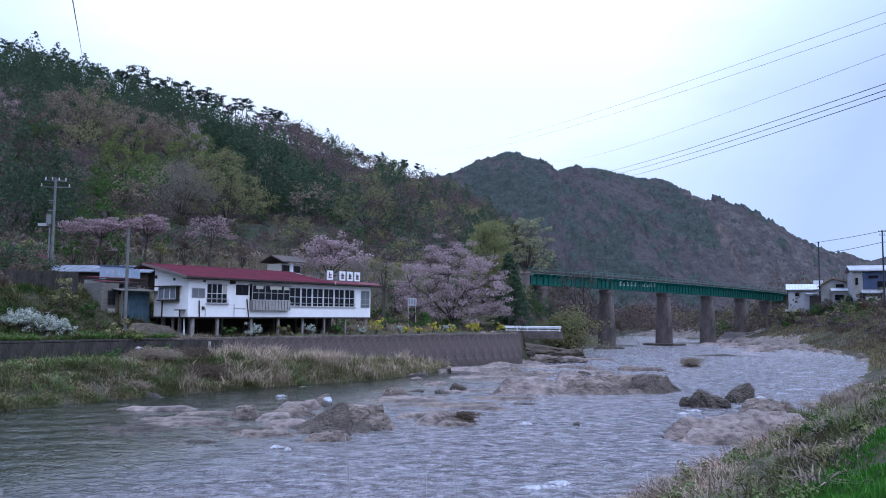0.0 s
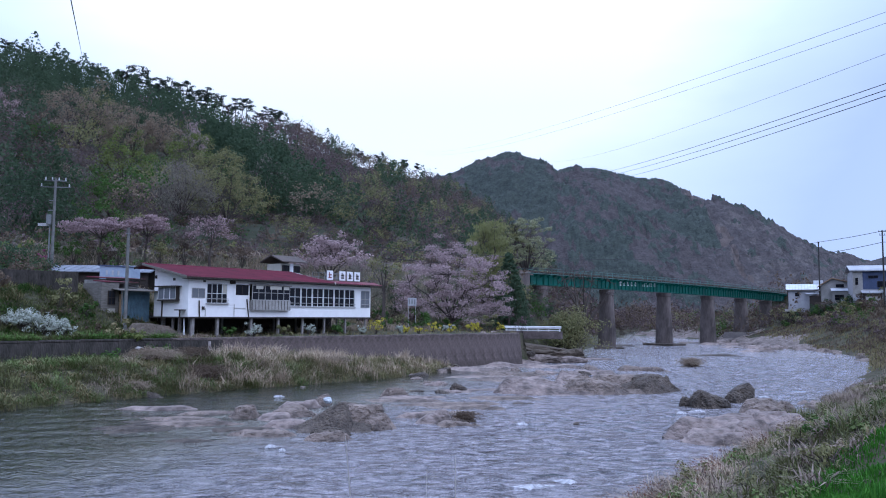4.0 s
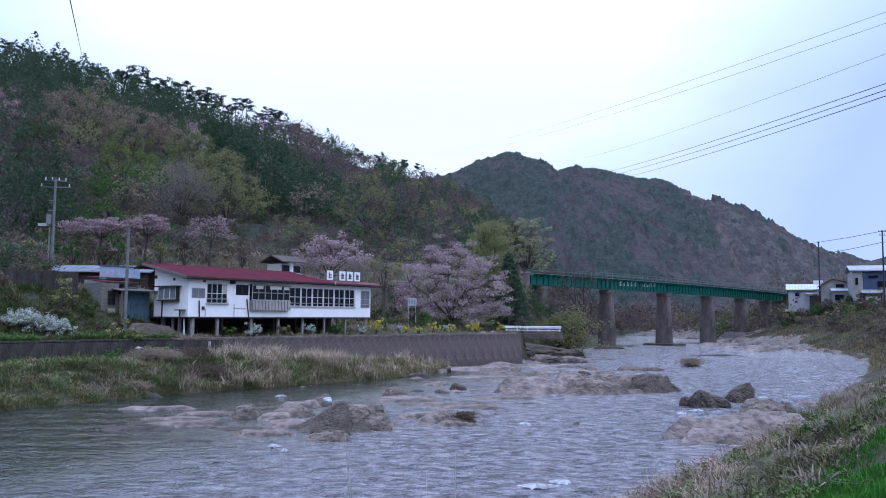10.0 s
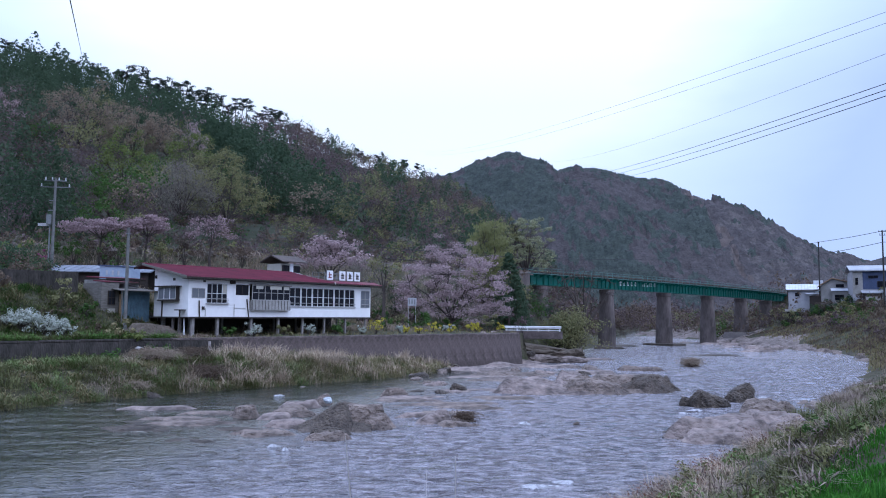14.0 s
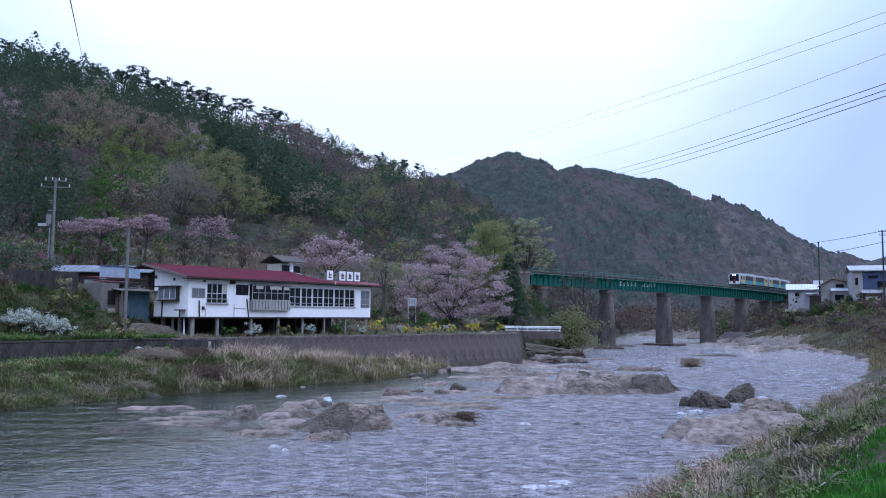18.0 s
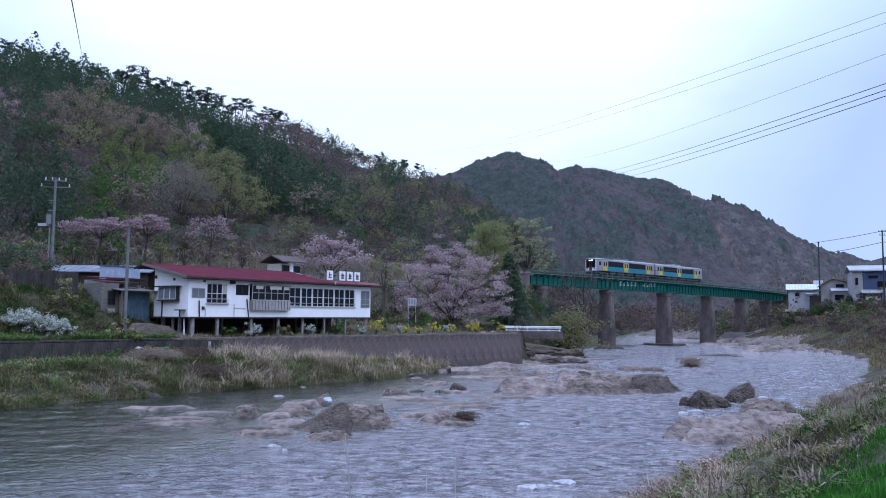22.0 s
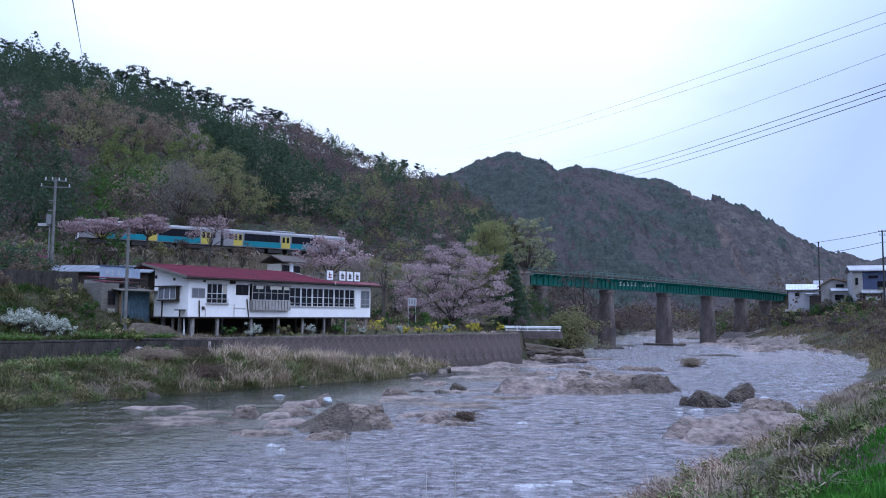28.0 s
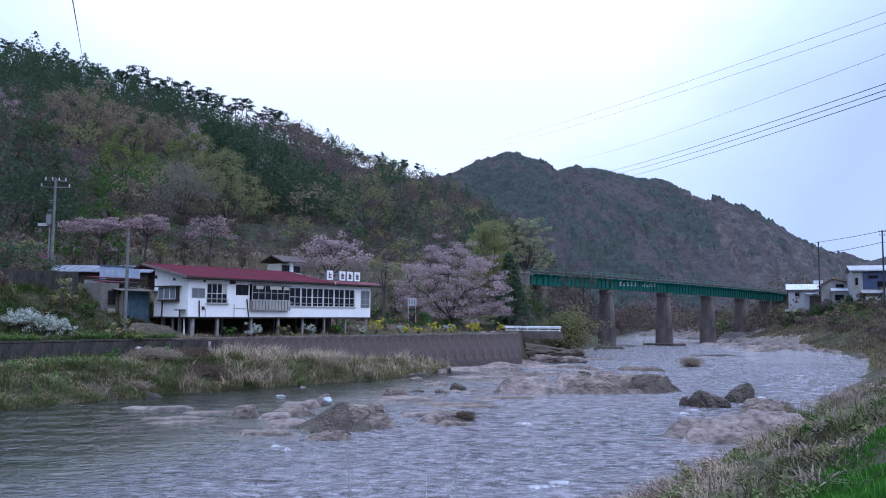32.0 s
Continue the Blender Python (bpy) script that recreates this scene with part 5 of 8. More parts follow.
    for k in range(24):
        x = 2.4 + k * 0.8
        part("wall_rib", box(x - 0.03, -0.14, 12.65, x + 0.03, -0.1, 16.6), M["blue_wall"], c)
    part("lower_roof", prism([(-2.4, 11.6), (-0.14, 12.2), (-0.14, 12.35), (-2.4, 11.75)], 1.6, 12.0), M["grey_roof"], c)
    part("lean_to_wall", box(1.8, -2.2, 6.8, 5.6, -2.1, 11.6), M["dark_wood"], c)
    part("lean_to_wall", box(5.6, -2.2, 6.8, 11.6, -2.1, 11.6), M["wall_grey"], c)
    sash(c, 3.2, 15.1, 5.2, 15.7, -0.2, 2, 1, M["dark_wood"], M["glass_dark"])
    sash(c, 5.0, 13.0, 8.0, 14.4, -0.2, 3, 1, M["dark_wood"], M["glass_dark"])
    sash(c, 0.5, 13.6, 1.1, 15.2, -0.14, 1, 2, M["dark_wood"], M["glass_dark"])
    d = thing("riverside_hut", pose(86.4, 206, 0, 0, 0, -18), "small dark boarded hut under the bridge end", "hut")
    wall_ring(d, 0, 0, 2.9, 2.4, 3.5, 7.6, M["dark_wood"])
    part("roof", prism([(-0.4, 7.4), (2.8, 8.0), (2.8, 8.12), (-0.4, 7.52)], -0.4, 3.3), M["grey_wood"], d)
    e = thing("shed_behind_bridge", pose(106, 262, 0, 0, 0, 20), "pale concrete shed seen between the bridge piers", "shed")
    wall_ring(e, -12, 0, -4, 5, 1.0, 6.5, M["concrete"])
    part("roof", box(-12.4, -0.4, 6.5, -3.6, 5.4, 6.8), M["grey_roof"], e)
    # garden walls and clutter in front of the houses
    for x, y, wd, hgt, m_, lab in ((93.4, 200, 1.3, 2.8, "house_white", "white garden wall"), (96.6, 199, 1.4, 3.2, "house_white", "white garden wall"), (98.4, 198, 2.0, 2.6, "wall_grey", "grey block wall"), (95.0, 184, 3.6, 3.0, "wall_grey", "grey concrete wall"), (98.9, 183, 1.6, 4.0, "house_white", "white painted store wall")):
        z = float(ground_z(np.array([x]), np.array([y]))[0])
        g = thing("garden_wall", pose(x, y, z - 0.4, 0, 0, 6), lab + " below the houses", "wall", "garden walls")
        part("wall_body", box(0, 0, 0, wd, 0.25, hgt), M[m_], g)
        part("wall_cap", box(-0.05, -0.05, hgt, wd + 0.05, 0.3, hgt + 0.1), M["concrete"], g)


build_far_houses()


# ---------------------------------------------------------------- poles and cables
def pole_thing(name, x, y, z0, z1, r0, r1, m, label, lean=0.0):
    t = thing(name, pose(x, y, 0), label, "utility pole", "utility poles")
    v, q = tube([(0, 0, z0), (lean, 0, z1)], [r0, r1], 12)
    mesh_part("post", quads_mesh("post", v, q, m, True), t)
    part("post_cap", box(lean - r1, -r1, z1, lean + r1, r1, z1 + 0.04), m, t)
    return t


def cross_arm(t, z, half, ang=0.0, pins=3, m="steel_grey", x=0.0):
    a = part("cross_arm", box(-half, -0.05, z - 0.05, half, 0.05, z + 0.05), M[m], t)
    a.matrix_local = pose(x, 0, 0, 0, 0, ang)
    for k in range(pins):
        c = -half + 0.12 + (2 * half - 0.24) * k / max(1, pins - 1)
        bm = bmesh.new()
        bmesh.ops.create_cone(bm, cap_ends=True, segments=8, radius1=0.09, radius2=0.05, depth=0.34)
        bmesh.ops.translate(bm, vec=(c, 0, z + 0.22), verts=bm.verts)
        part("insulator", bm, M["insulator"], a, "white porcelain insulator")


p1 = pole_thing("utility_pole", -43.1, 90.0, 6.0, 20.75, 0.2, 0.13, M["pole"], "concrete utility pole with crossarms and transformer behind the shed", 0.1)
cross_arm(p1, 20.55, 1.15, 12, 4, x=0.1)
cross_arm(p1, 19.85, 1.55, 12, 2, x=0.1)
part("bracket", box(-0.6, -0.06, 17.2, 0.1, 0.06, 17.3), M["steel_grey"], p1)
part("bracket", box(-0.5, -0.06, 18.3, 0.1, 0.06, 18.38), M["steel_grey"], p1)
bm = bmesh.new()
bmesh.ops.create_cone(bm, cap_ends=True, segments=16, radius1=0.28, radius2=0.28, depth=1.1)
bmesh.ops.translate(bm, vec=(-0.4, -0.15, 16.2), verts=bm.verts)
part("transformer", bm, M["steel_grey"], p1, "grey cylindrical transformer")
part("cable_box", box(-1.6, -0.15, 15.5, -0.5, 0.1, 15.8), M["insulator"], p1)
part("cable_conduit", box(-0.38, -0.1, 11.0, -0.26, 0.02, 15.6), M["steel_grey"], p1)
p2 = pole_thing("plain_pole", -28.85, 74.8, 4.2, 13.75, 0.17, 0.13, M["pole"], "plain grey concrete pole beside the blue shed")
part("band", box(-0.16, -0.16, 13.2, 0.16, 0.16, 13.28), M["steel_grey"], p2)
p3 = pole_thing("dark_pole", 96.6, 210, 8.0, 25.4, 0.2, 0.15, M["dark_pole"], "tall dark wooden pole between the far houses")
cross_arm(p3, 25.2, 0.35, 20, 2, "dark_wood")
p4 = pole_thing("utility_pole", 94.0, 174.5, 6.0, 24.7, 0.2, 0.14, M["dark_pole"], "dark utility pole with crossarms by the warehouse")
cross_arm(p4, 24.5, 0.9, 10, 3, "dark_wood")
cross_arm(p4, 23.7, 0.7, 10, 3, "dark_wood")


def cable(a, b, sag, r, label, m="cable"):
    t = np.linspace(0, 1, 28)[:, None]
    P = np.array(a) * (1 - t) + np.array(b) * t
    P[:, 2] -= sag * 4 * t[:, 0] * (1 - t[:, 0])
    v, q = tube(P - P[0], r, 5)
    ob = new("overhead_cable", quads_mesh("overhead_cable", v, q, M[m], True))
    ob.location = P[0]
    return tagged(ob, label, "cable", "overhead cables")


# ---------------------------------------------------------------- plants
def skeleton(r, h, w, tips, bole=0.3, base_r=None, sides=6, lift=0.0, low=-0.2, twigs=True):
    """Trunk, limbs and twigs of a broad tree: arrays of the wood, and the twig ends that fill an uneven dome."""
    base_r = base_r or h * 0.022
    fork = np.array([r.normal(0, 0.03 * w), r.normal(0, 0.03 * w), h * bole])
    mid = np.array([0, 0, h * (bole + (1 - bole) * 0.38) + lift])
    size = np.array([w * 0.5, w * 0.5, h - mid[2]])
    wood = [tube([(0, 0, -0.4), fork * 0.5 + r.normal(0, 0.015 * w, 3) * (1, 1, 0), fork], [base_r * 1.25, base_r, base_r * 0.8], sides)]
    ph = r.uniform(0, 6.28, 4)
    def dome(az, el, k):
        uneven = 1 + 0.16 * np.sin(3 * az + ph[0]) * np.cos(2.5 * el + ph[1]) + 0.12 * np.sin(5 * az + ph[2])
        return mid + np.array([np.cos(az) * np.cos(el), np.sin(az) * np.cos(el), np.sin(el)]) * size * k * uneven
    limbs = min(11, max(4, tips // 9))
    lines = []
    for i in range(limbs):
        tip = dome(2.4 * i + r.uniform(0, 0.7), math.asin(low * 0.5 + (0.97 - low * 0.5) * (i + 0.5) / limbs), r.uniform(0.6, 0.8))
        knee = fork + (tip - fork) * 0.5 + r.normal(0, 0.035 * w, 3) + (0, 0, 0.03 * h)
        wood.append(tube([fork, knee, tip], [base_r * 0.5, base_r * 0.33, base_r * 0.13], max(3, sides - 2)))
        lines += [fork + (knee - fork) * 0.7, knee, (knee + tip) / 2, tip]
    lines = np.array(lines)
    ends = []
    for _ in range(tips):
        e = dome(r.uniform(0, 6.283), math.asin(r.uniform(low, 0.99)), r.uniform(0.25, 1) ** 0.4)
        p = lines[np.argmin(((lines - e) ** 2).sum(1))]
        if twigs:
            wood.append(tube([p, (p + e) / 2 + r.normal(0, 0.02 * w, 3), e], [base_r * 0.16, base_r * 0.1, base_r * 0.04], 3))
        ends.append(e)
    return merge(wood), np.array(ends)


def clumps(r, ends, per, spread, size, flat=0.0, slim=0.7, squash=0.7, up=None):
    c = np.repeat(ends, per, 0) + r.normal(0, 1, (len(ends) * per, 3)) * np.array([spread, spread, spread * squash])
    return cards(c, size, r, flat, slim, up)


def conifer_shape(r, h, w, n, size, low=0.12, top=1.0, pads=0):
    """Tiers of spreading pads of needles round a stem, longer below."""
    pads = pads or max(7, n // 18)
    t = low + (1 - low) * (np.arange(pads) + r.uniform(0, 1, pads)) / pads
    a = 2.4 * np.arange(pads) + r.uniform(-0.5, 0.5, pads)
    rad = w * 0.5 * (1.02 - t ** top * 0.95) * r.uniform(0.6, 1.0, pads)
    ends = np.stack([np.cos(a) * rad, np.sin(a) * rad, h * t - rad * 0.15], 1)
    wide = (w * 0.5 * (1.1 - t ** top * 0.85) * (0.42 if pads < 24 else 0.3))[:, None]
    per = max(4, n // pads)
    o = r.normal(0, 1, (pads * per, 3))
    o /= np.linalg.norm(o, axis=1)[:, None]
    o *= r.uniform(0.4, 1.0, len(o))[:, None]
    c = np.repeat(ends, per, 0) + o * np.repeat(wide, per, 0) * (1, 1, 0.5)
    return cards_out(c, o + np.repeat(ends * (0.25, 0.25, 0) / (rad[:, None] + 0.1), per, 0) + (0, 0, 0.45), size, r, 0.3, 0.6)


def soft_clumps(r, ends, per, spread, size, squash=0.7, slim=0.75):
    """Puffs of leaves round the twig ends, each lit from above."""
    o = r.normal(0, 1, (len(ends) * per, 3))
    o /= np.linalg.norm(o, axis=1)[:, None]
    o *= r.uniform(0.45, 1.0, len(o))[:, None]
    c = np.repeat(ends, per, 0) + o * np.array([spread, spread, spread * squash]) * 1.55
    return cards_out(c, o + (0, 0, 0.35), size, r, 0.2, slim)


def pine_shape(r, h, w, n, size):
    """An old red pine: bare leaning stem with flat clumps near its top."""
    lean = r.normal(0, 0.06 * h, 2)
    stem = [(0, 0, -0.4), (lean[0] * 0.3, lean[1] * 0.3, h * 0.4), (lean[0], lean[1], h * 0.95)]
    wood = [tube(stem, [h * 0.018, h * 0.014, h * 0.005], 4)]
    ends = []
    for k in range(9):
        t = 0.66 + 0.34 * k / 8
        a = r.uniform(0, 2 * np.pi)
        rad = w * 0.5 * (1.15 - t) * r.uniform(0.6, 1.3) + 0.1 * w
        p0 = np.array([lean[0] * t, lean[1] * t, h * t * 0.95])
        p1 = p0 + np.array([np.cos(a) * rad, np.sin(a) * rad, h * 0.04])
        wood.append(tube([p0, p1], [h * 0.006, h * 0.003], 3))
        ends += [p1, p0 + (p1 - p0) * 0.5]
    return merge(wood), soft_clumps(r, np.array(ends), max(4, n // len(ends)), w * 0.085, size, 0.24, 0.8)


def grove(name, places, shapes, material, r, label, category, tilt=0.05, wood_m=None):
    """Many trees of one look joined into one mass. places: x, y, z, scale."""
    vs, qs, o = [], [], 0
    for x, y, z, s in places:
        v, q = shapes[r.integers(len(shapes))]
        a = r.uniform(0, 2 * np.pi)
        c, sn = np.cos(a), np.sin(a)
        R = np.array([[c, -sn, 0], [sn, c, 0], [r.normal(0, tilt), r.normal(0, tilt), 1]])
        vs.append(v @ R.T * s * np.array([1, 1, r.uniform(0.85, 1.15)]) + (x, y, z))
        qs.append(q + o)
        o += len(v)
    if not vs:
        return None
    ob = new(name, quads_mesh(name, np.concatenate(vs), np.concatenate(qs), material))
    return tagged(ob, label, category, kind="stuff")


def on_hill(G, u, v):
    """A place on a ruled hillside."""
    n, m = G.shape[:2]
    a, b = min(v * (n - 1), n - 1.001), min(u * (m - 1), m - 1.001)
    i, j = int(a), int(b)
    f, g = a - i, b - j
    return G[i, j] * (1 - f) * (1 - g) + G[i + 1, j] * f * (1 - g) + G[i, j + 1] * (1 - f) * g + G[i + 1, j + 1] * f * g


# the single crowns that stand out on the slope keep some room in front of them
CLEAR = [(0.285, 0.295, 0.028), (0.335, 0.29, 0.026), (0.366, 0.275, 0.016), (0.212, 0.255, 0.024), (0.388, 0.26, 0.01), (0.312, 0.165, 0.018), (0.378, 0.225, 0.014), (0.392, 0.165, 0.022), (0.345, 0.10, 0.022), (0.378, 0.085, 0.02), (0.292, 0.085, 0.014), (0.44, 0.175, 0.012), (0.52, 0.12, 0.02)]


def plant_hill():
    r = np.random.default_rng(11)
    def bare(h, w, tips, per, size, spread):
        wood, ends = skeleton(r, h, w, tips, 0.3, h * 0.01, 3, twigs=False)
        return merge([wood, soft_clumps(r, ends, per, spread, size, 0.8, 0.5)])
    def leafy(h, w, tips, per, size, spread):
        wood, ends = skeleton(r, h, w, tips, 0.28, h * 0.012, 3, twigs=False)
        return soft_clumps(r, ends, per, spread, size, 0.65)
    kinds = {
        "conifer": [conifer_shape(r, 11, 7.8, 250, 0.77, 0.3, 1.6, 42) for _ in range(6)],
        "leaf": [leafy(9.5, 8.5, 24, 24, 0.5, 0.95) for _ in range(5)],
        "bare": [bare(9.5, 8.2, 17, 11, 0.68, 0.95) for _ in range(5)],
        "low_conifer": [conifer_shape(r, 11, 8.5, 80, 1.5, 0.05, 2.0) for _ in range(4)],
        "low_leaf": [leafy(9.5, 9.5, 10, 14, 0.95, 1.3) for _ in range(4)],
        "low_bare": [soft_clumps(r, r.normal(0, 1, (9, 3)) * (2.4, 2.4, 1.4) + (0, 0, 4.0), 11, 1.5, 1.25, 0.8, 0.6) for _ in range(4)],
    }
    spots = {("bare", "twig_dark"): []}
    for _ in range(1300):
        u, v = r.uniform(0.165, 0.97), r.uniform(0.015, 0.83)
        p = on_hill(HILL_G, u, v)
        clear = any(abs(u - lu) < lr and lv - 0.09 < v < lv + 0.03 for lu, lv, lr in CLEAR)
        n2 = float(wave(p[0], p[1], 34, 52, 2))
        q = r.uniform()
        # the planted conifers lie in a band that runs down the slope
        low = float(np.interp(u, (0.2, 0.26, 0.3, 0.34, 0.38, 0.4, 0.43, 0.46, 0.5, 0.56), (0.38, 0.35, 0.335, 0.345, 0.32, 0.26, 0.21, 0.15, 0.08, 0.05)))
        high = float(np.interp(u, (0.4, 0.44, 0.47, 0.49, 0.51, 0.53, 0.58), (0.9, 0.72, 0.66, 0.5, 0.27, 0.14, 0.0)))
        if v > 0.74 and 0.38 < u < 0.8 and q < 0.5:
            continue
        if low + 0.05 * n2 < v < high + 0.04 * n2:
            key = ("conifer", "conifer") if q < 0.93 else ("bare", "twig_purple")
        elif v >= high and u < 0.6:
            key = ("bare", "twig_purple") if q < 0.72 else (("bare", "twig_brown") if q < 0.9 else ("conifer", "conifer"))
        elif u < 0.27 and v < 0.15:
            key = ("conifer", "conifer") if q < 0.7 else ("bare", "twig_purple")
        elif u < 0.27 and q < 0.35:
            key = ("conifer", "conifer")
        elif u < 0.6:
            key = ("bare", "twig_purple") if q < 0.5 else (("bare", "twig_brown") if q < 0.7 else (("leaf", "leaf_olive") if q < 0.82 else (("leaf", "leaf_green") if q < 0.93 else ("leaf", "leaf_rust"))))
        else:
            if n2 > 0.3:
                key = ("conifer", "conifer") if q < 0.8 else ("bare", "twig_brown")
            else:
                key = ("bare", "twig_purple") if q < 0.55 else (("conifer", "conifer") if q < 0.8 else (("bare", "twig_brown") if q < 0.93 else ("leaf", "leaf_olive")))
        if clear:
            spots.setdefault(("low_bare", "twig_purple" if q < 0.6 else "twig_brown"), []).append((*(p - np.array([0, 0, 0.5])), r.uniform(0.3, 0.45)))
            continue
        s = r.uniform(0.75, 1.28) * (0.75 if v < 0.05 else 1.0) * ((0.62 if u < 0.38 else 0.72) if v > 0.68 else 1.0)
        spots.setdefault(key, []).append((*(p - np.array([0, 0, 0.4])), s))
    for _ in range(60):
        p = on_hill(HILL_G, r.uniform(0.17, 0.262), r.uniform(0.0, 0.12)) - np.array([0, 0, 0.4])
        spots[("conifer", "conifer")].append((*p, r.uniform(0.55, 0.95)))
    for _ in range(230):
        u = r.uniform(0.165, 0.5)
        low = float(np.interp(u, (0.2, 0.26, 0.3, 0.34, 0.38, 0.4, 0.43, 0.46, 0.5), (0.40, 0.37, 0.355, 0.365, 0.34, 0.28, 0.23, 0.17, 0.1)))
        high = float(np.interp(u, (0.4, 0.44, 0.47, 0.49, 0.51), (0.74, 0.7, 0.64, 0.48, 0.27)))
        p = on_hill(HILL_G, u, r.uniform(low, high)) - np.array([0, 0, 0.4])
        spots[("conifer", "conifer")].append((*p, r.uniform(0.75, 1.2)))
    for _ in range(150):
        p = on_hill(HILL_G, r.uniform(0.86, 1.0), 0.5 * r.uniform() ** 1.5) - np.array([0, 0, 0.4])
        spots[("bare", "twig_dark") if r.uniform() < 0.7 else ("conifer", "conifer")].append((*p, r.uniform(0.6, 1.0)))
    for _ in range(90):
        p = on_hill(HILL_G, r.uniform(0.9, 1.0), 0.2 * r.uniform()) - np.array([0, 0, 0.4])
        spots[("bare", "twig_dark")].append((*p, r.uniform(0.5, 0.9)))
    for _ in range(90):
        # the lower end of the conifer band
        p = on_hill(HILL_G, r.uniform(0.41, 0.5), r.uniform(0.14, 0.34)) - np.array([0, 0, 0.4])
        spots[("conifer", "conifer")].append((*p, r.uniform(0.8, 1.25)))
    for _ in range(110):
        p = on_hill(HILL_G, r.uniform(0.17, 0.262), r.uniform(0.1, 0.34)) - np.array([0, 0, 0.4])
        spots[("bare", "twig_dark") if r.uniform() < 0.6 else ("conifer", "conifer")].append((*p, r.uniform(0.6, 0.95)))
    for _ in range(620):
        u, v = r.uniform(0.17, 0.56), r.uniform(0.0, 0.2)
        p = on_hill(HILL_G, u, v) - np.array([0, 0, 0.4])
        key = str(r.choice(["twig_purple", "twig_brown", "leaf_olive", "leaf_green", "conifer"], p=[0.4, 0.25, 0.1, 0.1, 0.15]))
        if u < 0.27 and v < 0.15 and key != "leaf_green":
            key = "conifer"
        spots.setdefault(({"l": "low_leaf", "t": "low_bare", "c": "low_conifer"}[key[0]], key), []).append((*p, r.uniform(0.22, 0.42)))
    names = {"twig_dark": ("dark_bare_wood", "dark brown leafless trees on the shaded slope", "trees"), "conifer": ("conifer_wood", "dark green planted conifers on the valley side", "conifers"), "leaf_young": ("young_leaf_wood", "fresh yellow-green spring foliage on the slope", "trees"),
             "leaf_olive": ("olive_leaf_wood", "olive-green budding trees on the slope", "trees"), "leaf_green": ("green_leaf_wood", "green young trees on the slope", "trees"),
             "leaf_rust": ("rust_leaf_wood", "rust-brown budding trees on the slope", "trees"), "twig_grey": ("grey_bare_wood", "grey leafless trees on the slope", "trees"),
             "twig_brown": ("brown_bare_wood", "brown leafless trees on the slope", "trees"), "twig_purple": ("purple_bare_wood", "purplish leafless trees on the slope", "trees")}
    merged = {}
    for (shape, m), pl in spots.items():
        merged.setdefault(m, []).append((shape, pl))
    for m, groups in merged.items():
        for shape, pl in groups:
            nm, lab, cat = names[m]
            grove(nm, pl, kinds[shape], M[m], r, lab, cat)


plant_hill()


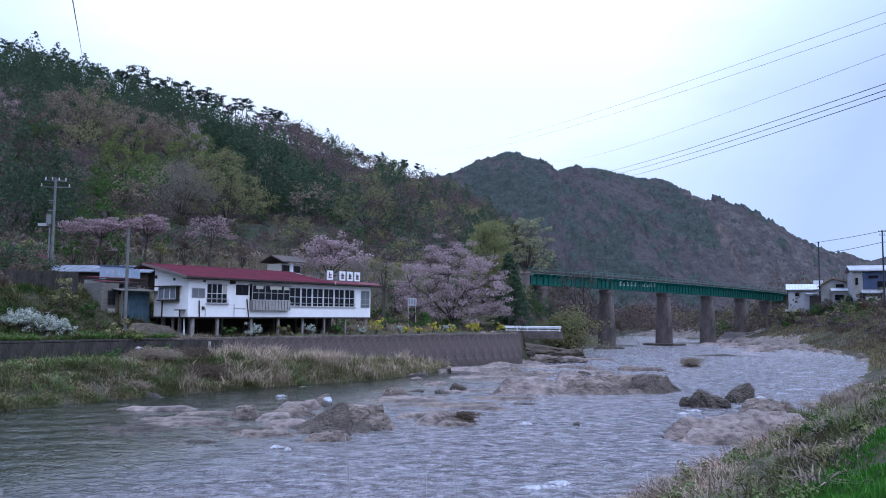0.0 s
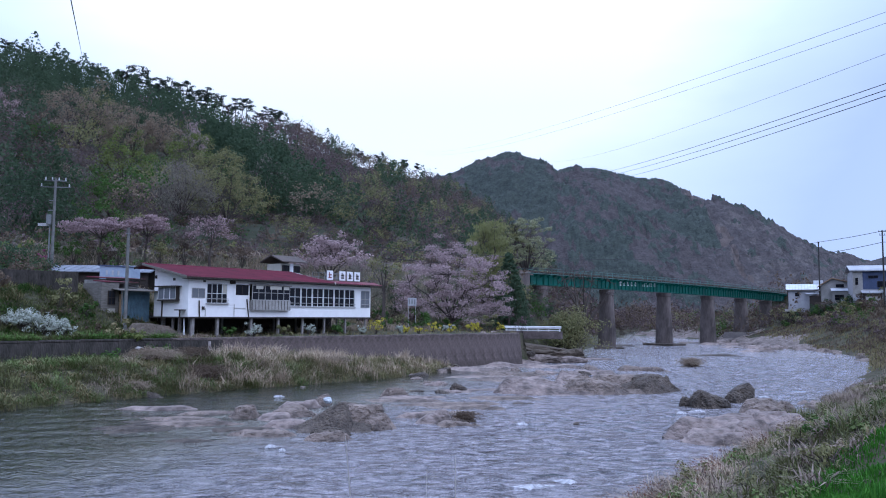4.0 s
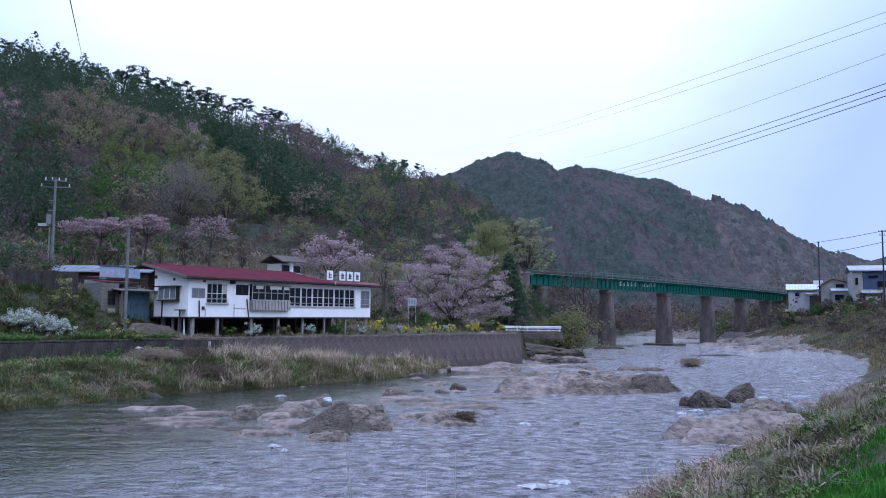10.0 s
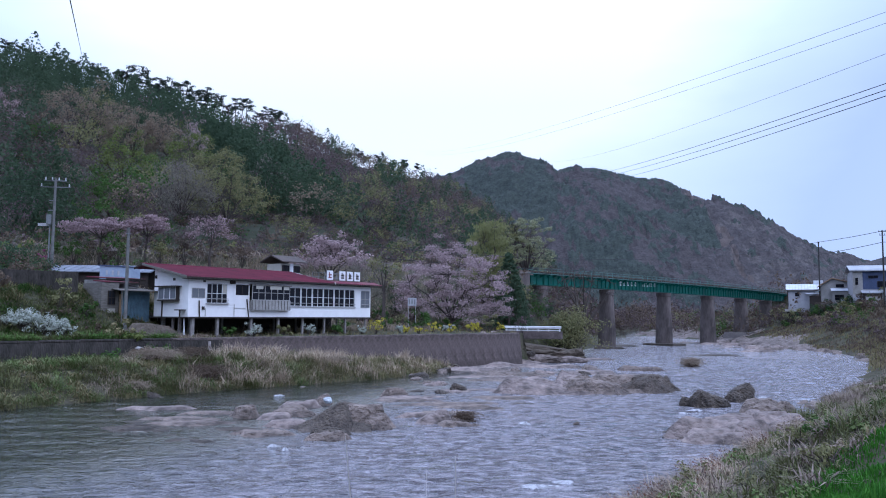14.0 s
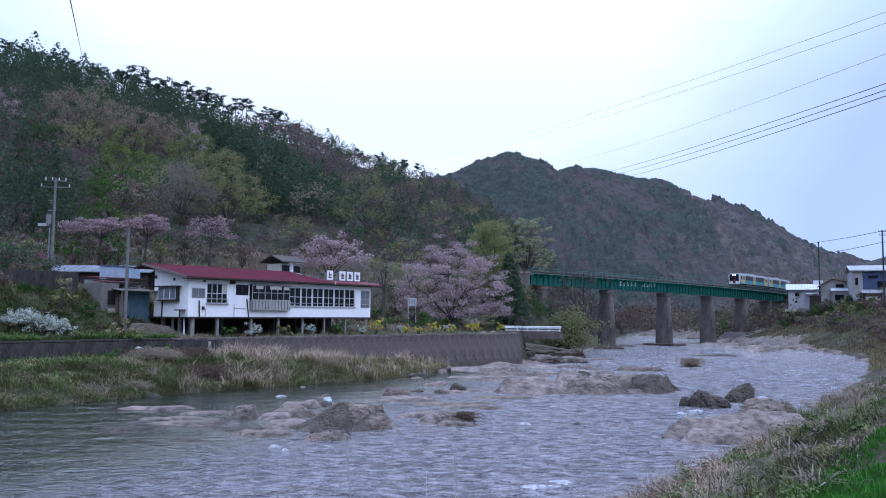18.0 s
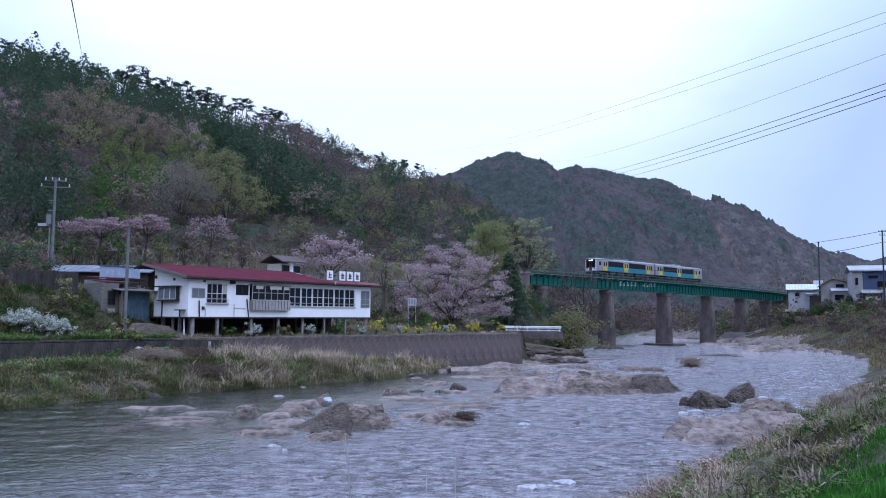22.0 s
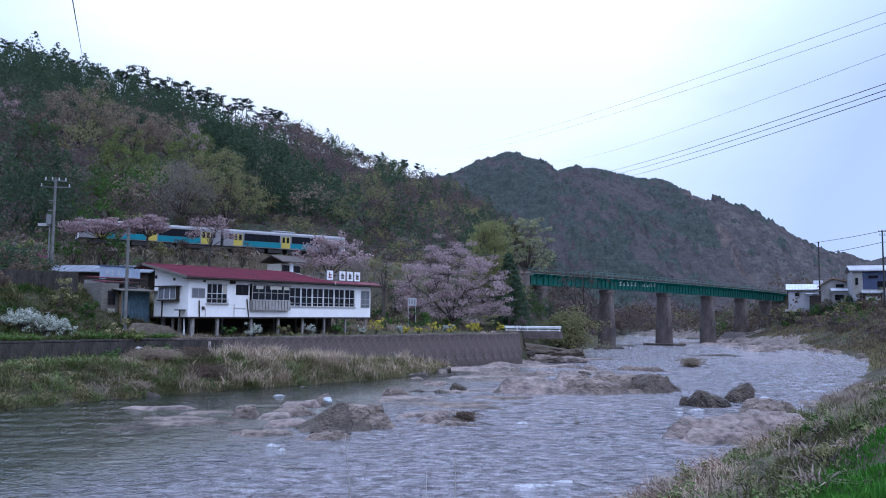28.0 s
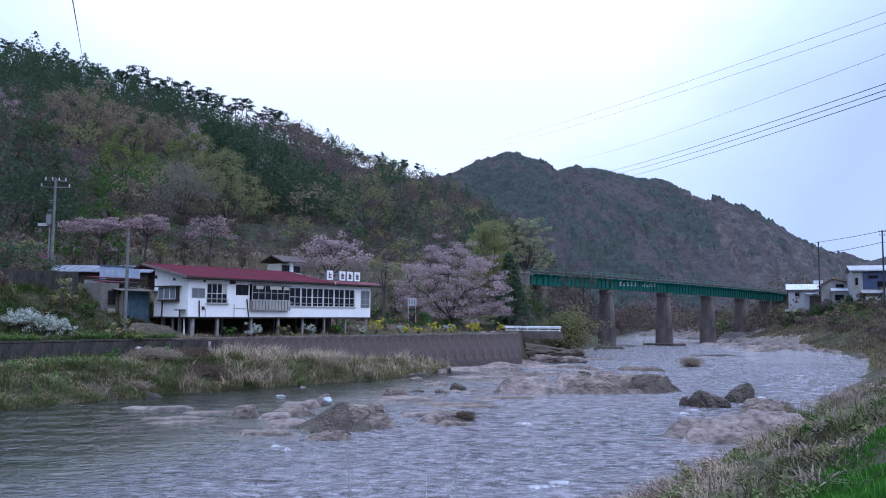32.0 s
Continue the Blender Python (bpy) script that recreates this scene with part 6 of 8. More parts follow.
def plant_far():
    r = np.random.default_rng(12)
    spike = [conifer_shape(r, 7.5, 3.4, 44, 0.85, 0.05, 1.3) for _ in range(4)]
    crest = []
    for k in range(420):
        u = r.uniform(0.1, 0.92)
        p = on_hill(FAR_G, u, 0.795)
        crest.append((*(p - np.array([0, 0, 0.5])), r.uniform(0.25, 0.6)))
    grove("far_crest_wood", crest, spike, M["far_crest"], r, "small dark conifers along the far crest, haze in their colour", "woods")
    # the woods at the far river bend, behind the bridge
    side = {"twig_brown": [], "twig_purple": [], "twig_dark": [], "leaf_olive": []}
    for _ in range(420):
        x, y = r.uniform(8, 110), r.uniform(150, 340)
        d = float(-side_distance(np.array([x]), np.array([y]), LEFT_SHORE)[0])
        if 2.5 < d < 34 and math.hypot(x - 18.6, y - 157.6) > 6:
            z = float(ground_z(np.array([x]), np.array([y]))[0])
            side[str(r.choice(["twig_brown", "twig_purple", "twig_dark"]))].append((x, y, z - 0.3, r.uniform(0.4, 0.8)))
    for _ in range(420):
        y = r.uniform(215, 480)
        x = float(np.interp(y, LEFT_SHORE[:, 1], LEFT_SHORE[:, 0])) - r.uniform(3, 36)
        z = float(ground_z(np.array([x]), np.array([y]))[0])
        side[str(r.choice(["twig_brown", "twig_purple", "twig_dark"], p=[0.3, 0.4, 0.3]))].append((x, y, z - 0.3, r.uniform(0.9, 1.8)))
    for k in range(640):
        y = r.uniform(236, 440) if k < 560 else r.uniform(204, 240)
        shore, way = (RIGHT_SHORE, 1) if k % 2 or k >= 560 else (LEFT_SHORE, -1)
        x = float(np.interp(y, shore[:, 1], shore[:, 0])) + way * (1.5 + 42 * r.uniform() ** 1.6)
        z = float(ground_z(np.array([x]), np.array([y]))[0])
        if z > 0.2:
            side[str(r.choice(["twig_brown", "twig_purple", "twig_dark", "leaf_olive"], p=[0.36, 0.3, 0.24, 0.1]))].append((x, y, z - 0.4, r.uniform(0.5, 1.3)))
    for _ in range(110):
        y = r.uniform(335, 440)
        x = float(np.interp(y, LEFT_SHORE[:, 1], LEFT_SHORE[:, 0])) + r.uniform(-5.0, 1.0)
        side[str(r.choice(["twig_brown", "twig_purple", "twig_dark"]))].append((x, y, -1.2, r.uniform(0.8, 1.4)))
    for _ in range(260):
        # the flat beyond the river's bend
        x, y = r.uniform(60, 190), r.uniform(385, 500)
        z = float(ground_z(np.array([x]), np.array([y]))[0])
        if z > 0.1:
            side[str(r.choice(["twig_brown", "twig_purple", "twig_dark", "leaf_olive"], p=[0.34, 0.4, 0.2, 0.06]))].append((x, y, z - 0.5, r.uniform(1.1, 2.2)))
    for k in range(190):
        left = k < 80
        y = r.uniform(222, 345)
        shore = LEFT_SHORE if left else RIGHT_SHORE
        x = float(np.interp(y, shore[:, 1], shore[:, 0])) + (-r.uniform(0.5, 12) if left else r.uniform(0.3, 16))
        z = float(ground_z(np.array([x]), np.array([y]))[0])
        side[str(r.choice(["twig_brown", "twig_purple", "twig_dark"], p=[0.25, 0.25, 0.5]))].append((x, y, max(z, 0.0) - 0.5, r.uniform(1.0, 2.0) if left else r.uniform(0.25, 0.7)))
    uphill = {"twig_brown": [], "twig_purple": [], "twig_dark": [], "leaf_olive": []}
    for _ in range(330):
        tx, ty, tz, th = on_track(r.uniform(84, 225))
        off = -r.uniform(4.0, 16.0)
        uphill[str(r.choice(list(uphill), p=[0.4, 0.36, 0.16, 0.08]))].append((tx + math.cos(th + math.pi / 2) * off, ty + math.sin(th + math.pi / 2) * off, tz - 1.6 + 0.06 * abs(off), r.uniform(0.45, 0.9)))
    thin = [soft_clumps(r, r.normal(0, 1, (11, 3)) * (1.8, 1.8, 1.3) + (0, 0, 3.2), 5, 0.8, 0.94, 0.8, 0.55) for _ in range(4)]
    for key, pl in side.items():
        grove("hill_foot_brush", uphill[key], thin, M[key], r, "tangled brush between the line and the slope", "brush")
        grove("riverside_brush", pl, thin, M[key], r, "tangled brush on the far river bank", "brush")


plant_far()


def plant_tree(name, x, y, h, w, leaf_m, label, category="tree", tips=60, per=26, size=0.4, spread=0.6, bole=0.3, seed=1, slim=0.7, flat=0.15, up=None, z=None, group="", squash=0.7, base_r=None, lift=0.0, low=-0.2):
    r = np.random.default_rng(seed)
    z = float(ground_z(np.array([x]), np.array([y]))[0]) if z is None else z
    t = thing(name, pose(x, y, z), label, category, group)
    (wv, wq), ends = skeleton(r, h, w, tips, bole, base_r, 7, lift, low)
    mesh_part("trunk", quads_mesh("trunk", wv, wq, M["bark"], True), t)
    if up is None:
        v, q = soft_clumps(r, ends, per, spread, size, squash, slim)
    else:
        v, q = clumps(r, ends, per, spread, size, flat, slim, squash, up)
    mesh_part("crown", quads_mesh("crown", v, q, leaf_m), t)
    return t


def hill_tree(name, u, v, h, w, leaf_m, label, seed, **k):
    k = {"bole": 0.16, "low": -0.55, **k}
    p = on_hill(HILL_G, u, v)
    return plant_tree(name, float(p[0]), float(p[1]), h, w, leaf_m, label, seed=seed, z=float(p[2]) - 0.5, **k)


TW = dict(slim=0.15, flat=0.0, up=(0, 0, 0.8))
plant_tree("cherry_tree", 1.2, 117, 13.8, 16.5, M["blossom"], "large spreading cherry tree in pale pink blossom", tips=260, per=90, size=0.27, spread=0.75, low=-0.6, bole=0.2, seed=21, group="cherry trees", base_r=0.3, squash=0.4)
plant_tree("cherry_tree", -15.9, 118, 8.4, 10.6, M["blossom"], "cherry tree in pale pink blossom behind the restaurant", tips=100, per=50, size=0.4, spread=0.6, bole=0.25, seed=22, group="cherry trees", z=9.0)
plant_tree("cherry_tree", -45.2, 107.5, 6.8, 9.2, M["blossom_dull"], "flat-topped cherry tree in faded blossom below the line", tips=110, per=56, size=0.3, spread=0.6, bole=0.62, seed=23, group="cherry trees", z=11.5, squash=0.3, low=-0.1)
plant_tree("cherry_tree", -39.2, 107.5, 7.4, 6.6, M["blossom_dull"], "cherry tree in faded blossom below the line", tips=80, per=56, size=0.3, spread=0.6, bole=0.62, seed=24, group="cherry trees", z=11.4, squash=0.3, low=-0.1)
plant_tree("cherry_tree", -31.2, 109.5, 7.4, 7.0, M["blossom_dull"], "thin cherry tree in faded blossom above the roof", tips=60, per=22, size=0.3, spread=0.55, bole=0.4, seed=25, group="cherry trees", z=11.9, squash=0.4)
plant_tree("cherry_tree", -11.5, 112, 8.5, 9.0, M["twig_grey"], "grey budding tree beside the restaurant", tips=70, per=30, size=0.8, spread=0.7, bole=0.2, seed=26, group="", z=5.0, **TW)
plant_tree("bare_tree", -7.6, 104, 10.5, 4.5, M["leaf_olive"], "slender budding tree with a pale trunk beside the restaurant", tips=34, per=14, size=0.35, spread=0.5, bole=0.45, seed=27, z=4.0)
plant_tree("willow_tree", 7.6, 134, 17.5, 8.0, M["leaf_plume"], "feathery yellow-green willow behind the cherry tree", tips=170, per=60, size=0.6, spread=0.6, bole=0.15, seed=28, slim=0.3, flat=0.0, up=(0.25, 0, 0.9), z=5.0, low=-0.6)
plant_tree("pale_leaved_tree", 16.9, 164, 20.4, 10.5, M["leaf_pale"], "pale green tree in young leaf at the bridge end", tips=110, per=70, size=0.36, spread=0.62, bole=0.42, seed=29, z=5.5, squash=0.55, low=-0.7)
plant_tree("pale_leaved_tree", 13.4, 166, 20.5, 9.0, M["leaf_olive"], "tall olive-green tree at the bridge end", tips=60, per=30, size=0.5, spread=0.6, bole=0.4, seed=30, z=5.5, squash=0.5)


def conifer_thing(x, y, z, h, w, n, size, label, seed, m="conifer"):
    r = np.random.default_rng(seed)
    t = thing("cedar_tree", pose(x, y, z), label, "conifer")
    v, q = tube([(0, 0, -0.3), (0, 0, h * 0.95)], [h * 0.02, 0.03], 6)
    mesh_part("trunk", quads_mesh("trunk", v, q, M["bark"], True), t)
    v, q = conifer_shape(r, h, w, n, size, 0.03, 1.0, 130)
    mesh_part("crown", quads_mesh("crown", v, q, M[m]), t)


conifer_thing(10.2, 126, 3.6, 12.0, 9.0, 5600, 0.45, "dark drooping cedar at the end of the bridge", 31)
conifer_thing(11.6, 129, 4.0, 8.5, 6.0, 3000, 0.45, "dark green cedar beside the bridge", 32)

plant_tree("bare_tree", 22.6, 133, 13.5, 11.5, M["twig_dark"], "leafless tree with dark forked limbs beside the pier", tips=90, per=7, size=0.5, spread=0.5, bole=0.14, seed=33, z=1.8, base_r=0.42, low=-0.1, **TW)
plant_tree("bare_tree", 83, 232, 9.5, 8.0, M["twig_grey"], "leafless tree behind the far piers", tips=50, per=5, size=0.8, spread=0.5, bole=0.15, seed=34, z=3.0, base_r=0.25, **TW)

hill_tree("budding_tree", 0.285, 0.295, 16, 19, M["leaf_rust"], "broad rust-brown budding tree on the slope", 41, tips=130, per=60, size=0.42, spread=0.9)
hill_tree("budding_tree", 0.335, 0.29, 14, 17, M["leaf_rust"], "broad rust-brown budding tree on the slope", 42, tips=110, per=60, size=0.42, spread=0.9)
hill_tree("budding_tree", 0.305, 0.335, 15, 12, M["leaf_olive"], "olive-topped budding tree on the slope", 141, tips=70, per=50, size=0.42, spread=0.9)
hill_tree("budding_tree", 0.366, 0.275, 11, 12, M["leaf_rust"], "rust-brown budding tree at the edge of the conifers", 142, tips=80, per=50, size=0.42, spread=0.8)
hill_tree("cherry_tree", 0.212, 0.255, 14, 14, M["blossom_dull"], "wild cherry in dull pink blossom on the slope", 43, tips=90, per=50, size=0.4, spread=0.8, group="cherry trees")
hill_tree("cherry_tree", 0.388, 0.26, 10, 7, M["blossom"], "wild cherry in pink blossom among the conifers", 44, tips=40, per=40, size=0.4, spread=0.7, group="cherry trees")
hill_tree("young_green_tree", 0.312, 0.165, 14, 12, M["leaf_young"], "fresh yellow-green tree on the slope", 45, tips=80, per=60, size=0.38, spread=0.8)
hill_tree("young_green_tree", 0.378, 0.225, 12, 11, M["leaf_young"], "yellow-green tree in young leaf on the slope", 46, tips=80, per=50, size=0.38, spread=0.8)
hill_tree("young_green_tree", 0.392, 0.165, 15, 16, M["leaf_olive"], "broad olive-green tree in young leaf", 47, tips=130, per=60, size=0.38, spread=0.85)
hill_tree("bare_tree", 0.347, 0.09, 12, 11, M["twig_grey"], "broad grey leafless tree above the line", 48, tips=150, per=40, size=0.55, spread=0.8, slim=0.3, flat=0.0, up=(0, 0, 0.6))
hill_tree("young_green_tree", 0.384, 0.10, 13, 14, M["leaf_olive"], "broad olive tree just in leaf above the line", 49, tips=120, per=50, size=0.36, spread=0.8)
hill_tree("young_green_tree", 0.292, 0.085, 9, 9, M["leaf_green"], "bright green young tree above the line", 50, tips=60, per=50, size=0.36, spread=0.8)
hill_tree("bare_tree", 0.44, 0.175, 16, 10, M["twig_grey"], "pale-limbed leafless tree against dark conifers", 51, tips=60, per=6, size=1.0, spread=0.5, bole=0.15, **TW)
hill_tree("young_green_tree", 0.52, 0.12, 14, 14, M["leaf_olive"], "olive-green budding tree above the line", 52, tips=90, per=40, size=0.4, spread=0.9)

# old pines along the ridge, with open sky between stem and crown
_r = np.random.default_rng(77)
for k in range(64):
    if k < 26:
        u = 0.365 + 0.165 * (k + _r.uniform(0.0, 0.8)) / 26
        tall = 14.5
    elif k < 52:
        u = 0.53 + 0.33 * (k - 26 + _r.uniform(0.0, 0.8)) / 26
        tall = 12.0 if u < 0.66 else 8.5
    else:
        u = 0.12 + 0.24 * (k - 52 + _r.uniform(0.0, 0.8)) / 12
        tall = 10.0
    p = on_hill(HILL_G, u, _r.uniform(0.785, 0.805))
    t = thing("pine_tree", pose(float(p[0]), float(p[1]), float(p[2]) - 0.5), "dark old pine with a flat layered crown on the ridge", "pine tree", "ridge pines")
    w_, c_ = pine_shape(_r, tall * _r.uniform(0.7, 1.15), tall * _r.uniform(0.6, 0.9), 560, 0.62)
    mesh_part("trunk", quads_mesh("trunk", *w_, M["bark"]), t)
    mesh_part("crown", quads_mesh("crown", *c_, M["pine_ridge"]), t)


MASS = {}


def shrub(name, x, y, h, w, m, label, n=500, size=0.22, seed=1, z=None, group="", category="shrub", joined=False):
    """A bush of twigs and leaves; joined: one of a mass that is linked later as one object of a kind."""
    r = np.random.default_rng(seed)
    z = float(ground_z(np.array([x]), np.array([y]))[0]) if z is None else z
    t = None if joined else thing(name, pose(x, y, z), label, category, group)
    n, size = int(n * 0.5), size * 1.18
    k = max(8, n // 26)
    ends = r.normal(0, 1, (k, 3)) * (w * 0.24, w * 0.24, h * 0.2) + (0, 0, h * 0.58)
    ends[:, 2] = np.clip(ends[:, 2], h * 0.12, h)
    if joined:
        v, q = soft_clumps(r, ends, max(3, n // k), w * 0.11, size, 0.8)
        MASS.setdefault((label, m), []).append((v + (x, y, z), q))
        return None
    v, q = merge([tube([(0, 0, -0.2), e * (0.5, 0.5, 0.55), e], [0.03, 0.02, 0.008], 3) for e in ends])
    mesh_part("branch_frame", quads_mesh("branch_frame", v, q, M["bark"]), t)
    v, q = soft_clumps(r, ends, max(3, n // k), w * 0.11, size, 0.8)
    mesh_part("foliage", quads_mesh("foliage", v, q, M[m]), t)
    return t


def plant_shrubs():
    lab_y = "yellow forsythia bush in flower on the terrace"
    for k, (x, y, w) in enumerate(((-7.6, 94, 2.3), (-2.8, 97, 1.0), (-1.2, 101, 1.7), (1.0, 102, 1.3), (3.4, 104, 1.5), (4.6, 107, 1.5), (7.6, 108, 1.6), (-4.4, 96.5, 1.2))):
        shrub("forsythia_bush", x, y, w * 0.78, w * 0.95, "blossom_yellow", lab_y, 620, 0.16, 100 + k, group="forsythia bushes")
    for k, (x, y, w, h) in enumerate(((-35.2, 67.0, 1.6, 1.5), (-34.3, 67.2, 1.8, 1.8), (-33.4, 67.2, 1.8, 1.9), (-32.5, 67.3, 1.8, 1.9), (-31.6, 67.4, 1.8, 1.9), (-30.9, 67.6, 1.5, 1.7))):
        shrub("white_flowering_shrub", x, y, h, w, "blossom_white", "white flowering spirea shrub on the grassy terrace", 1900, 0.15, 120 + k, group="white shrubs")
    for k, (x, y, w, h) in enumerate(((-18.4, 80.2, 1.8, 1.3), (-14.0, 86.0, 1.3, 1.0), (-5.0, 96, 1.0, 1.0), (0.6, 103.6, 1.4, 0.9), (-9.0, 92.6, 1.0, 0.9))):
        shrub("white_flowering_shrub", x, y, h, w, "blossom_white", "white flowering shrub under the restaurant", 900, 0.15, 130 + k, group="white shrubs")
    for k, (x, y, w, h, z, m, lab) in enumerate(((-25.6, 68.9, 2.4, 1.7, 1.7, "twig_brown", "brown dead branches hanging over the wall"), (-24.0, 70.3, 2.6, 1.5, 1.9, "leaf_green", "green bramble hanging over the wall"), (-22.6, 70.6, 2.4, 1.6, 1.4, "twig_brown", "brown dead branches heaped below the wall"), (-27.2, 67.0, 2.2, 1.6, 1.8, "leaf_green", "green bramble hanging over the wall"), (-20.8, 70.8, 2.4, 1.3, 1.0, "twig_brown", "brown dead branches heaped below the wall"), (-26.3, 70.8, 2.0, 1.1, 3.5, "leaf_young", "yellow-green bramble on top of the wall"), (-31.0, 60.5, 2.4, 1.6, 1.0, "leaf_olive", "olive bramble below the wall"), (-33.5, 57.0, 2.6, 1.8, 0.9, "twig_grey", "grey leafless bramble below the wall"))):
        shrub("bramble", x, y, h, w, m, lab, 620, 0.2, 150 + k, z=z, group="brambles")
    shrub("riverbank_bush", 19.2, 124.0, 7.4, 6.4, "leaf_olive", "dense rounded olive-tan bush on the bank by the pier", 16000, 0.27, 170, z=-0.2, category="bush")
    shrub("riverbank_bush", 16.9, 123.5, 5.6, 5.2, "grass_dark", "dense olive bush on the bank by the guard rail", 6500, 0.26, 171, z=0.2, category="bush")
    shrub("azalea_bush", -51.0, 105.0, 2.0, 1.8, "blossom_deep", "magenta azalea bush beside the utility pole", 420, 0.22, 140)
    r = np.random.default_rng(9)
    # bushes: under the house, round the terrace, by the guard rail, along the far bank
    spec = [(-20.2, 79.0, 1.6, 1.2, "leaf_green"), (-16.2, 84.4, 1.5, 1.0, "leaf_olive"), (-11.6, 89.3, 1.6, 1.0, "leaf_green"), (-27.8, 70.6, 2.2, 1.5, "grass_olive"),
            (-33.8, 72.5, 2.6, 2.4, "leaf_olive"), (-38.5, 70.5, 2.6, 1.6, "twig_brown"), (-41.5, 79.0, 3.4, 2.4, "twig_brown"), (-50.0, 84, 6.0, 5.0, "twig_brown"), (-50.5, 92, 6.5, 6.5, "leaf_young"), (-54, 88, 7.0, 6.0, "twig_purple"), (-38.5, 80.5, 3.0, 2.0, "leaf_green"), (-31.8, 73.4, 1.6, 1.4, "leaf_green"),
            (17.2, 133.0, 4.0, 3.6, "leaf_green"), (17.0, 126.5, 3.2, 2.2, "leaf_olive"), (9.0, 143, 5.0, 4.0, "leaf_green"), (12.5, 144, 5.0, 4.0, "twig_brown"), (15.5, 142, 4.5, 3.6, "leaf_green"), (18.0, 141, 4.0, 3.0, "twig_brown"), (13.5, 138, 4.0, 3.2, "leaf_olive"), (20.0, 146, 4.5, 3.4, "twig_brown"), (23.0, 150, 4.0, 3.0, "leaf_olive"),
            (-2.5, 108, 3.4, 2.6, "leaf_green"), (3.0, 112, 3.4, 2.4, "leaf_green"), (8.5, 118, 3.2, 2.6, "leaf_green"), (-7.0, 101, 2.4, 1.8, "leaf_green"), (5.6, 110, 2.0, 1.6, "conifer"), (-38.5, 101, 4.2, 5.0, "leaf_green"), (-41.0, 100, 3.4, 3.4, "leaf_green"),
            (76, 228, 9.0, 6.5, "leaf_green"), (85, 236, 7.0, 5.5, "leaf_olive"), (92, 238, 6.0, 6.0, "leaf_green"), (84, 300, 8.0, 4.5, "leaf_olive"), (92, 300, 9.0, 5.0, "leaf_green"), (100, 296, 8.0, 5.0, "leaf_green"), (43, 262, 9.0, 8.0, "conifer"), (46, 272, 8.0, 7.0, "twig_dark"), (52, 300, 9.0, 8.0, "twig_dark"), (91, 222, 5.0, 4.0, "leaf_rust")]
    for k, (x, y, w, h, m) in enumerate(spec):
        shrub("bush", x, y, h, w, m, {"twig_brown": "brown leafless bush", "twig_purple": "purplish leafless bush", "leaf_rust": "rust-brown budding bush", "conifer": "dark evergreen bush", "twig_dark": "dark leafless bush"}.get(m, "green leafy bush") + " on the river bank", int(220 + 110 * w), 0.22 + 0.025 * w, 200 + k, group="bushes")
    # undergrowth round the cherry tree, on the terrace slope, and before the far houses
    for k in range(40):
        x, y = r.uniform(-12, 11), r.uniform(105, 132)
        shrub("bush", x, y, r.uniform(1.2, 2.8), r.uniform(1.8, 3.4), str(r.choice(["leaf_green", "conifer", "twig_brown", "leaf_olive", "twig_grey", "twig_purple"])), "mixed undergrowth bush beneath the cherry tree", 330, 0.3, 800 + k, group="undergrowth")
    for k in range(26):
        x = r.uniform(-50, -29)
        y = float(np.interp(x, WALL_LINE[:, 0], WALL_LINE[:, 1])) + r.uniform(1.0, 9.0)
        shrub("bush", x, y, r.uniform(0.6, 1.5), r.uniform(1.2, 2.6), str(r.choice(["leaf_green", "grass_dark", "grass_olive", "twig_brown", "leaf_olive"])), "low bush on the overgrown terrace slope", 300, 0.2, 850 + k, group="terrace bushes")
    for k in range(24):
        x, y = r.uniform(82, 108), r.uniform(176, 206)
        shrub("bush", x, y, r.uniform(1.2, 2.6), r.uniform(2.5, 4.5), str(r.choice(["leaf_green", "twig_brown", "grass_olive", "twig_purple", "leaf_rust"])), "scrubby bush before the far houses", 380, 0.4, 890 + k, group="slope bushes")
    for k in range(44):
        x, y = r.uniform(-95, -52), r.uniform(104, 132)
        z = 13.0
        if 0.55 * (x + 62) + 116 > y:
            continue
        shrub("bush", x, y, r.uniform(3.0, 6.0), r.uniform(4.0, 6.5), str(r.choice(["conifer", "conifer", "conifer", "twig_brown", "leaf_green"])), "dark tangled bushes at the foot of the slope", 760, 0.3, 1000 + k, z=z, joined=True)
    for k in range(22):
        x, y = 85.5 + 0.85 * k + r.uniform(-0.6, 0.6), 200 - 0.9 * k + r.uniform(-3, 3)
        shrub("bush", x, y, r.uniform(3.0, 4.8), r.uniform(3.0, 5.0), str(r.choice(["leaf_olive", "twig_brown", "twig_dark", "leaf_green", "conifer"])), "tall scrubby bush below the far houses", 760, 0.36, 1100 + k, group="slope bushes")
    for k in range(30):
        y = r.uniform(82, 92)
        x = -y * r.uniform(0.49, 0.57)
        shrub("bush", x, y, r.uniform(2.5, 6.0), r.uniform(3.5, 6.0), str(r.choice(["conifer", "conifer", "conifer", "twig_brown", "leaf_green"])), "dark tangled bushes behind the utility pole", 1000, 0.26, 930 + k, joined=True)
    # bushes on the embankment and the far right slope
    for k in range(64):
        x = r.uniform(-60, 4)
        y = 0.55 * (x + 23) + 104 + r.uniform(-6, 8)
        shrub("bush", x, y, r.uniform(1.0, 2.8), r.uniform(1.5, 3.4), str(r.choice(["twig_brown", "twig_dark", "leaf_olive", "twig_grey", "leaf_green", "blossom_dull"], p=[0.27, 0.25, 0.13, 0.1, 0.2, 0.05])), "low bush on the railway embankment", 300, 0.34, 300 + k, group="embankment bushes")
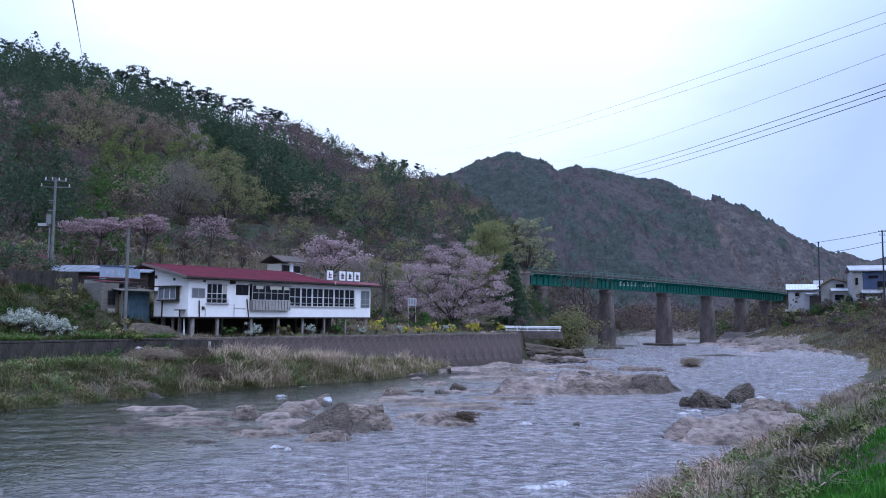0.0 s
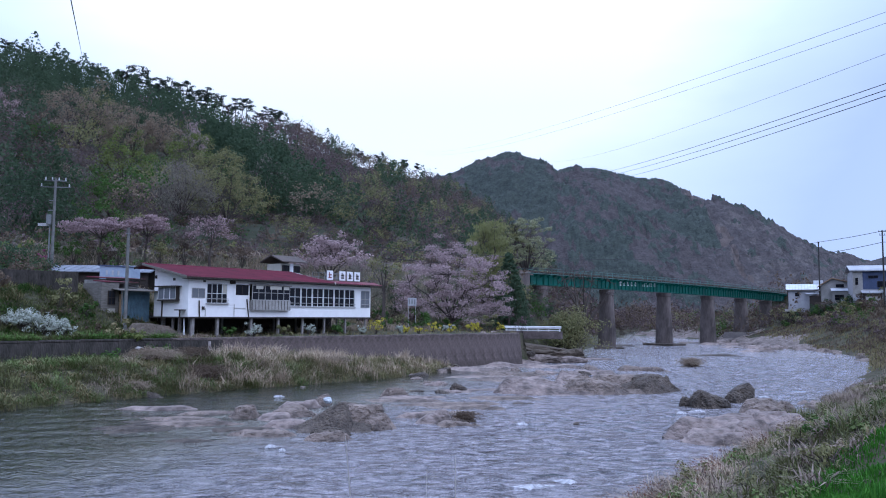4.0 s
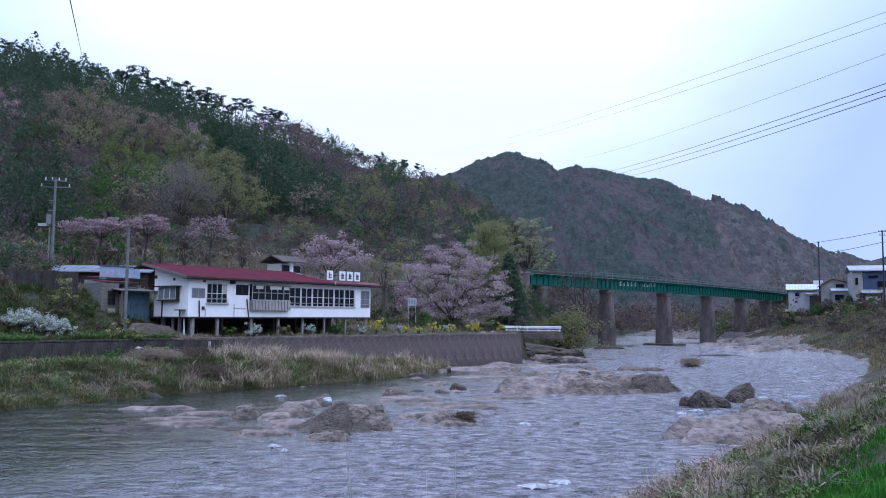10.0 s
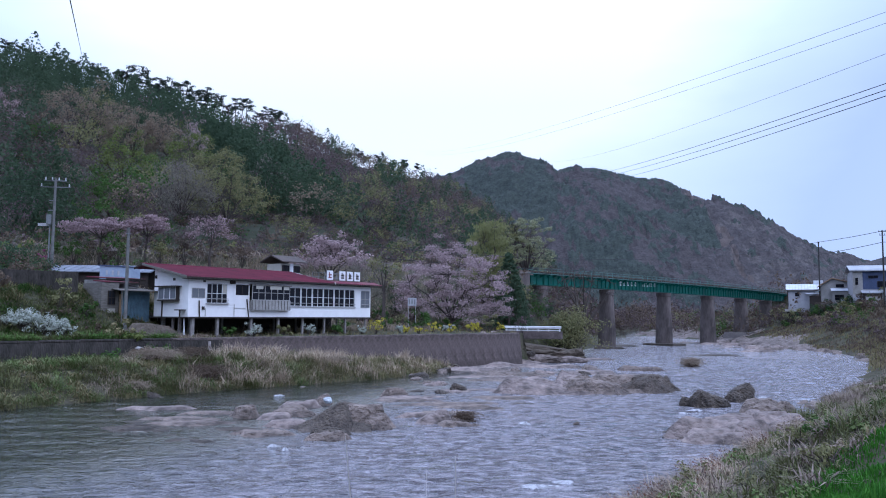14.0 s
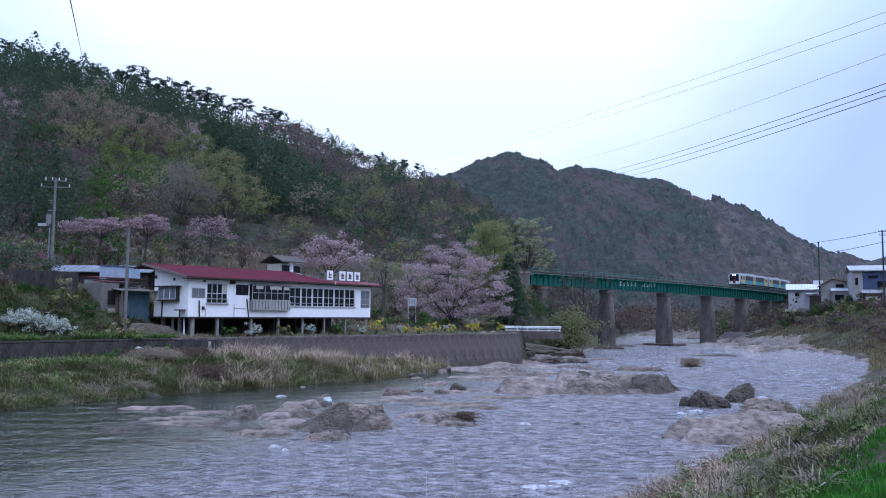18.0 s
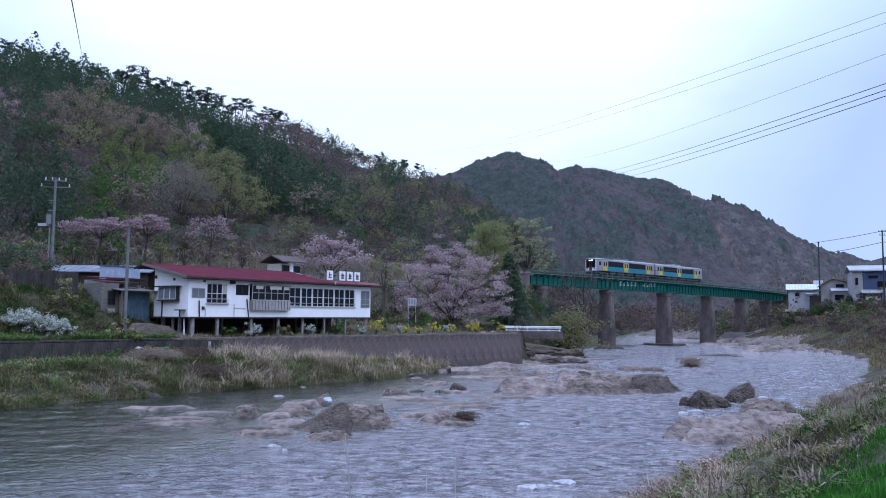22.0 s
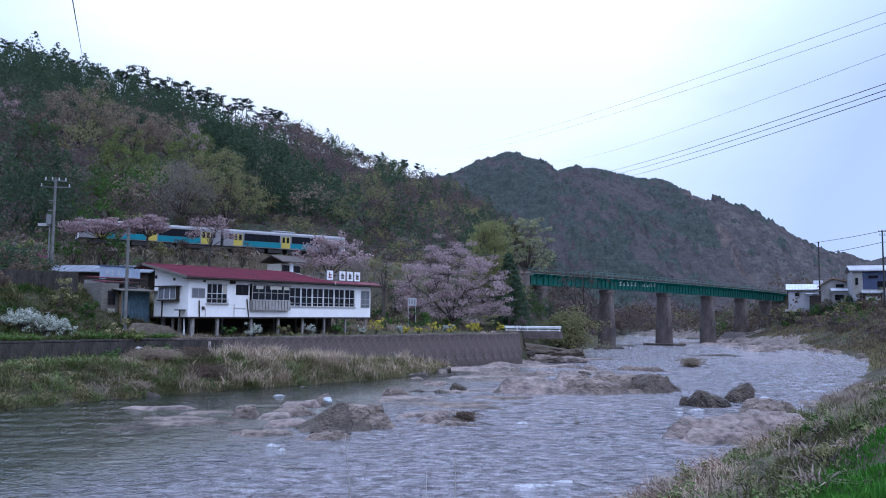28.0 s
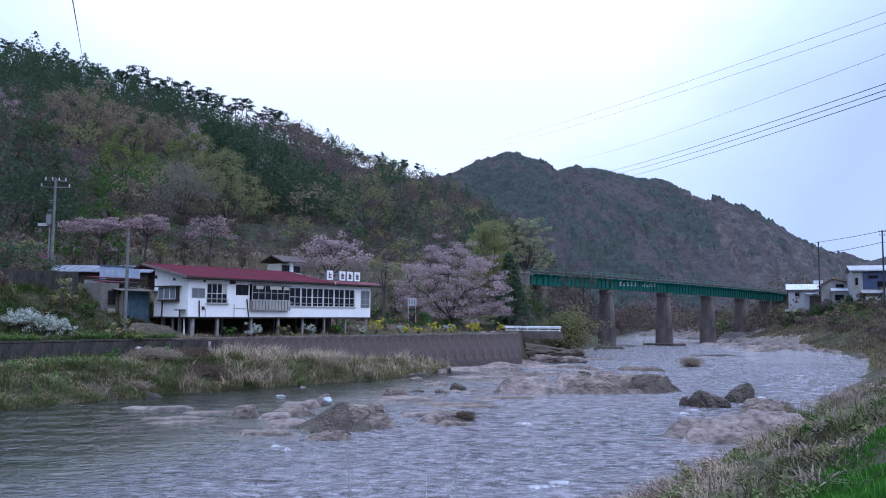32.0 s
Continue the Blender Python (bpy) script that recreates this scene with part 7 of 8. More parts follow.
    for k, (x, y, z, h, w, m) in enumerate(((-41.3, 104, 12.0, 4.6, 3.4, "leaf_green"), (-43.5, 105, 12.2, 2.6, 3.0, "twig_dark"), (-47.5, 105, 12.4, 2.8, 3.2, "leaf_green"), (-34.5, 109, 12.4, 4.4, 3.6, "twig_dark"), (-27.5, 112, 12.4, 3.2, 3.4, "twig_brown"), (-49.8, 104, 12.4, 4.2, 3.2, "leaf_green"), (-37.0, 107, 12.4, 3.4, 3.0, "leaf_olive"), (15.0, 141, 6.4, 5.0, 4.0, "conifer"), (16.3, 143, 5.6, 4.6, 3.6, "leaf_green"), (14.2, 137, 5.0, 4.6, 3.8, "twig_dark"), (17.0, 147.5, 6.6, 5.0, 4.4, "twig_dark"), (15.8, 134.5, 4.6, 4.2, 3.6, "leaf_green"), (17.6, 139, 4.6, 4.0, 3.6, "conifer"))):
        shrub("bush", x, y, h, w, m, {"twig_dark": "dark leafless bush", "twig_brown": "brown leafless bush", "conifer": "dark evergreen bush"}.get(m, "green leafy bush") + " on the railway embankment", 1300, 0.24, 360 + k, z=z, group="embankment bushes")
    shrub("bush", 22.0, 38.5, 3.8, 1.9, "twig_dark", "tall dark brown bush on top of the near bank", 6000, 0.11, 380, group="slope bushes")
    for k in range(80):
        s_ = r.uniform(84, 215)
        tx, ty, tz, th = on_track(s_)
        off = r.uniform(3.3, 5.2)
        shrub("bush", tx + math.cos(th + math.pi / 2) * off, ty + math.sin(th + math.pi / 2) * off, r.uniform(0.7, 1.5), r.uniform(1.5, 3.0), str(r.choice(["twig_brown", "grass_olive", "twig_grey", "grass_brown"])), "low brown bushes beside the railway line", 260, 0.3, 700 + k, z=tz - 1.1, joined=True)
    for k in range(170):
        y = r.uniform(95, 205)
        x = float(np.interp(y, RIGHT_SHORE[:, 1], RIGHT_SHORE[:, 0])) + r.uniform(6, 24) + 5 * float(step(150, 168, y))
        shrub("bush", x, y, r.uniform(1.3, 3.4), r.uniform(2.2, 5.0), str(r.choice(["twig_brown", "leaf_green", "leaf_olive", "twig_dark", "twig_purple"])), "scrubby bushes on the far river slope", 480, 0.32, 400 + k, joined=True)


plant_shrubs()
for (lab_, m_), meshes_ in MASS.items():
    tagged(new("bush_mass", quads_mesh("bush_mass", *merge(meshes_), M[m_])), lab_, "bushes", kind="stuff")


def brush_heap(x, y, z, w, d, h, n, m, label, seed):
    """A heap of dead stems: thin bent twigs that arch over each other and droop."""
    r = np.random.default_rng(seed)
    z += float(ground_z(np.array([x]), np.array([y]))[0])
    t = thing("brush_heap", pose(x, y, z), label, "brush heap", "brush heaps")
    twigs = []
    for _ in range(n):
        a = r.uniform(0, 6.283)
        b = np.array([r.normal(0, w * 0.2), r.normal(0, d * 0.2), r.uniform(0.1, 0.75) * h])
        e = b + np.array([math.cos(a) * w * r.uniform(0.15, 0.45), math.sin(a) * d * r.uniform(0.15, 0.45), -r.uniform(0.2, 0.8) * b[2]])
        top = (b + e) / 2 + (0, 0, r.uniform(0.08, 0.4) * h)
        twigs.append(tube([b, (b + top) / 2 + (0, 0, 0.05 * h), top, e], np.array([1.0, 0.9, 0.7, 0.3]) * r.uniform(0.008, 0.022), 3))
    v, q = merge(twigs)
    mesh_part("brush_tangle", quads_mesh("brush_tangle", v, q, M[m]), t)
    core = bmesh.new()
    bmesh.ops.create_icosphere(core, subdivisions=3, radius=1.0)
    for k in core.verts:
        f = 0.8 + 0.5 * noise.noise(k.co * 2.5 + Vector((seed, 0, 0)))
        k.co = Vector((k.co.x * w * 0.36 * f, k.co.y * d * 0.36 * f, k.co.z * h * 0.62 * f))
    part("matted_core", core, M["twig_dark"], t)


brush_heap(-19.2, 66.4, 0.0, 3.8, 2.6, 1.3, 520, "twig_brown", "heap of dead brown stems on the river bank", 1)
brush_heap(-23.4, 67.2, 0.0, 4.2, 2.6, 1.25, 560, "grass_brown", "dead stems arching down below the wall", 2)
brush_heap(-20.9, 69.4, 0.1, 3.2, 2.4, 1.2, 360, "twig_brown", "dark tangled dead stems below the wall", 3)
brush_heap(-10.0, 77.6, 0.0, 3.4, 2.0, 0.9, 300, "grass_brown", "flattened dead stems at the water's edge", 4)
brush_heap(1.35, 47.2, 0.78, 1.7, 1.2, 0.6, 170, "twig_brown", "tangled driftwood roots stranded on a river rock", 6)
brush_heap(30.6, 101.5, 0.75, 3.0, 2.0, 1.2, 420, "grass_brown", "dry bush stranded on a rock in the river", 7)
brush_heap(-22.2, 60.2, 0.0, 2.2, 1.6, 0.9, 220, "grass_brown", "dead stems hanging over the water", 5)


# ---------------------------------------------------------------- rocks
def rock_mesh(lx, ly, h, seed, m, layers=True, div=3, wedge=0.0):
    bm = bmesh.new()
    bmesh.ops.create_icosphere(bm, subdivisions=div, radius=1.0)
    o = Vector((seed * 3.7, seed * 1.3, seed * 0.7))
    for v in bm.verts:
        c = v.co.copy()
        k = 1 + 0.36 * noise.noise(c * 1.1 + o) + 0.24 * (0.5 - abs(noise.noise(c * 2.3 + o))) + 0.15 * (0.4 - abs(noise.noise(c * 5.0 + o))) + 0.05 * noise.noise(c * 11.0 + o)
        c *= k
        # bedding: soft steps in height
        z = c.z
        if layers and z > 0:
            z = (math.floor(z * 4) + min(1.0, (z * 4 % 1) * 1.8)) / 4 * 0.7 + z * 0.3
        if not layers and z > 0:
            # boulders: a sloping crest, higher at one end
            z = min(z, 0.9 + 0.1 * z) * (0.8 + 0.3 * c.x * (1 if seed % 2 else -1))
        if wedge and z > 0:
            # a tilted slab: low at one end, a steep broken face at the other
            z *= 1 - wedge + wedge * min(1.0, max(0.0, 0.5 + 0.75 * c.x)) * 1.25
        side = 1 + 0.12 * noise.noise(Vector((c.x * 4, c.y * 4, z * 9)) + o)
        v.co = (c.x * lx / 2 * side, c.y * ly / 2 * side, z * h if z > 0 else z * max(h, 0.5))
    me = bpy.data.meshes.new("rock")
    bm.to_mesh(me)
    bm.free()
    me.materials.append(M[m])
    me.polygons.foreach_set("use_smooth", np.full(len(me.polygons), False))
    return me


def ledge_mesh(lx, ly, h, seed, m, wedge=0.0, fine=0.12):
    """A bedded, jointed rock ledge: blocks parted by cracks, stepped along the beds, steep at its broken edges."""
    nx, ny = int(np.clip(lx / fine, 22, 90)), int(np.clip(ly / fine, 14, 44))
    worn = m == "rock_pink"
    o = Vector((seed * 5.3, seed * 2.9, seed * 1.7))
    r = np.random.default_rng(seed + 900)
    tx, ty = r.uniform(-0.3, 0.3), r.uniform(-0.15, 0.3)
    bed = max(0.1, h / 3.2)
    vs = []
    for q in np.linspace(-0.62, 0.62, ny) * ly:
        for p in np.linspace(-0.62, 0.62, nx) * lx:
            P = Vector((p, q, 0))
            w = Vector((noise.noise(P * 0.7 + o), noise.noise(P * 0.7 - o), 0)) * 0.5
            d = math.hypot(p / lx * 2, q / ly * 2)
            edge = 1 - d + 0.42 * noise.noise(Vector((p / lx * 3.2, q / ly * 3.2, 0)) + o) + 0.03 * noise.noise(P * 2.6 + o)
            dist, at = noise.voronoi(Vector(((p + w.x + q * 0.5) / 2.1, (q + w.y) / 0.9, seed * 1.0)))
            block = noise.cell(at[0] * 7.3)
            gap = dist[1] - dist[0]
            H = h * (0.72 + 0.3 * noise.noise(P * 0.55 + o) + 0.1 * block + tx * p / lx * 2 + ty * q / ly * 2) * max(-0.8, min(1.0, edge * 2.4))
            if wedge:
                # a tilted slab: rises evenly to a crest, then breaks off; its face leans back
                a, b = p / lx + 0.5, q / ly + 0.5 + 0.08 * noise.noise(P * 0.8 + o)
                H = h * min(a / 0.68, 1.0, 0.3 + max(0.0, (0.86 - a) / 0.12)) * min(1.0, b / 0.55, (1.08 - b) / 0.25) - 0.12 + 0.1 * noise.noise(Vector((p * 0.6, q * 2.0, 0)) + o)
            elif H > 0:
                k = H / bed + 0.25 * noise.noise(P * 0.5 - o)
                steps = 0.16 if worn else 0.4
                H = (1 - steps) * H + steps * (math.floor(k) + min(1.0, (k - math.floor(k)) * 2.0)) * bed
                if gap < 0.09:
                    H -= (0.09 - gap) / 0.09 * min(0.22, 0.25 * h) * (0.4 if worn else 1.0)
            vs.append((p + 0.05 * noise.noise(P * 5 + o), q + 0.05 * noise.noise(P * 5 - o), H + 0.06 * min(1.0, h) * noise.noise(P * 2.2 + o) + 0.02 * noise.noise(P * 6 + o)))
    i, j = np.meshgrid(np.arange(ny - 1), np.arange(nx - 1), indexing="ij")
    quads = np.stack([i * nx + j, i * nx + j + 1, (i + 1) * nx + j + 1, (i + 1) * nx + j], -1).reshape(-1, 4)
    return quads_mesh("rock", vs, quads, M[m], worn)


ROCK_LABEL = {"rock": "grey-brown bedded river rock standing in the water", "rock_dark": "dark wet river boulder", "rock_pink": "pale pinkish rock ledge worn by the river", "rock_brown": "tilted brown slab of river rock with a broken end"}


def rock(x, y, lx, ly, h, m, seed, ang=0.0, z=-0.08, name="river_rock", div=3, wedge=0.0):
    flat = (m != "rock_dark" or h < 0.3) and lx > 1.2 and h < lx * 0.75 and y < 230
    ob = new(name, ledge_mesh(lx, ly, h, seed, m, wedge, 0.11 if y < 70 else 0.2) if flat else rock_mesh(lx, ly, h, seed, m, m != "rock_dark", div, wedge))
    ob.matrix_world = pose(x, y, z, 0, 0, ang)
    return tagged(ob, ROCK_LABEL[m], "rock", "river rocks")


ROCKS = [(-6.1, 43.4, 3.9, 3, 1.35, "rock_brown"), (-5.5, 41.7, 2.1, 1, 0.45, "rock_dark"), (1.0, 47.2, 1.5, 1, 0.4, "rock"), (1.3, 65.9, 1.3, 0.8, 0.7, "rock_dark"), (16.5, 66.8, 6.4, 3.4, 1.2, "rock_brown"), (18, 55.5, 2.2, 1.6, 1.05, "rock_dark"),
         (21.2, 59, 2, 1.3, 1.25, "rock_dark"), (16.9, 56.3, 1.4, 0.9, 0.6, "rock_dark"), (43.6, 132.7, 8.2, 2.5, 0.3, "rock_dark"), (10.4, 108.5, 10, 4.5, 0.7, "rock_pink"), (32, 162.1, 4.2, 2.5, 0.7, "rock_dark"), (39.7, 175.9, 5, 3, 0.4, "rock_dark"),
         (15.9, 139, 3.4, 2.1, 1.3, "rock_pink"), (20.1, 149, 3.7, 2.2, 1.4, "rock"), (7.5, 46.3, 0.36, 0.3, 0.22, "rock_dark"), (-21, 59.6, 1.4, 0.8, 0.45, "rock_dark"), (-14, 49.5, 4.5, 2.2, 0.1, "rock_dark"), (-10.5, 43.5, 4, 1.8, 0.1, "rock_dark"),
         (-16.5, 46, 3.5, 1.6, 0.09, "rock_dark"), (-12, 39.5, 3, 1.4, 0.09, "rock_dark"), (12.6, 43.6, 2.3, 1.2, 0.25, "rock_dark"), (14.8, 85.6, 1.5, 0.9, 0.5, "rock_dark"), (21, 117, 7, 3, 0.3, "rock_pink"), (14, 116, 6, 3.5, 0.6, "rock_pink"),
         (17.5, 123.5, 4.5, 2.5, 0.8, "rock"), (5.6, 57, 1.6, 0.9, 0.16, "rock_dark"), (72.5, 178, 5, 3, 0.9, "rock"), (64, 192, 9, 3, 0.5, "rock_pink"), (69, 205, 9, 4, 0.8, "rock_pink"), (60, 200, 6, 2.5, 0.4, "rock"),
         (57.5, 150, 7, 2.5, 0.5, "rock_pink"), (62.5, 158, 6, 2.5, 0.6, "rock"), (64.5, 166, 7, 3, 0.7, "rock_pink"), (60.5, 172, 6, 2, 0.4, "rock_pink"), (70, 168, 6, 3, 0.7, "rock_pink"), (66.5, 186, 8, 3, 0.8, "rock_pink"),
         (74, 196, 7, 4, 1, "rock"), (-17.7, 52.3, 5.9, 2.1, 0.31, "rock_pink"), (-11.6, 48.8, 1.7, 2.2, 0.7, "rock"), (-9.6, 47.9, 2.2, 2.2, 0.42, "rock_pink"), (-8.9, 49.6, 2.7, 2, 0.6, "rock"), (-9.1, 53.5, 3.1, 2, 0.63, "rock_pink"),
         (-8, 55.4, 1.3, 1.6, 0.73, "rock"), (-4.4, 45.8, 2.9, 2.4, 1.12, "rock"), (-3.4, 44.1, 1.8, 1.6, 0.71, "rock"), (-8.8, 41.4, 3.4, 1.6, 0.32, "rock"), (-5.4, 39.9, 2.3, 0.9, 0.5, "rock"), (-8.1, 44.3, 2.7, 1.6, 0.46, "rock_pink"),
         (-3.5, 61.7, 2.2, 1.4, 0.64, "rock"), (-1.8, 58.7, 4, 1.6, 0.26, "rock_pink"), (-0.5, 46.9, 2.1, 2.2, 0.77, "rock_pink"), (-1.6, 49, 2.3, 1.6, 0.41, "rock_pink"), (0.8, 45.5, 2.5, 1.2, 0.33, "rock"), (1.4, 54.2, 5.7, 2.2, 0.26, "rock"),
         (8.2, 64.9, 7.6, 4.2, 1.1, "rock_pink"), (12.2, 65.2, 7.2, 3.8, 1.2, "rock"), (11.9, 75.9, 3.6, 3.6, 1, "rock_pink"), (13.6, 67.6, 5.2, 3.0, 1.3, "rock"), (4.1, 92.1, 8.1, 4.5, 0.5, "rock_pink"), (8.1, 99.6, 7.4, 4.5, 0.5, "rock_pink"),
         (13.6, 98.1, 8, 4.5, 0.5, "rock_pink"), (7.2, 84.3, 10.3, 4.5, 0.45, "rock"), (17.2, 95.4, 2.3, 4.5, 0.5, "rock"), (15.9, 86.7, 6.5, 4.5, 0.5, "rock_pink"), (15.0, 42.4, 6.6, 4.8, 1.0, "rock_pink"), (13.2, 40.4, 4.2, 2.6, 0.6, "rock_pink"),
         (17.4, 43.8, 4.0, 3.6, 1.15, "rock_pink"), (20.0, 51.2, 3.2, 2.4, 1.0, "rock"), (16.9, 41.4, 2.6, 2.8, 1.0, "rock_pink"), (17.6, 47.6, 3.4, 2.5, 0.6, "rock_pink"), (12.3, 41.9, 2.2, 1.3, 0.12, "rock"), (-16.1, 43.3, 4.3, 3, 0.2, "rock_dark"),
         (-14, 45.4, 5.8, 2.6, 0.2, "rock"), (-14.7, 47.3, 4.8, 1.6, 0.2, "rock"), (-14, 50, 4.7, 1.6, 0.2, "rock"), (-3.1, 58.2, 5.1, 2.4, 0.2, "rock"), (-2.2, 60.4, 5.7, 2, 0.2, "rock_pink"), (0.6, 56.3, 7.6, 2.4, 0.2, "rock"),
         (4.3, 60.4, 5.7, 2.6, 0.2, "rock"), (2.1, 66.4, 6.3, 2.6, 0.2, "rock_pink"), (6.8, 77.1, 8.9, 3, 0.2, "rock"), (3.9, 80.9, 8.2, 3, 0.2, "rock_pink"), (11.7, 88, 9.5, 3, 0.2, "rock_pink"), (0.2, 50.9, 4.8, 1.8, 0.2, "rock"),
         (19.5, 85.2, 6.9, 2.6, 0.2, "rock"), (22.6, 93.1, 5.6, 2, 0.6, "rock"), (30.6, 101.5, 3.0, 1.8, 0.3, "rock_brown"), (30.6, 158.5, 2.6, 1.6, 0.8, "rock_dark"), (34.2, 160.5, 2.2, 1.4, 0.6, "rock_dark")]
for k, (x, y, lx, ly, h, m) in enumerate(ROCKS):
    rock(x, y, lx, ly, h * 1.15, m, k + 1, float(np.random.default_rng(k).uniform(-14, 14)), -0.08 - 0.003 * max(0, y - 60), div=4 if y < 75 and lx > 2 else 3, wedge=1.0 if k == 0 else 0.0)


def gravel_shelf():
    """Bare pale gravel and rock along the far right waterline, uneven at its upper edge."""
    ys, ds = np.linspace(150, 306, 180), np.linspace(-1.2, 1, 26)
    Yg, Dg = np.meshgrid(ys, ds, indexing="ij")
    wide = (6.5 + 5.0 * wave(Yg, Yg * 0, 14, 61, 2)) * step(152, 172, Yg) * step(306, 280, Yg)
    Xg = np.interp(Yg, RIGHT_SHORE[:, 1], RIGHT_SHORE[:, 0]) + np.where(Dg < 0, Dg * 1.5, Dg * np.maximum(wide, 0.3))
    Zg = ground_z(Xg, Yg) + 0.3 * (1 - Dg ** 4) + 0.16 * wave(Xg, Yg, 1.6, 62, 3)
    i, j = np.meshgrid(np.arange(179), np.arange(25), indexing="ij")
    q = np.stack([i * 26 + j, (i + 1) * 26 + j, (i + 1) * 26 + j + 1, i * 26 + j + 1], -1)
    ob = new("gravel_shelf", quads_mesh("gravel_shelf", np.stack([Xg, Yg, Zg], -1), q, M["gravel"], True))
    tagged(ob, "pale bare gravel shelf along the far waterline", "gravel", kind="structure")


gravel_shelf()
_r = np.random.default_rng(14)
for k in range(26):
    # pale ledges along the far right waterline
    y = 118 + 4.0 * k + _r.uniform(-1.5, 1.5)
    x = float(np.interp(y, RIGHT_SHORE[:, 1], RIGHT_SHORE[:, 0])) + _r.uniform(-1.0, 1.6)
    rock(x, y, _r.uniform(2.5, 6.0), _r.uniform(1.6, 3.0), _r.uniform(0.3, 0.8), str(_r.choice(["rock", "rock_pink", "rock_brown"])), 300 + k, _r.uniform(40, 90), -0.35, "river_rock", 3)
for k in range(90):
    # loose stones along both waterlines and round the ledges
    if k < 40:
        y = _r.uniform(36, 64)
        x = float(np.interp(y, RIGHT_SHORE[:, 1], RIGHT_SHORE[:, 0])) + _r.normal(0.4, 1.2)
        s = _r.uniform(0.3, 1.1)
    elif k < 65:
        y = _r.uniform(58, 118)
        x = float(np.interp(y, LEFT_SHORE[:, 1], LEFT_SHORE[:, 0])) + _r.normal(0.3, 0.8)
        s = _r.uniform(0.4, 1.2)
    else:
        x, y = _r.uniform(-3, 16), _r.uniform(64, 92)
        s = _r.uniform(0.4, 1.4)
    z = max(-0.1, float(ground_z(np.array([x]), np.array([y]))[0]))
    if 40 <= k < 65 and y < 80:
        s *= 0.5
    rock(x, y, s * 1.5, s, s * 0.45, str(_r.choice(["rock", "rock_pink", "rock_dark"])), 200 + k, _r.uniform(0, 180), z - 0.05, "stone", 2)


# ---------------------------------------------------------------- grass
def blades(points, zs, heights, width, r, lean=0.35, curl=0.3):
    """Grass: each blade slim at its foot, widest half way up, bent over to a point."""
    n = len(points)
    a = r.uniform(0, 2 * np.pi, n)
    d = np.stack([np.cos(a), np.sin(a), np.zeros(n)], 1)
    s = np.stack([-np.sin(a), np.cos(a), np.zeros(n)], 1)
    b = np.column_stack([points, zs])
    h = heights[:, None]
    up = np.array([0, 0, 1.0])
    le = (r.uniform(0.1, 1, n) * lean)[:, None]
    m = b + up * h * 0.55 + d * h * le * 0.4
    t = b + up * h * (1 - curl * le) + d * h * le * 1.3
    w = (width * r.uniform(0.6, 1.4, n))[:, None] * 1.2
    v = np.stack([b, m + s * w, t, m - s * w], 1).reshape(-1, 3)
    return v, np.arange(n * 4).reshape(-1, 4)


def grass(name, area, count, hmin, hmax, width, m, label, seed, keep=None, tuft=5, spread=0.12, lean=0.35, clump=None):
    r = np.random.default_rng(seed)
    x0, y0, x1, y1 = area
    c = np.column_stack([r.uniform(x0, x1, count // tuft), r.uniform(y0, y1, count // tuft)])
    if keep is not None:
        c = c[keep(c[:, 0], c[:, 1], r)]
    p = np.repeat(c, tuft, 0) + r.normal(0, spread, (len(c) * tuft, 2))
    z = ground_z(p[:, 0], p[:, 1]) - 0.03
    patch = 0.75 + 0.35 * wave(p[:, 0], p[:, 1], 3.5, seed, 2)
    if clump:
        # each clump tall in its middle
        patch = np.repeat(r.uniform(0.5, 1.25, len(c)), tuft) * np.exp(-((p - np.repeat(c, tuft, 0)) ** 2).sum(1) / clump ** 2)
    h = r.uniform(hmin, hmax, len(p)) * np.clip(patch, 0.35, 1.3)
    v, q = blades(p, z, h, width, r, lean)
    ob = new(name, quads_mesh(name, v, q, M[m]))
    return tagged(ob, label, "grass", kind="stuff")


def right_d(x, y):
    return side_distance(x, y, RIGHT_SHORE)


def left_d(x, y):
    return -side_distance(x, y, LEFT_SHORE)


def wall_d(x, y):
    return -side_distance(x, y, WALL_LINE)


def lush_from(x, y):
    """How far from the near waterline the fresh grass begins."""
    return 4.65 + 0.72 * np.maximum(y - 16.5, -2.0) + 0.5 * wave(x, y, 2.5, 5, 2)


def near_right(lo, hi, size, thr, seed):
    return lambda x, y, r: (right_d(x, y) > lo) & (right_d(x, y) < np.minimum(hi, lush_from(x, y) + 1.0)) & (wave(x, y, size, seed, 2) + r.normal(0, 0.25, len(x)) > thr)


def far_right(lo, thr, seed):
    """The far right slope above its gravel."""
    return lambda x, y, r: (right_d(x, y) > lo + 3.5 * step(155, 172, y)) & (right_d(x, y) < 30) & (wave(x, y, 12, seed, 2) + r.normal(0, 0.25, len(x)) > thr)


# near bank: fresh grass at the top, then mixed green and brown tufts, dry clumps towards the water
grass("lush_grass", (6, 10, 19, 27), 90000, 0.15, 0.42, 0.013, "grass_bright", "bright green fresh grass on the near bank", 81, lambda x, y, r: (right_d(x, y) > lush_from(x, y)) & (right_d(x, y) < 13))
grass("bank_grass", (6, 13, 30, 60), 45000, 0.15, 0.4, 0.014, "grass", "mid-green grass on the near bank", 82, near_right(2.0, 10, 4, 0.1, 71), tuft=7, spread=0.22, lean=0.9)
grass("olive_grass", (6, 13, 34, 66), 50000, 0.2, 0.5, 0.014, "grass_olive", "olive grass on the near bank", 84, near_right(1.2, 10, 4, 0.0, 72), tuft=7, spread=0.22, lean=0.9)
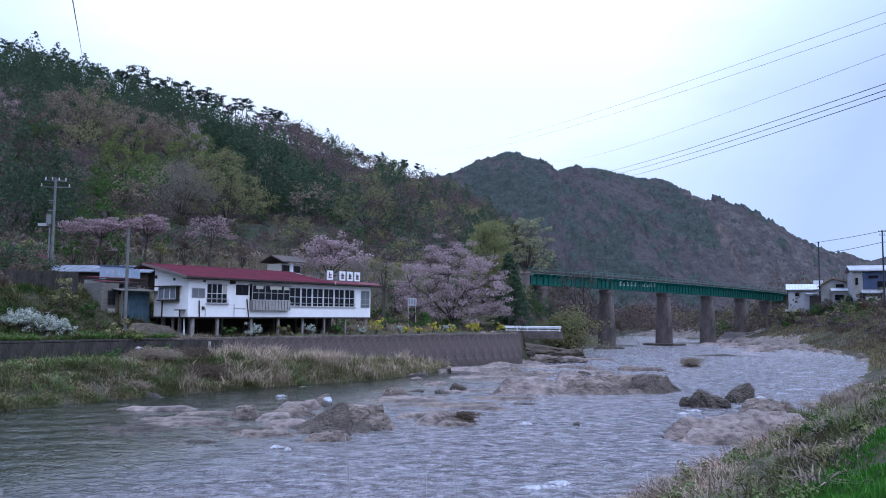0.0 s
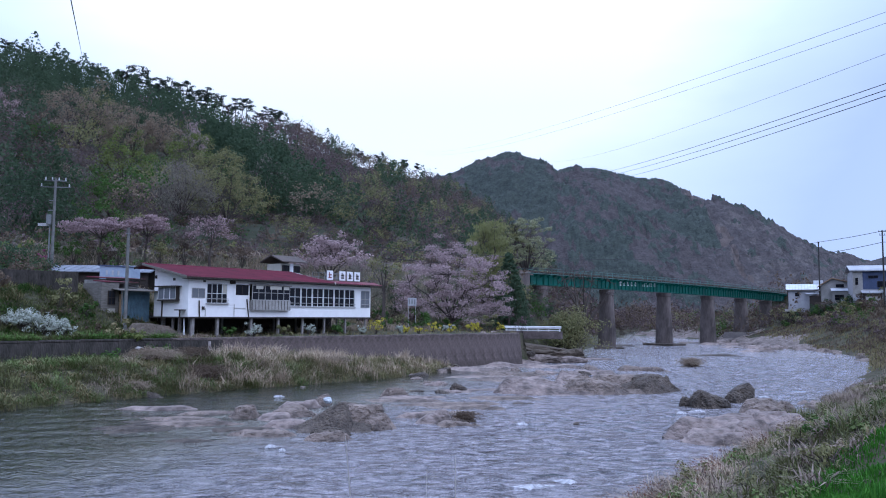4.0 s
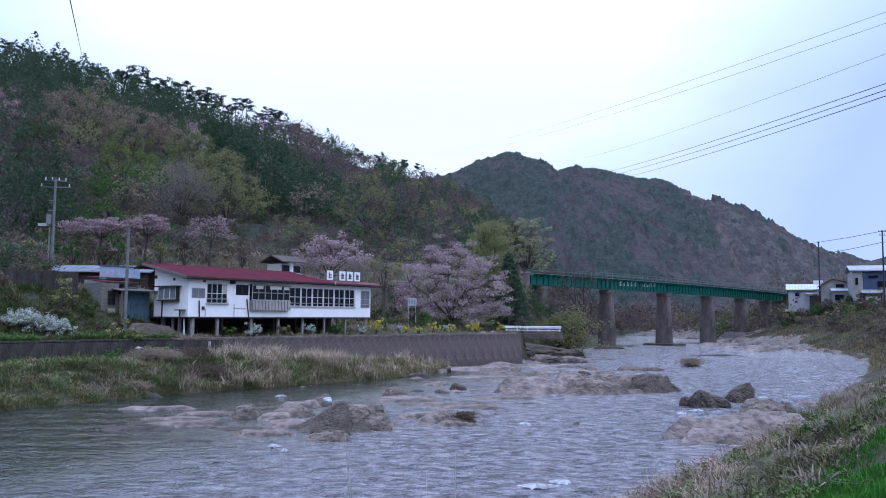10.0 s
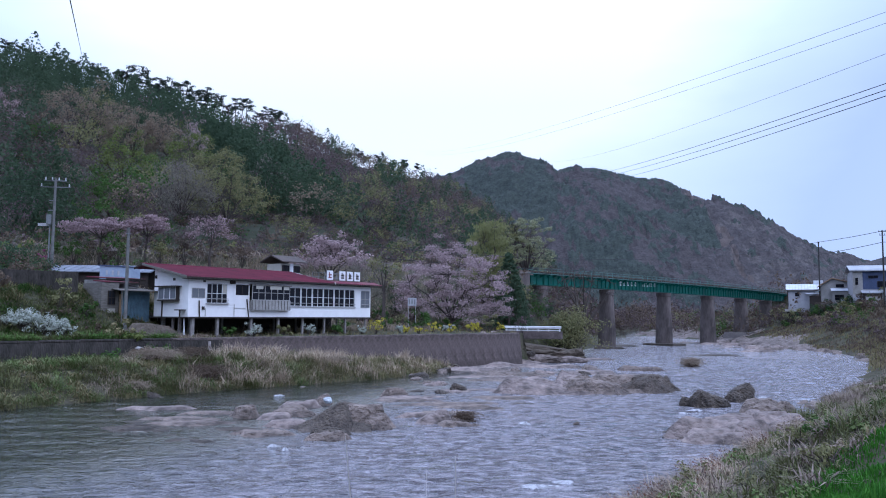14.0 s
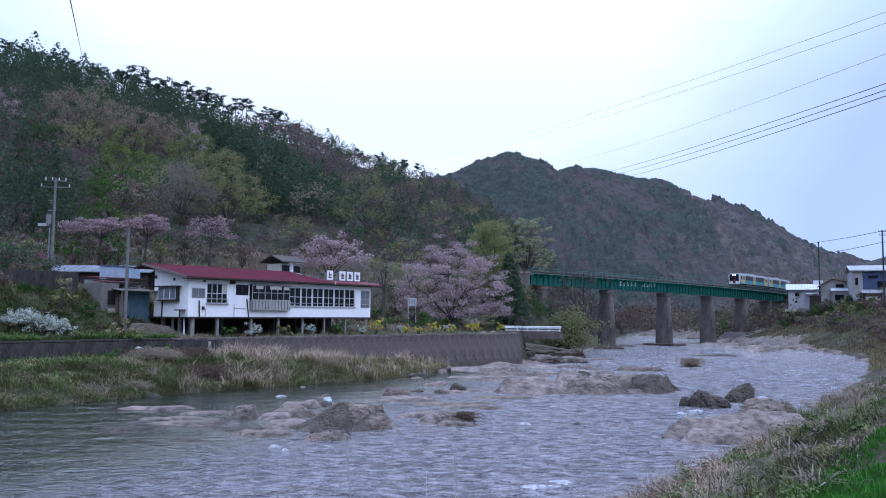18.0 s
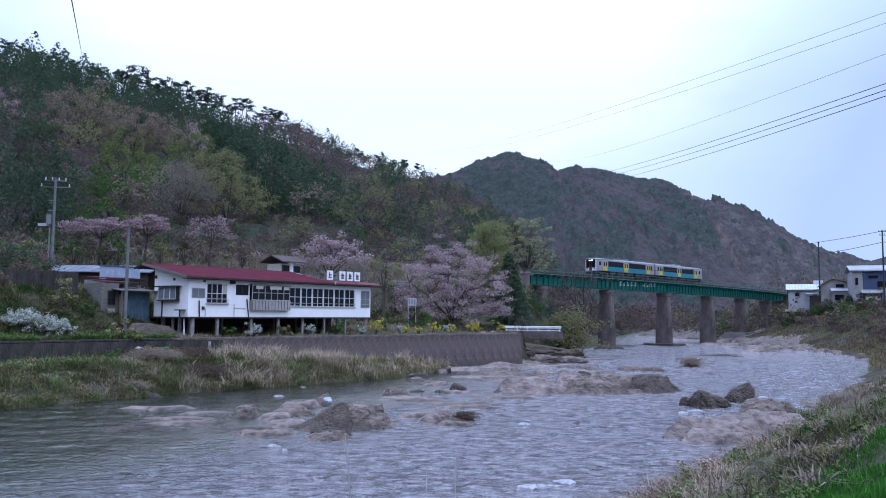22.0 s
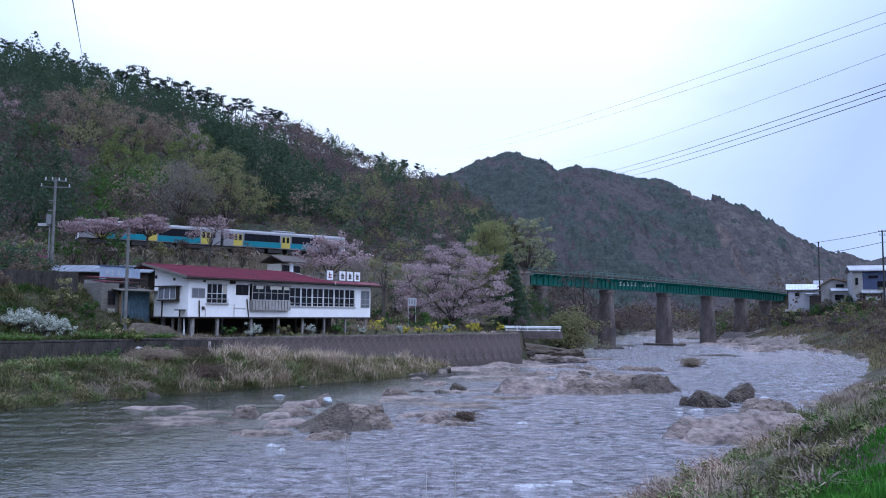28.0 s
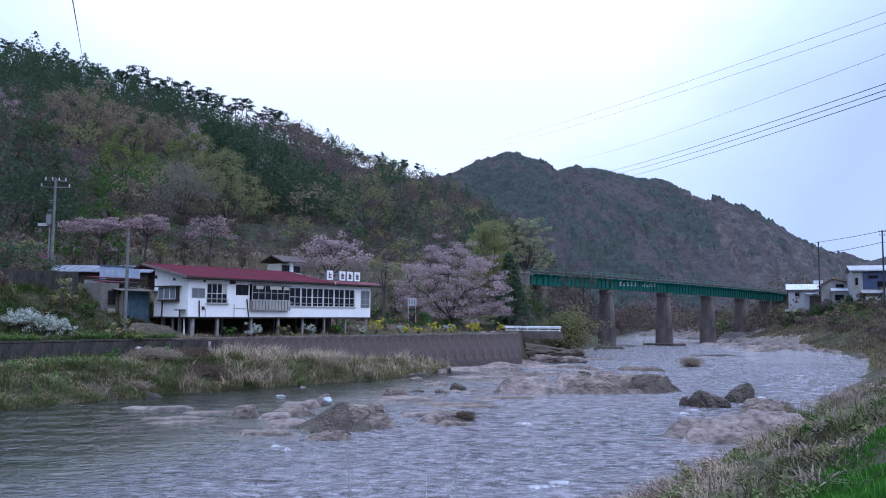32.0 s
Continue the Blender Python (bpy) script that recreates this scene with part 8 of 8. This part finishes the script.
grass("brown_grass", (4, 13, 40, 75), 70000, 0.12, 0.4, 0.014, "grass_tan", "flattened brown grass on the near bank", 85, near_right(0.4, 10, 5, -0.95, 73), tuft=7, spread=0.25, lean=1.8)
grass("tall_dry_stalks", (6, 24, 40, 75), 2600, 0.9, 1.7, 0.008, "grass_dry", "tall dry stalks standing on the near bank", 86, near_right(0.4, 4.5, 6, 0.1, 74), tuft=4, lean=0.25)
grass("dry_clumps", (2, 15, 36, 70), 110000, 0.6, 1.2, 0.014, "grass_tan", "tall arching clumps of grass on the near bank", 186, near_right(0.1, 3.6, 6, -0.05, 174), tuft=80, spread=0.26, lean=1.2, clump=0.6)
grass("dry_fringe", (2, 15, 17, 42), 90000, 0.45, 1.0, 0.009, "grass_dry", "pale dry grass along the near waterline", 208, near_right(0.0, 3.4, 3, -0.25, 209), tuft=60, spread=0.24, lean=1.3, clump=0.55)
grass("green_clumps", (5, 13, 34, 66), 80000, 0.45, 0.9, 0.016, "grass_dark", "coarse dark green tufts on the near bank", 187, near_right(1.5, 9, 5, 0.0, 175), tuft=70, spread=0.25, lean=1.3, clump=0.55)
grass("dark_clumps", (5, 13, 34, 66), 60000, 0.4, 0.8, 0.016, "grass_dark", "dark green tufts on the near bank", 189, near_right(1.2, 9, 5, 0.0, 177), tuft=70, spread=0.25, lean=1.3, clump=0.55)
grass("brown_clumps", (4, 13, 34, 66), 110000, 0.4, 0.85, 0.015, "grass_tan", "withered brown tufts on the near bank", 188, near_right(0.5, 9, 5, 0.05, 176), tuft=70, spread=0.28, lean=1.6, clump=0.55)
grass("slope_grass", (46, 80, 108, 205), 44000, 0.4, 1.1, 0.06, "grass_olive", "olive and tan grass on the far river slope", 87, far_right(0.8, -0.2, 75), spread=0.4)
grass("slope_dry_grass", (46, 80, 108, 205), 70000, 0.4, 1.1, 0.06, "twig_brown", "grey-brown dry grass on the far river slope", 88, far_right(1.5, -0.4, 76), spread=0.4, lean=1.2)
grass("rushes", (20.6, 47.2, 22.9, 50.4), 2400, 0.9, 1.6, 0.02, "grass_dark", "dark green rushes at the water's edge", 212, None, tuft=60, spread=0.3, lean=0.9, clump=1.0)
grass("wispy_dry_grass", (20, 43, 28, 58), 9000, 0.6, 1.4, 0.007, "grass_brown", "thin wispy pinkish dry grass on the near bank", 213, lambda x, y, r: (right_d(x, y) > 0.1) & (right_d(x, y) < 3.0), tuft=40, spread=0.35, lean=0.7, clump=1.0)
# far left bank under the wall
grass("bank_grass", (-42, 40, 2, 98), 60000, 0.3, 0.8, 0.022, "grass_dark", "dark green grass below the retaining wall", 91, lambda x, y, r: (left_d(x, y) > 0.1) & (wall_d(x, y) < 0) & (wave(x, y, 9, 81, 2) > -0.6), lean=1.0)
grass("bank_clumps", (-42, 40, -4, 92), 76000, 0.6, 1.15, 0.022, "grass_dark", "dark green tussocks drooping to the water", 191, lambda x, y, r: (left_d(x, y) > 0.1) & (wall_d(x, y) < 0.1), tuft=70, spread=0.35, lean=1.3, clump=0.7)
grass("lush_clumps", (-42, 40, -12, 84), 80000, 0.5, 1.0, 0.022, "grass", "fresh green tussocks below the wall", 192, lambda x, y, r: (left_d(x, y) > 0.4) & (wall_d(x, y) < 0.1) & (wave(x, y, 6, 182, 2) > -0.25), tuft=70, spread=0.35, lean=1.3, clump=0.7)
grass("leafy_clumps", (-42, 40, -16, 76), 70000, 0.3, 0.75, 0.03, "grass_olive", "leafy olive-green plants below the wall", 206, lambda x, y, r: (left_d(x, y) > 0.1) & (wall_d(x, y) < 0.1) & (wave(x, y, 5, 207, 2) > -0.15), tuft=60, spread=0.4, lean=1.8, clump=0.8)
grass("olive_grass", (-40, 46, 4, 100), 50000, 0.3, 0.9, 0.018, "grass_olive", "olive grass below the retaining wall", 92, lambda x, y, r: (left_d(x, y) > 0.2) & (wall_d(x, y) < 0) & (wave(x, y, 7, 82, 2) > 0.1) & (x > -24), lean=0.8)
grass("pale_reeds", (-26, 56, 1, 96), 46000, 0.9, 2.0, 0.018, "grass_dry", "tall pale dry reeds leaning over the bank", 93, lambda x, y, r: (left_d(x, y) > 0.5) & (wall_d(x, y) < -0.2) & (x > -20) & (x < -9.5) & (wave(x, y, 8, 83, 2) > -0.05), spread=0.2, lean=1.2)
grass("pale_reeds", (-16, 64, 3, 98), 34000, 0.7, 1.7, 0.016, "grass_dry", "tall pale dry reeds along the foot of the wall", 203, lambda x, y, r: (left_d(x, y) > 0.3) & (wall_d(x, y) < -0.2) & (wave(x, y, 4, 204, 2) > 0.12), tuft=30, spread=0.35, lean=1.0, clump=0.9)
grass("reed_undergrowth", (-16, 64, 3, 98), 52000, 0.4, 1.05, 0.018, "grass_olive", "olive grass among the reeds", 205, lambda x, y, r: (left_d(x, y) > 0.2) & (wall_d(x, y) < -0.1), tuft=30, spread=0.4, lean=1.2, clump=0.9)
grass("brown_brush", (-38, 46, -10, 84), 50000, 0.5, 1.4, 0.014, "grass_brown", "tangled brown brush below the wall", 94, lambda x, y, r: (left_d(x, y) > 0.6) & (wall_d(x, y) < 0.2) & (wave(x, y, 6, 84, 2) > -0.1) & (x > -25), tuft=30, spread=0.4, lean=1.6, clump=1.0)
# the terrace and the embankment
grass("terrace_grass", (-46, 58, -24, 80), 16000, 0.2, 0.6, 0.02, "grass_dark", "green terrace grass above the wall", 95, lambda x, y, r: (wall_d(x, y) > 0.4) & (wall_d(x, y) < 16) & (wave(x, y, 8, 85, 2) > -0.6), lean=0.9)
grass("terrace_lush_grass", (-42, 52, -24.0, 77), 80000, 0.4, 0.85, 0.022, "grass_fresh", "bright grass spilling over the top of the wall", 96, lambda x, y, r: (wall_d(x, y) > -0.1) & (wall_d(x, y) < 3.2) & (wave(x, y, 5, 196, 2) > -0.5), tuft=40, spread=0.3, lean=1.4, clump=0.7)
grass("terrace_dark_clumps", (-44, 52, -26, 76), 30000, 0.5, 0.95, 0.022, "grass_dark", "dark grass tufts on the terrace edge", 193, lambda x, y, r: (wall_d(x, y) > -0.1) & (wall_d(x, y) < 5), tuft=50, spread=0.3, lean=1.2, clump=0.7)
grass("slope_clumps", (-62, 54, -26, 86), 22000, 0.4, 0.9, 0.03, "grass_olive", "tangled olive grass on the terrace slope", 194, lambda x, y, r: (wall_d(x, y) > 2.0) & (wall_d(x, y) < 18) & (wave(x, y, 7, 195, 2) > -0.2), tuft=40, spread=0.4, lean=1.4, clump=0.9)
grass("slope_dark_clumps", (-62, 54, -26, 86), 56000, 0.4, 0.9, 0.03, "grass_dark", "tangled dark grass on the terrace slope", 197, lambda x, y, r: (wall_d(x, y) > 2.0) & (wall_d(x, y) < 18) & (wave(x, y, 7, 198, 2) > -0.3), tuft=40, spread=0.4, lean=1.4, clump=0.9)
grass("slope_weeds", (-62, 54, -28, 86), 46000, 0.3, 0.7, 0.035, "leaf_green", "dark leafy weeds on the terrace slope", 210, lambda x, y, r: (wall_d(x, y) > 1.5) & (wall_d(x, y) < 18) & (wave(x, y, 5, 211, 2) > -0.4), tuft=50, spread=0.45, lean=1.8, clump=0.9)
grass("embankment_brush", (-72, 84, 2, 134), 28000, 0.6, 1.5, 0.04, "grass_brown", "tangled brown brush on the railway embankment", 199, lambda x, y, r: (wall_d(x, y) > 8) & (left_d(x, y) > 6), tuft=30, spread=0.7, lean=1.4, clump=1.5)
grass("mound_brush", (-29, 71.5, -22, 79), 9000, 0.2, 0.55, 0.016, "grass_brown", "withered brown stalks on the earth mound", 201, lambda x, y, r: wall_d(x, y) > 0.6, tuft=20, spread=0.3, lean=1.6, clump=0.7)
grass("earth_bank_brush", (7, 106, 20, 116), 9000, 0.3, 0.8, 0.03, "grass_brown", "withered stalks on the earth bank by the guard rail", 202, lambda x, y, r: left_d(x, y) > 1.0, tuft=20, spread=0.4, lean=1.6, clump=0.9)
grass("terrace_olive_grass", (-60, 40, 12, 112), 26000, 0.2, 0.6, 0.02, "grass_olive", "olive grass on the terrace", 97, lambda x, y, r: (wall_d(x, y) > 0.4) & (wall_d(x, y) < 16))
grass("embankment_grass", (-66, 80, 8, 134), 26000, 0.3, 1.0, 0.035, "grass_brown", "brown winter grass on the railway embankment", 98, lambda x, y, r: (wall_d(x, y) > 8) & (left_d(x, y) > 6) & (wave(x, y, 12, 86, 2) > -0.5), spread=0.5)
grass("embankment_olive_grass", (-70, 78, 10, 136), 16000, 0.3, 0.9, 0.035, "grass_olive", "olive grass on the railway embankment", 99, lambda x, y, r: (wall_d(x, y) > 8) & (left_d(x, y) > 6) & (wave(x, y, 12, 87, 2) > 0.0), spread=0.5)


def herb(x, y, h, m, seed, label, n=60):
    """A thin branched herb with small leaves."""
    r = np.random.default_rng(seed)
    z = float(ground_z(np.array([x]), np.array([y]))[0])
    t = thing("red_leaved_herb", pose(x, y, z), label, "plant", "bank herbs")
    stems, tips = [], []
    for _ in range(4):
        a = r.uniform(0, 6.28)
        top = np.array([math.cos(a) * h * 0.35, math.sin(a) * h * 0.35, h * r.uniform(0.7, 1.0)])
        stems.append(tube([(0, 0, -0.05), top * (0.3, 0.3, 0.55), top], [0.008, 0.006, 0.003], 3))
        tips += [top * k for k in (0.55, 0.7, 0.85, 1.0)]
    v, q = merge(stems)
    mesh_part("branch_frame", quads_mesh("branch_frame", v, q, M["bark"]), t)
    v, q = clumps(r, np.array(tips), n // len(tips) + 1, h * 0.1, 0.06, 0.0, 0.7, 0.9)
    mesh_part("foliage", quads_mesh("foliage", v, q, M[m]), t)


for k in range(46):
    y = _r.uniform(20, 34)
    x = float(np.interp(y, RIGHT_SHORE[:, 1], RIGHT_SHORE[:, 0])) + _r.uniform(0.2, 3.2)
    herb(x, y, _r.uniform(0.5, 1.0), "leaf_red", 500 + k, "straggling red-leaved herb on the near bank", 90)

for k in range(75):
    # leafy herbs in patches between the grass tufts
    y = 14 + 44 * float(_r.uniform(0, 1)) ** 1.6
    x = float(np.interp(y, RIGHT_SHORE[:, 1], RIGHT_SHORE[:, 0])) + _r.uniform(0.8, 7.5)
    m_ = str(_r.choice(["leaf_green", "grass", "leaf_olive", "grass_brown"], p=[0.12, 0.26, 0.2, 0.42]))
    shrub("bank_plant", x, y, _r.uniform(0.3, 0.75), _r.uniform(0.6, 1.5), m_, {"leaf_green": "low green leafy weed", "grass": "low green leafy weed", "leaf_olive": "low olive leafy weed"}.get(m_, "withered brown weed") + " among the bank grass", 640, 0.06 + 0.0016 * y, 1300 + k, group="bank weeds", category="plant")

# pale stalks standing close before the camera
for x, y, top, dx, wide in ((-0.94, 9.5, 4.62, -0.16, 0.01), (0.16, 9.6, 4.38, 0.0, 0.009), (-0.2, 9.7, 4.2, 0.03, 0.005)):
    z = float(ground_z(np.array([x]), np.array([y]))[0])
    v, q = tube([(0, 0, -0.1), (dx * 0.3, 0, (top - z) * 0.6), (dx, 0, top - z)], [wide, wide * 0.9, wide * 0.4], 5)
    s = new("grass_stalk", quads_mesh("grass_stalk", v, q, M["pale_straw"]))
    s.location = (x, y, z)
    tagged(s, "single pale dry grass stalk before the water", "grass stalk", "grass stalks")


# ---------------------------------------------------------------- foam
M["foam"] = mat("foam", (0.62, 0.62, 0.66), (0.42, 0.42, 0.46), 0.3, 0.7, bump=0.6)
FOAM = []


def foam(x, y, lx, ly, n, seed, name="foam_patch"):
    r = np.random.default_rng(seed)
    rings, spokes = 7, max(18, n // 5)
    a = np.linspace(0, 2 * np.pi, spokes, endpoint=False)
    edge = 0.62 + 0.2 * np.sin(3 * a + r.uniform(0, 6)) + 0.16 * np.sin(7 * a + r.uniform(0, 6)) + r.uniform(-0.3, 0.3, spokes)
    vs = []
    for k in range(rings):
        f = (k + 0.15) / (rings - 1)
        px, py = np.cos(a) * edge * f, np.sin(a) * edge * f
        vs.append(np.column_stack([px * lx / 2, py * ly / 2 + 0.3 * ly * px ** 2, 0.11 - 0.11 * f ** 2 + r.uniform(-0.04, 0.04, spokes)]))
    i, j = np.meshgrid(np.arange(rings - 1), np.arange(spokes), indexing="ij")
    k = (j + 1) % spokes
    q = np.stack([i * spokes + j, i * spokes + k, (i + 1) * spokes + k, (i + 1) * spokes + j], -1).reshape(-1, 4)
    ob = new(name, quads_mesh(name, np.concatenate(vs), q, M["foam"]))
    ob.matrix_world = pose(x, y, 0)
    tagged(ob, "small broken patch of white foam on the river", "foam", "foam patches")
    FOAM.append((ob, x, y, seed))


for k, (x, y, lx, ly, n) in enumerate(((3.3, 29.2, 1.5, 0.7, 210), (4.45, 30.0, 0.9, 0.5, 110), (-7.6, 37.6, 0.9, 0.4, 90), (-6.9, 36.6, 0.5, 0.4, 70), (4.6, 46.0, 1.0, 0.3, 70), (14.9, 51.5, 0.9, 0.45, 60), (-5.6, 40.2, 1.0, 0.25, 50), (16.3, 53.0, 1.2, 0.35, 60), (16.0, 74, 1.6, 0.3, 60), (24, 62, 1.0, 0.3, 40), (-11.8, 60.5, 1.2, 0.22, 50), (22.5, 54.0, 0.9, 0.35, 50))):
    foam(x, y, lx, ly, n, 600 + k)


# ---------------------------------------------------------------- guard rail, board, small things
EARTH = []


def build_guard_rail():
    g = thing("guard_rail", pose(8.4, 112.5, 0, 0, 0, -18), "white steel guard rail on a concrete kerb by the bridge", "guard rail")
    part("kerb", box(0, -0.3, 2.9, 8.0, 0.3, 3.9, 0.03), M["wall_block"], g)
    for k in range(6):
        x = 0.4 + k * 1.45
        part("post", box(x - 0.06, -0.06, 3.9, x + 0.06, 0.06, 4.6), M["white_paint"], g)
    part("beam", prism([(-0.12, 4.25), (-0.18, 4.35), (-0.12, 4.42), (-0.18, 4.5), (-0.12, 4.6), (-0.08, 4.6), (-0.08, 4.25)], 0.0, 7.9), M["white_paint"], g)
    part("lower_beam", box(0.2, -0.12, 3.98, 7.8, -0.07, 4.1), M["white_paint"], g)
    b = thing("notice_board", pose(-4.6, 108.5, 0, 0, 0, 12), "small white notice board on two legs", "notice board")
    part("panel", box(0.0, -0.03, 7.2, 1.15, 0.03, 8.25, 0.01), M["house_white"], b)
    for k in range(3):
        part("lettering_bar", box(0.12 + 0.36 * k, -0.04, 7.4, 0.28 + 0.36 * k, -0.03, 8.05), M["steel_grey"], b)
    for x in (0.1, 1.05):
        part("leg", box(x - 0.04, -0.04, 3.4, x + 0.04, 0.04, 7.2), M["frame_metal"], b)
    s = thing("plastic_sheet", pose(-6.5, 47.4, 1.1), "crumpled pale blue plastic sheet on the rock", "litter")
    bm = bmesh.new()
    bmesh.ops.create_icosphere(bm, subdivisions=2, radius=0.27)
    for v in bm.verts:
        v.co *= 1 + 0.5 * noise.noise(v.co * 5)
        v.co.z *= 0.7
    part("sheet", bm, mat("plastic", (0.36, 0.4, 0.44), (0.5, 0.53, 0.56), 0.3, 0.6), s)
    o = thing("drain_outlet", pose(-25.6, 69.6, 3.0, 0, 0, 40), "short white drain pipe stub in the wall", "pipe")
    v, q = tube([(0, -0.7, 0), (0, 0.4, 0)], 0.16, 10)
    mesh_part("pipe", quads_mesh("pipe", v, q, M["white_paint"], True), o)
    st = thing("lime_streak", pose(-21.2, 74.78, 0, 0, 0, 44.6), "pale lime crust run down the retaining wall", "lime crust", kind="")
    bm = prism([(-0.10, 3.5), (0.13, 3.5), (0.10, 3.1), (0.24, 2.7), (0.14, 2.3), (0.34, 1.9), (0.30, 1.5), (0.62, 1.1), (0.55, 0.8), (0.12, 0.7), (0.0, 1.4), (-0.18, 2.0), (-0.04, 2.6), (-0.2, 3.0)], -0.02, 0.02, "y")
    for v in bm.verts:
        v.co.y += -0.565 + 0.112 * v.co.z
    part("crust", bm, M["lime"], st)
    lv = thing("earth_mound", pose(-26.2, 74.6, 3.7, 0, 0, 40), "heap of brown earth beside the stilts", "mound")
    lv_me = ledge_mesh(6.6, 3.6, 1.5, 71, "soil_heap")
    mesh_part("mound_earth", lv_me, lv)


for k, (x, y, lx, ly, h, z, m_) in enumerate(((12.0, 112.6, 10.5, 5.2, 1.9, 0.6, "soil_heap"), (16.5, 112.6, 6.0, 4.6, 1.3, 0.3, "soil_heap"), (13.2, 108.6, 4.4, 2.0, 0.6, 0.2, "rock"), (16.8, 109.4, 4.0, 1.8, 0.5, 0.1, "rock_pink"), (11.2, 108.9, 1.9, 1.2, 0.6, 0.7, "rock_dark"))):
    EARTH.append((x, y, lx, ly, h, z, m_, 400 + k))
M["lime"] = mat("lime", (0.36, 0.32, 0.31), (0.17, 0.145, 0.14), 0.5, 0.9, bump=0.8)
M["soil_heap"] = mat("soil_heap", (0.13, 0.103, 0.082), (0.07, 0.058, 0.045), 1.2, 0.95, bump=1.0, dist=0.15)
build_guard_rail()
for x, y, lx, ly, h, z, m_, sd in EARTH:
    ob = new("bank_rock" if m_ != "soil_heap" else "earth_bank", rock_mesh(lx, ly, h, sd, m_, m_ != "soil_heap", 4 if lx > 4 else 3))
    ob.matrix_world = pose(x, y, z, 0, 0, -18)
    tagged(ob, "steep brown earth bank below the guard rail" if m_ == "soil_heap" else "loose pale stone on the bank below the guard rail", "earth bank" if m_ == "soil_heap" else "rock", "" if m_ == "soil_heap" else "bank stones")

# ---------------------------------------------------------------- overhead cables
for k, (near, far, sag) in enumerate((((28.1, 40, 23.52), (-9.9, 345, 75.4), 3.0), ((28.0, 40, 22.82), (-7.7, 345, 74.2), 3.0), ((26.3, 40, 20.82), (42.1, 345, 71.8), 2.6), ((25.5, 40, 18.88), (39.8, 345, 63.9), 2.6), ((25.4, 40, 18.5), (44.3, 345, 63.4), 2.6), ((25.3, 40, 18.17), (48.5, 345, 62.2), 2.6))):
    cable(near, far, sag, 0.014 if k < 3 else 0.025, "thin grey overhead cable across the valley" if k < 3 else "dark overhead power cable across the valley", "steel_grey" if k < 3 else "cable")
for z0, z1, s_ in ((25.4, 24.6, 0.15), (22.2, 22.2, 0.15)):
    cable((96.6, 210, z0), (94.0, 174.5, z1), s_, 0.06, "dark cable between the far poles")
    cable((94.0, 174.5, z1), (86, 110, z1 - 1), 1.0, 0.06, "dark cable running on from the far pole")
    cable((96.6, 210, z0), (-10, 110, 15.2 if z0 > 24 else 13.8), 3.0, 0.045, "dark cable crossing the river to the trees")
cable((-43.0, 90, 20.6), (-95, 70, 22.5), 1.0, 0.02, "thin cable from the utility pole")
cable((-43.0, 90, 19.9), (-95, 70, 21.5), 1.0, 0.02, "thin cable from the utility pole")
sway_cable = cable((-129.8, 288, 96.3), (-19.05, 40, 23.4), 0.0, 0.05, "single pale wire hanging down before the sky", "frame_metal")


def river_motion():
    rows = []
    for k in range(17):
        t = 2.0 * k
        rows.append((t, pose(6.0 - 0.22 * t, 12.0 - 0.62 * t, -0.036 + 0.00186 * t)))
    walk(water, rows)
    for ob, x, y, seed in FOAM:
        r = np.random.default_rng(seed)
        ph = r.uniform(0, 6.28, 3)
        walk(ob, [(0.8 * k, pose(x + 0.12 * math.sin(1.9 * k + ph[0]), y + 0.08 * math.sin(2.6 * k + ph[1]), -0.003 * max(0, y - 60) + 0.03 * math.sin(2.2 * k + ph[2]), 0, 0, 4 * math.sin(1.3 * k + ph[0]))) for k in range(41)])
    x, y, z = sway_cable.location
    walk(sway_cable, [(0.0, pose(x, y, z, 0, 0, 0.0)), (6.0, pose(x, y, z, 0, 0, -0.035)), (10.0, pose(x, y, z, 0, 0, -0.04)), (19.0, pose(x, y, z, 0, 0, -0.035)), (23.0, pose(x, y, z, 0, 0, -0.01)), (32.0, pose(x, y, z, 0, 0, 0.0))])


motions()
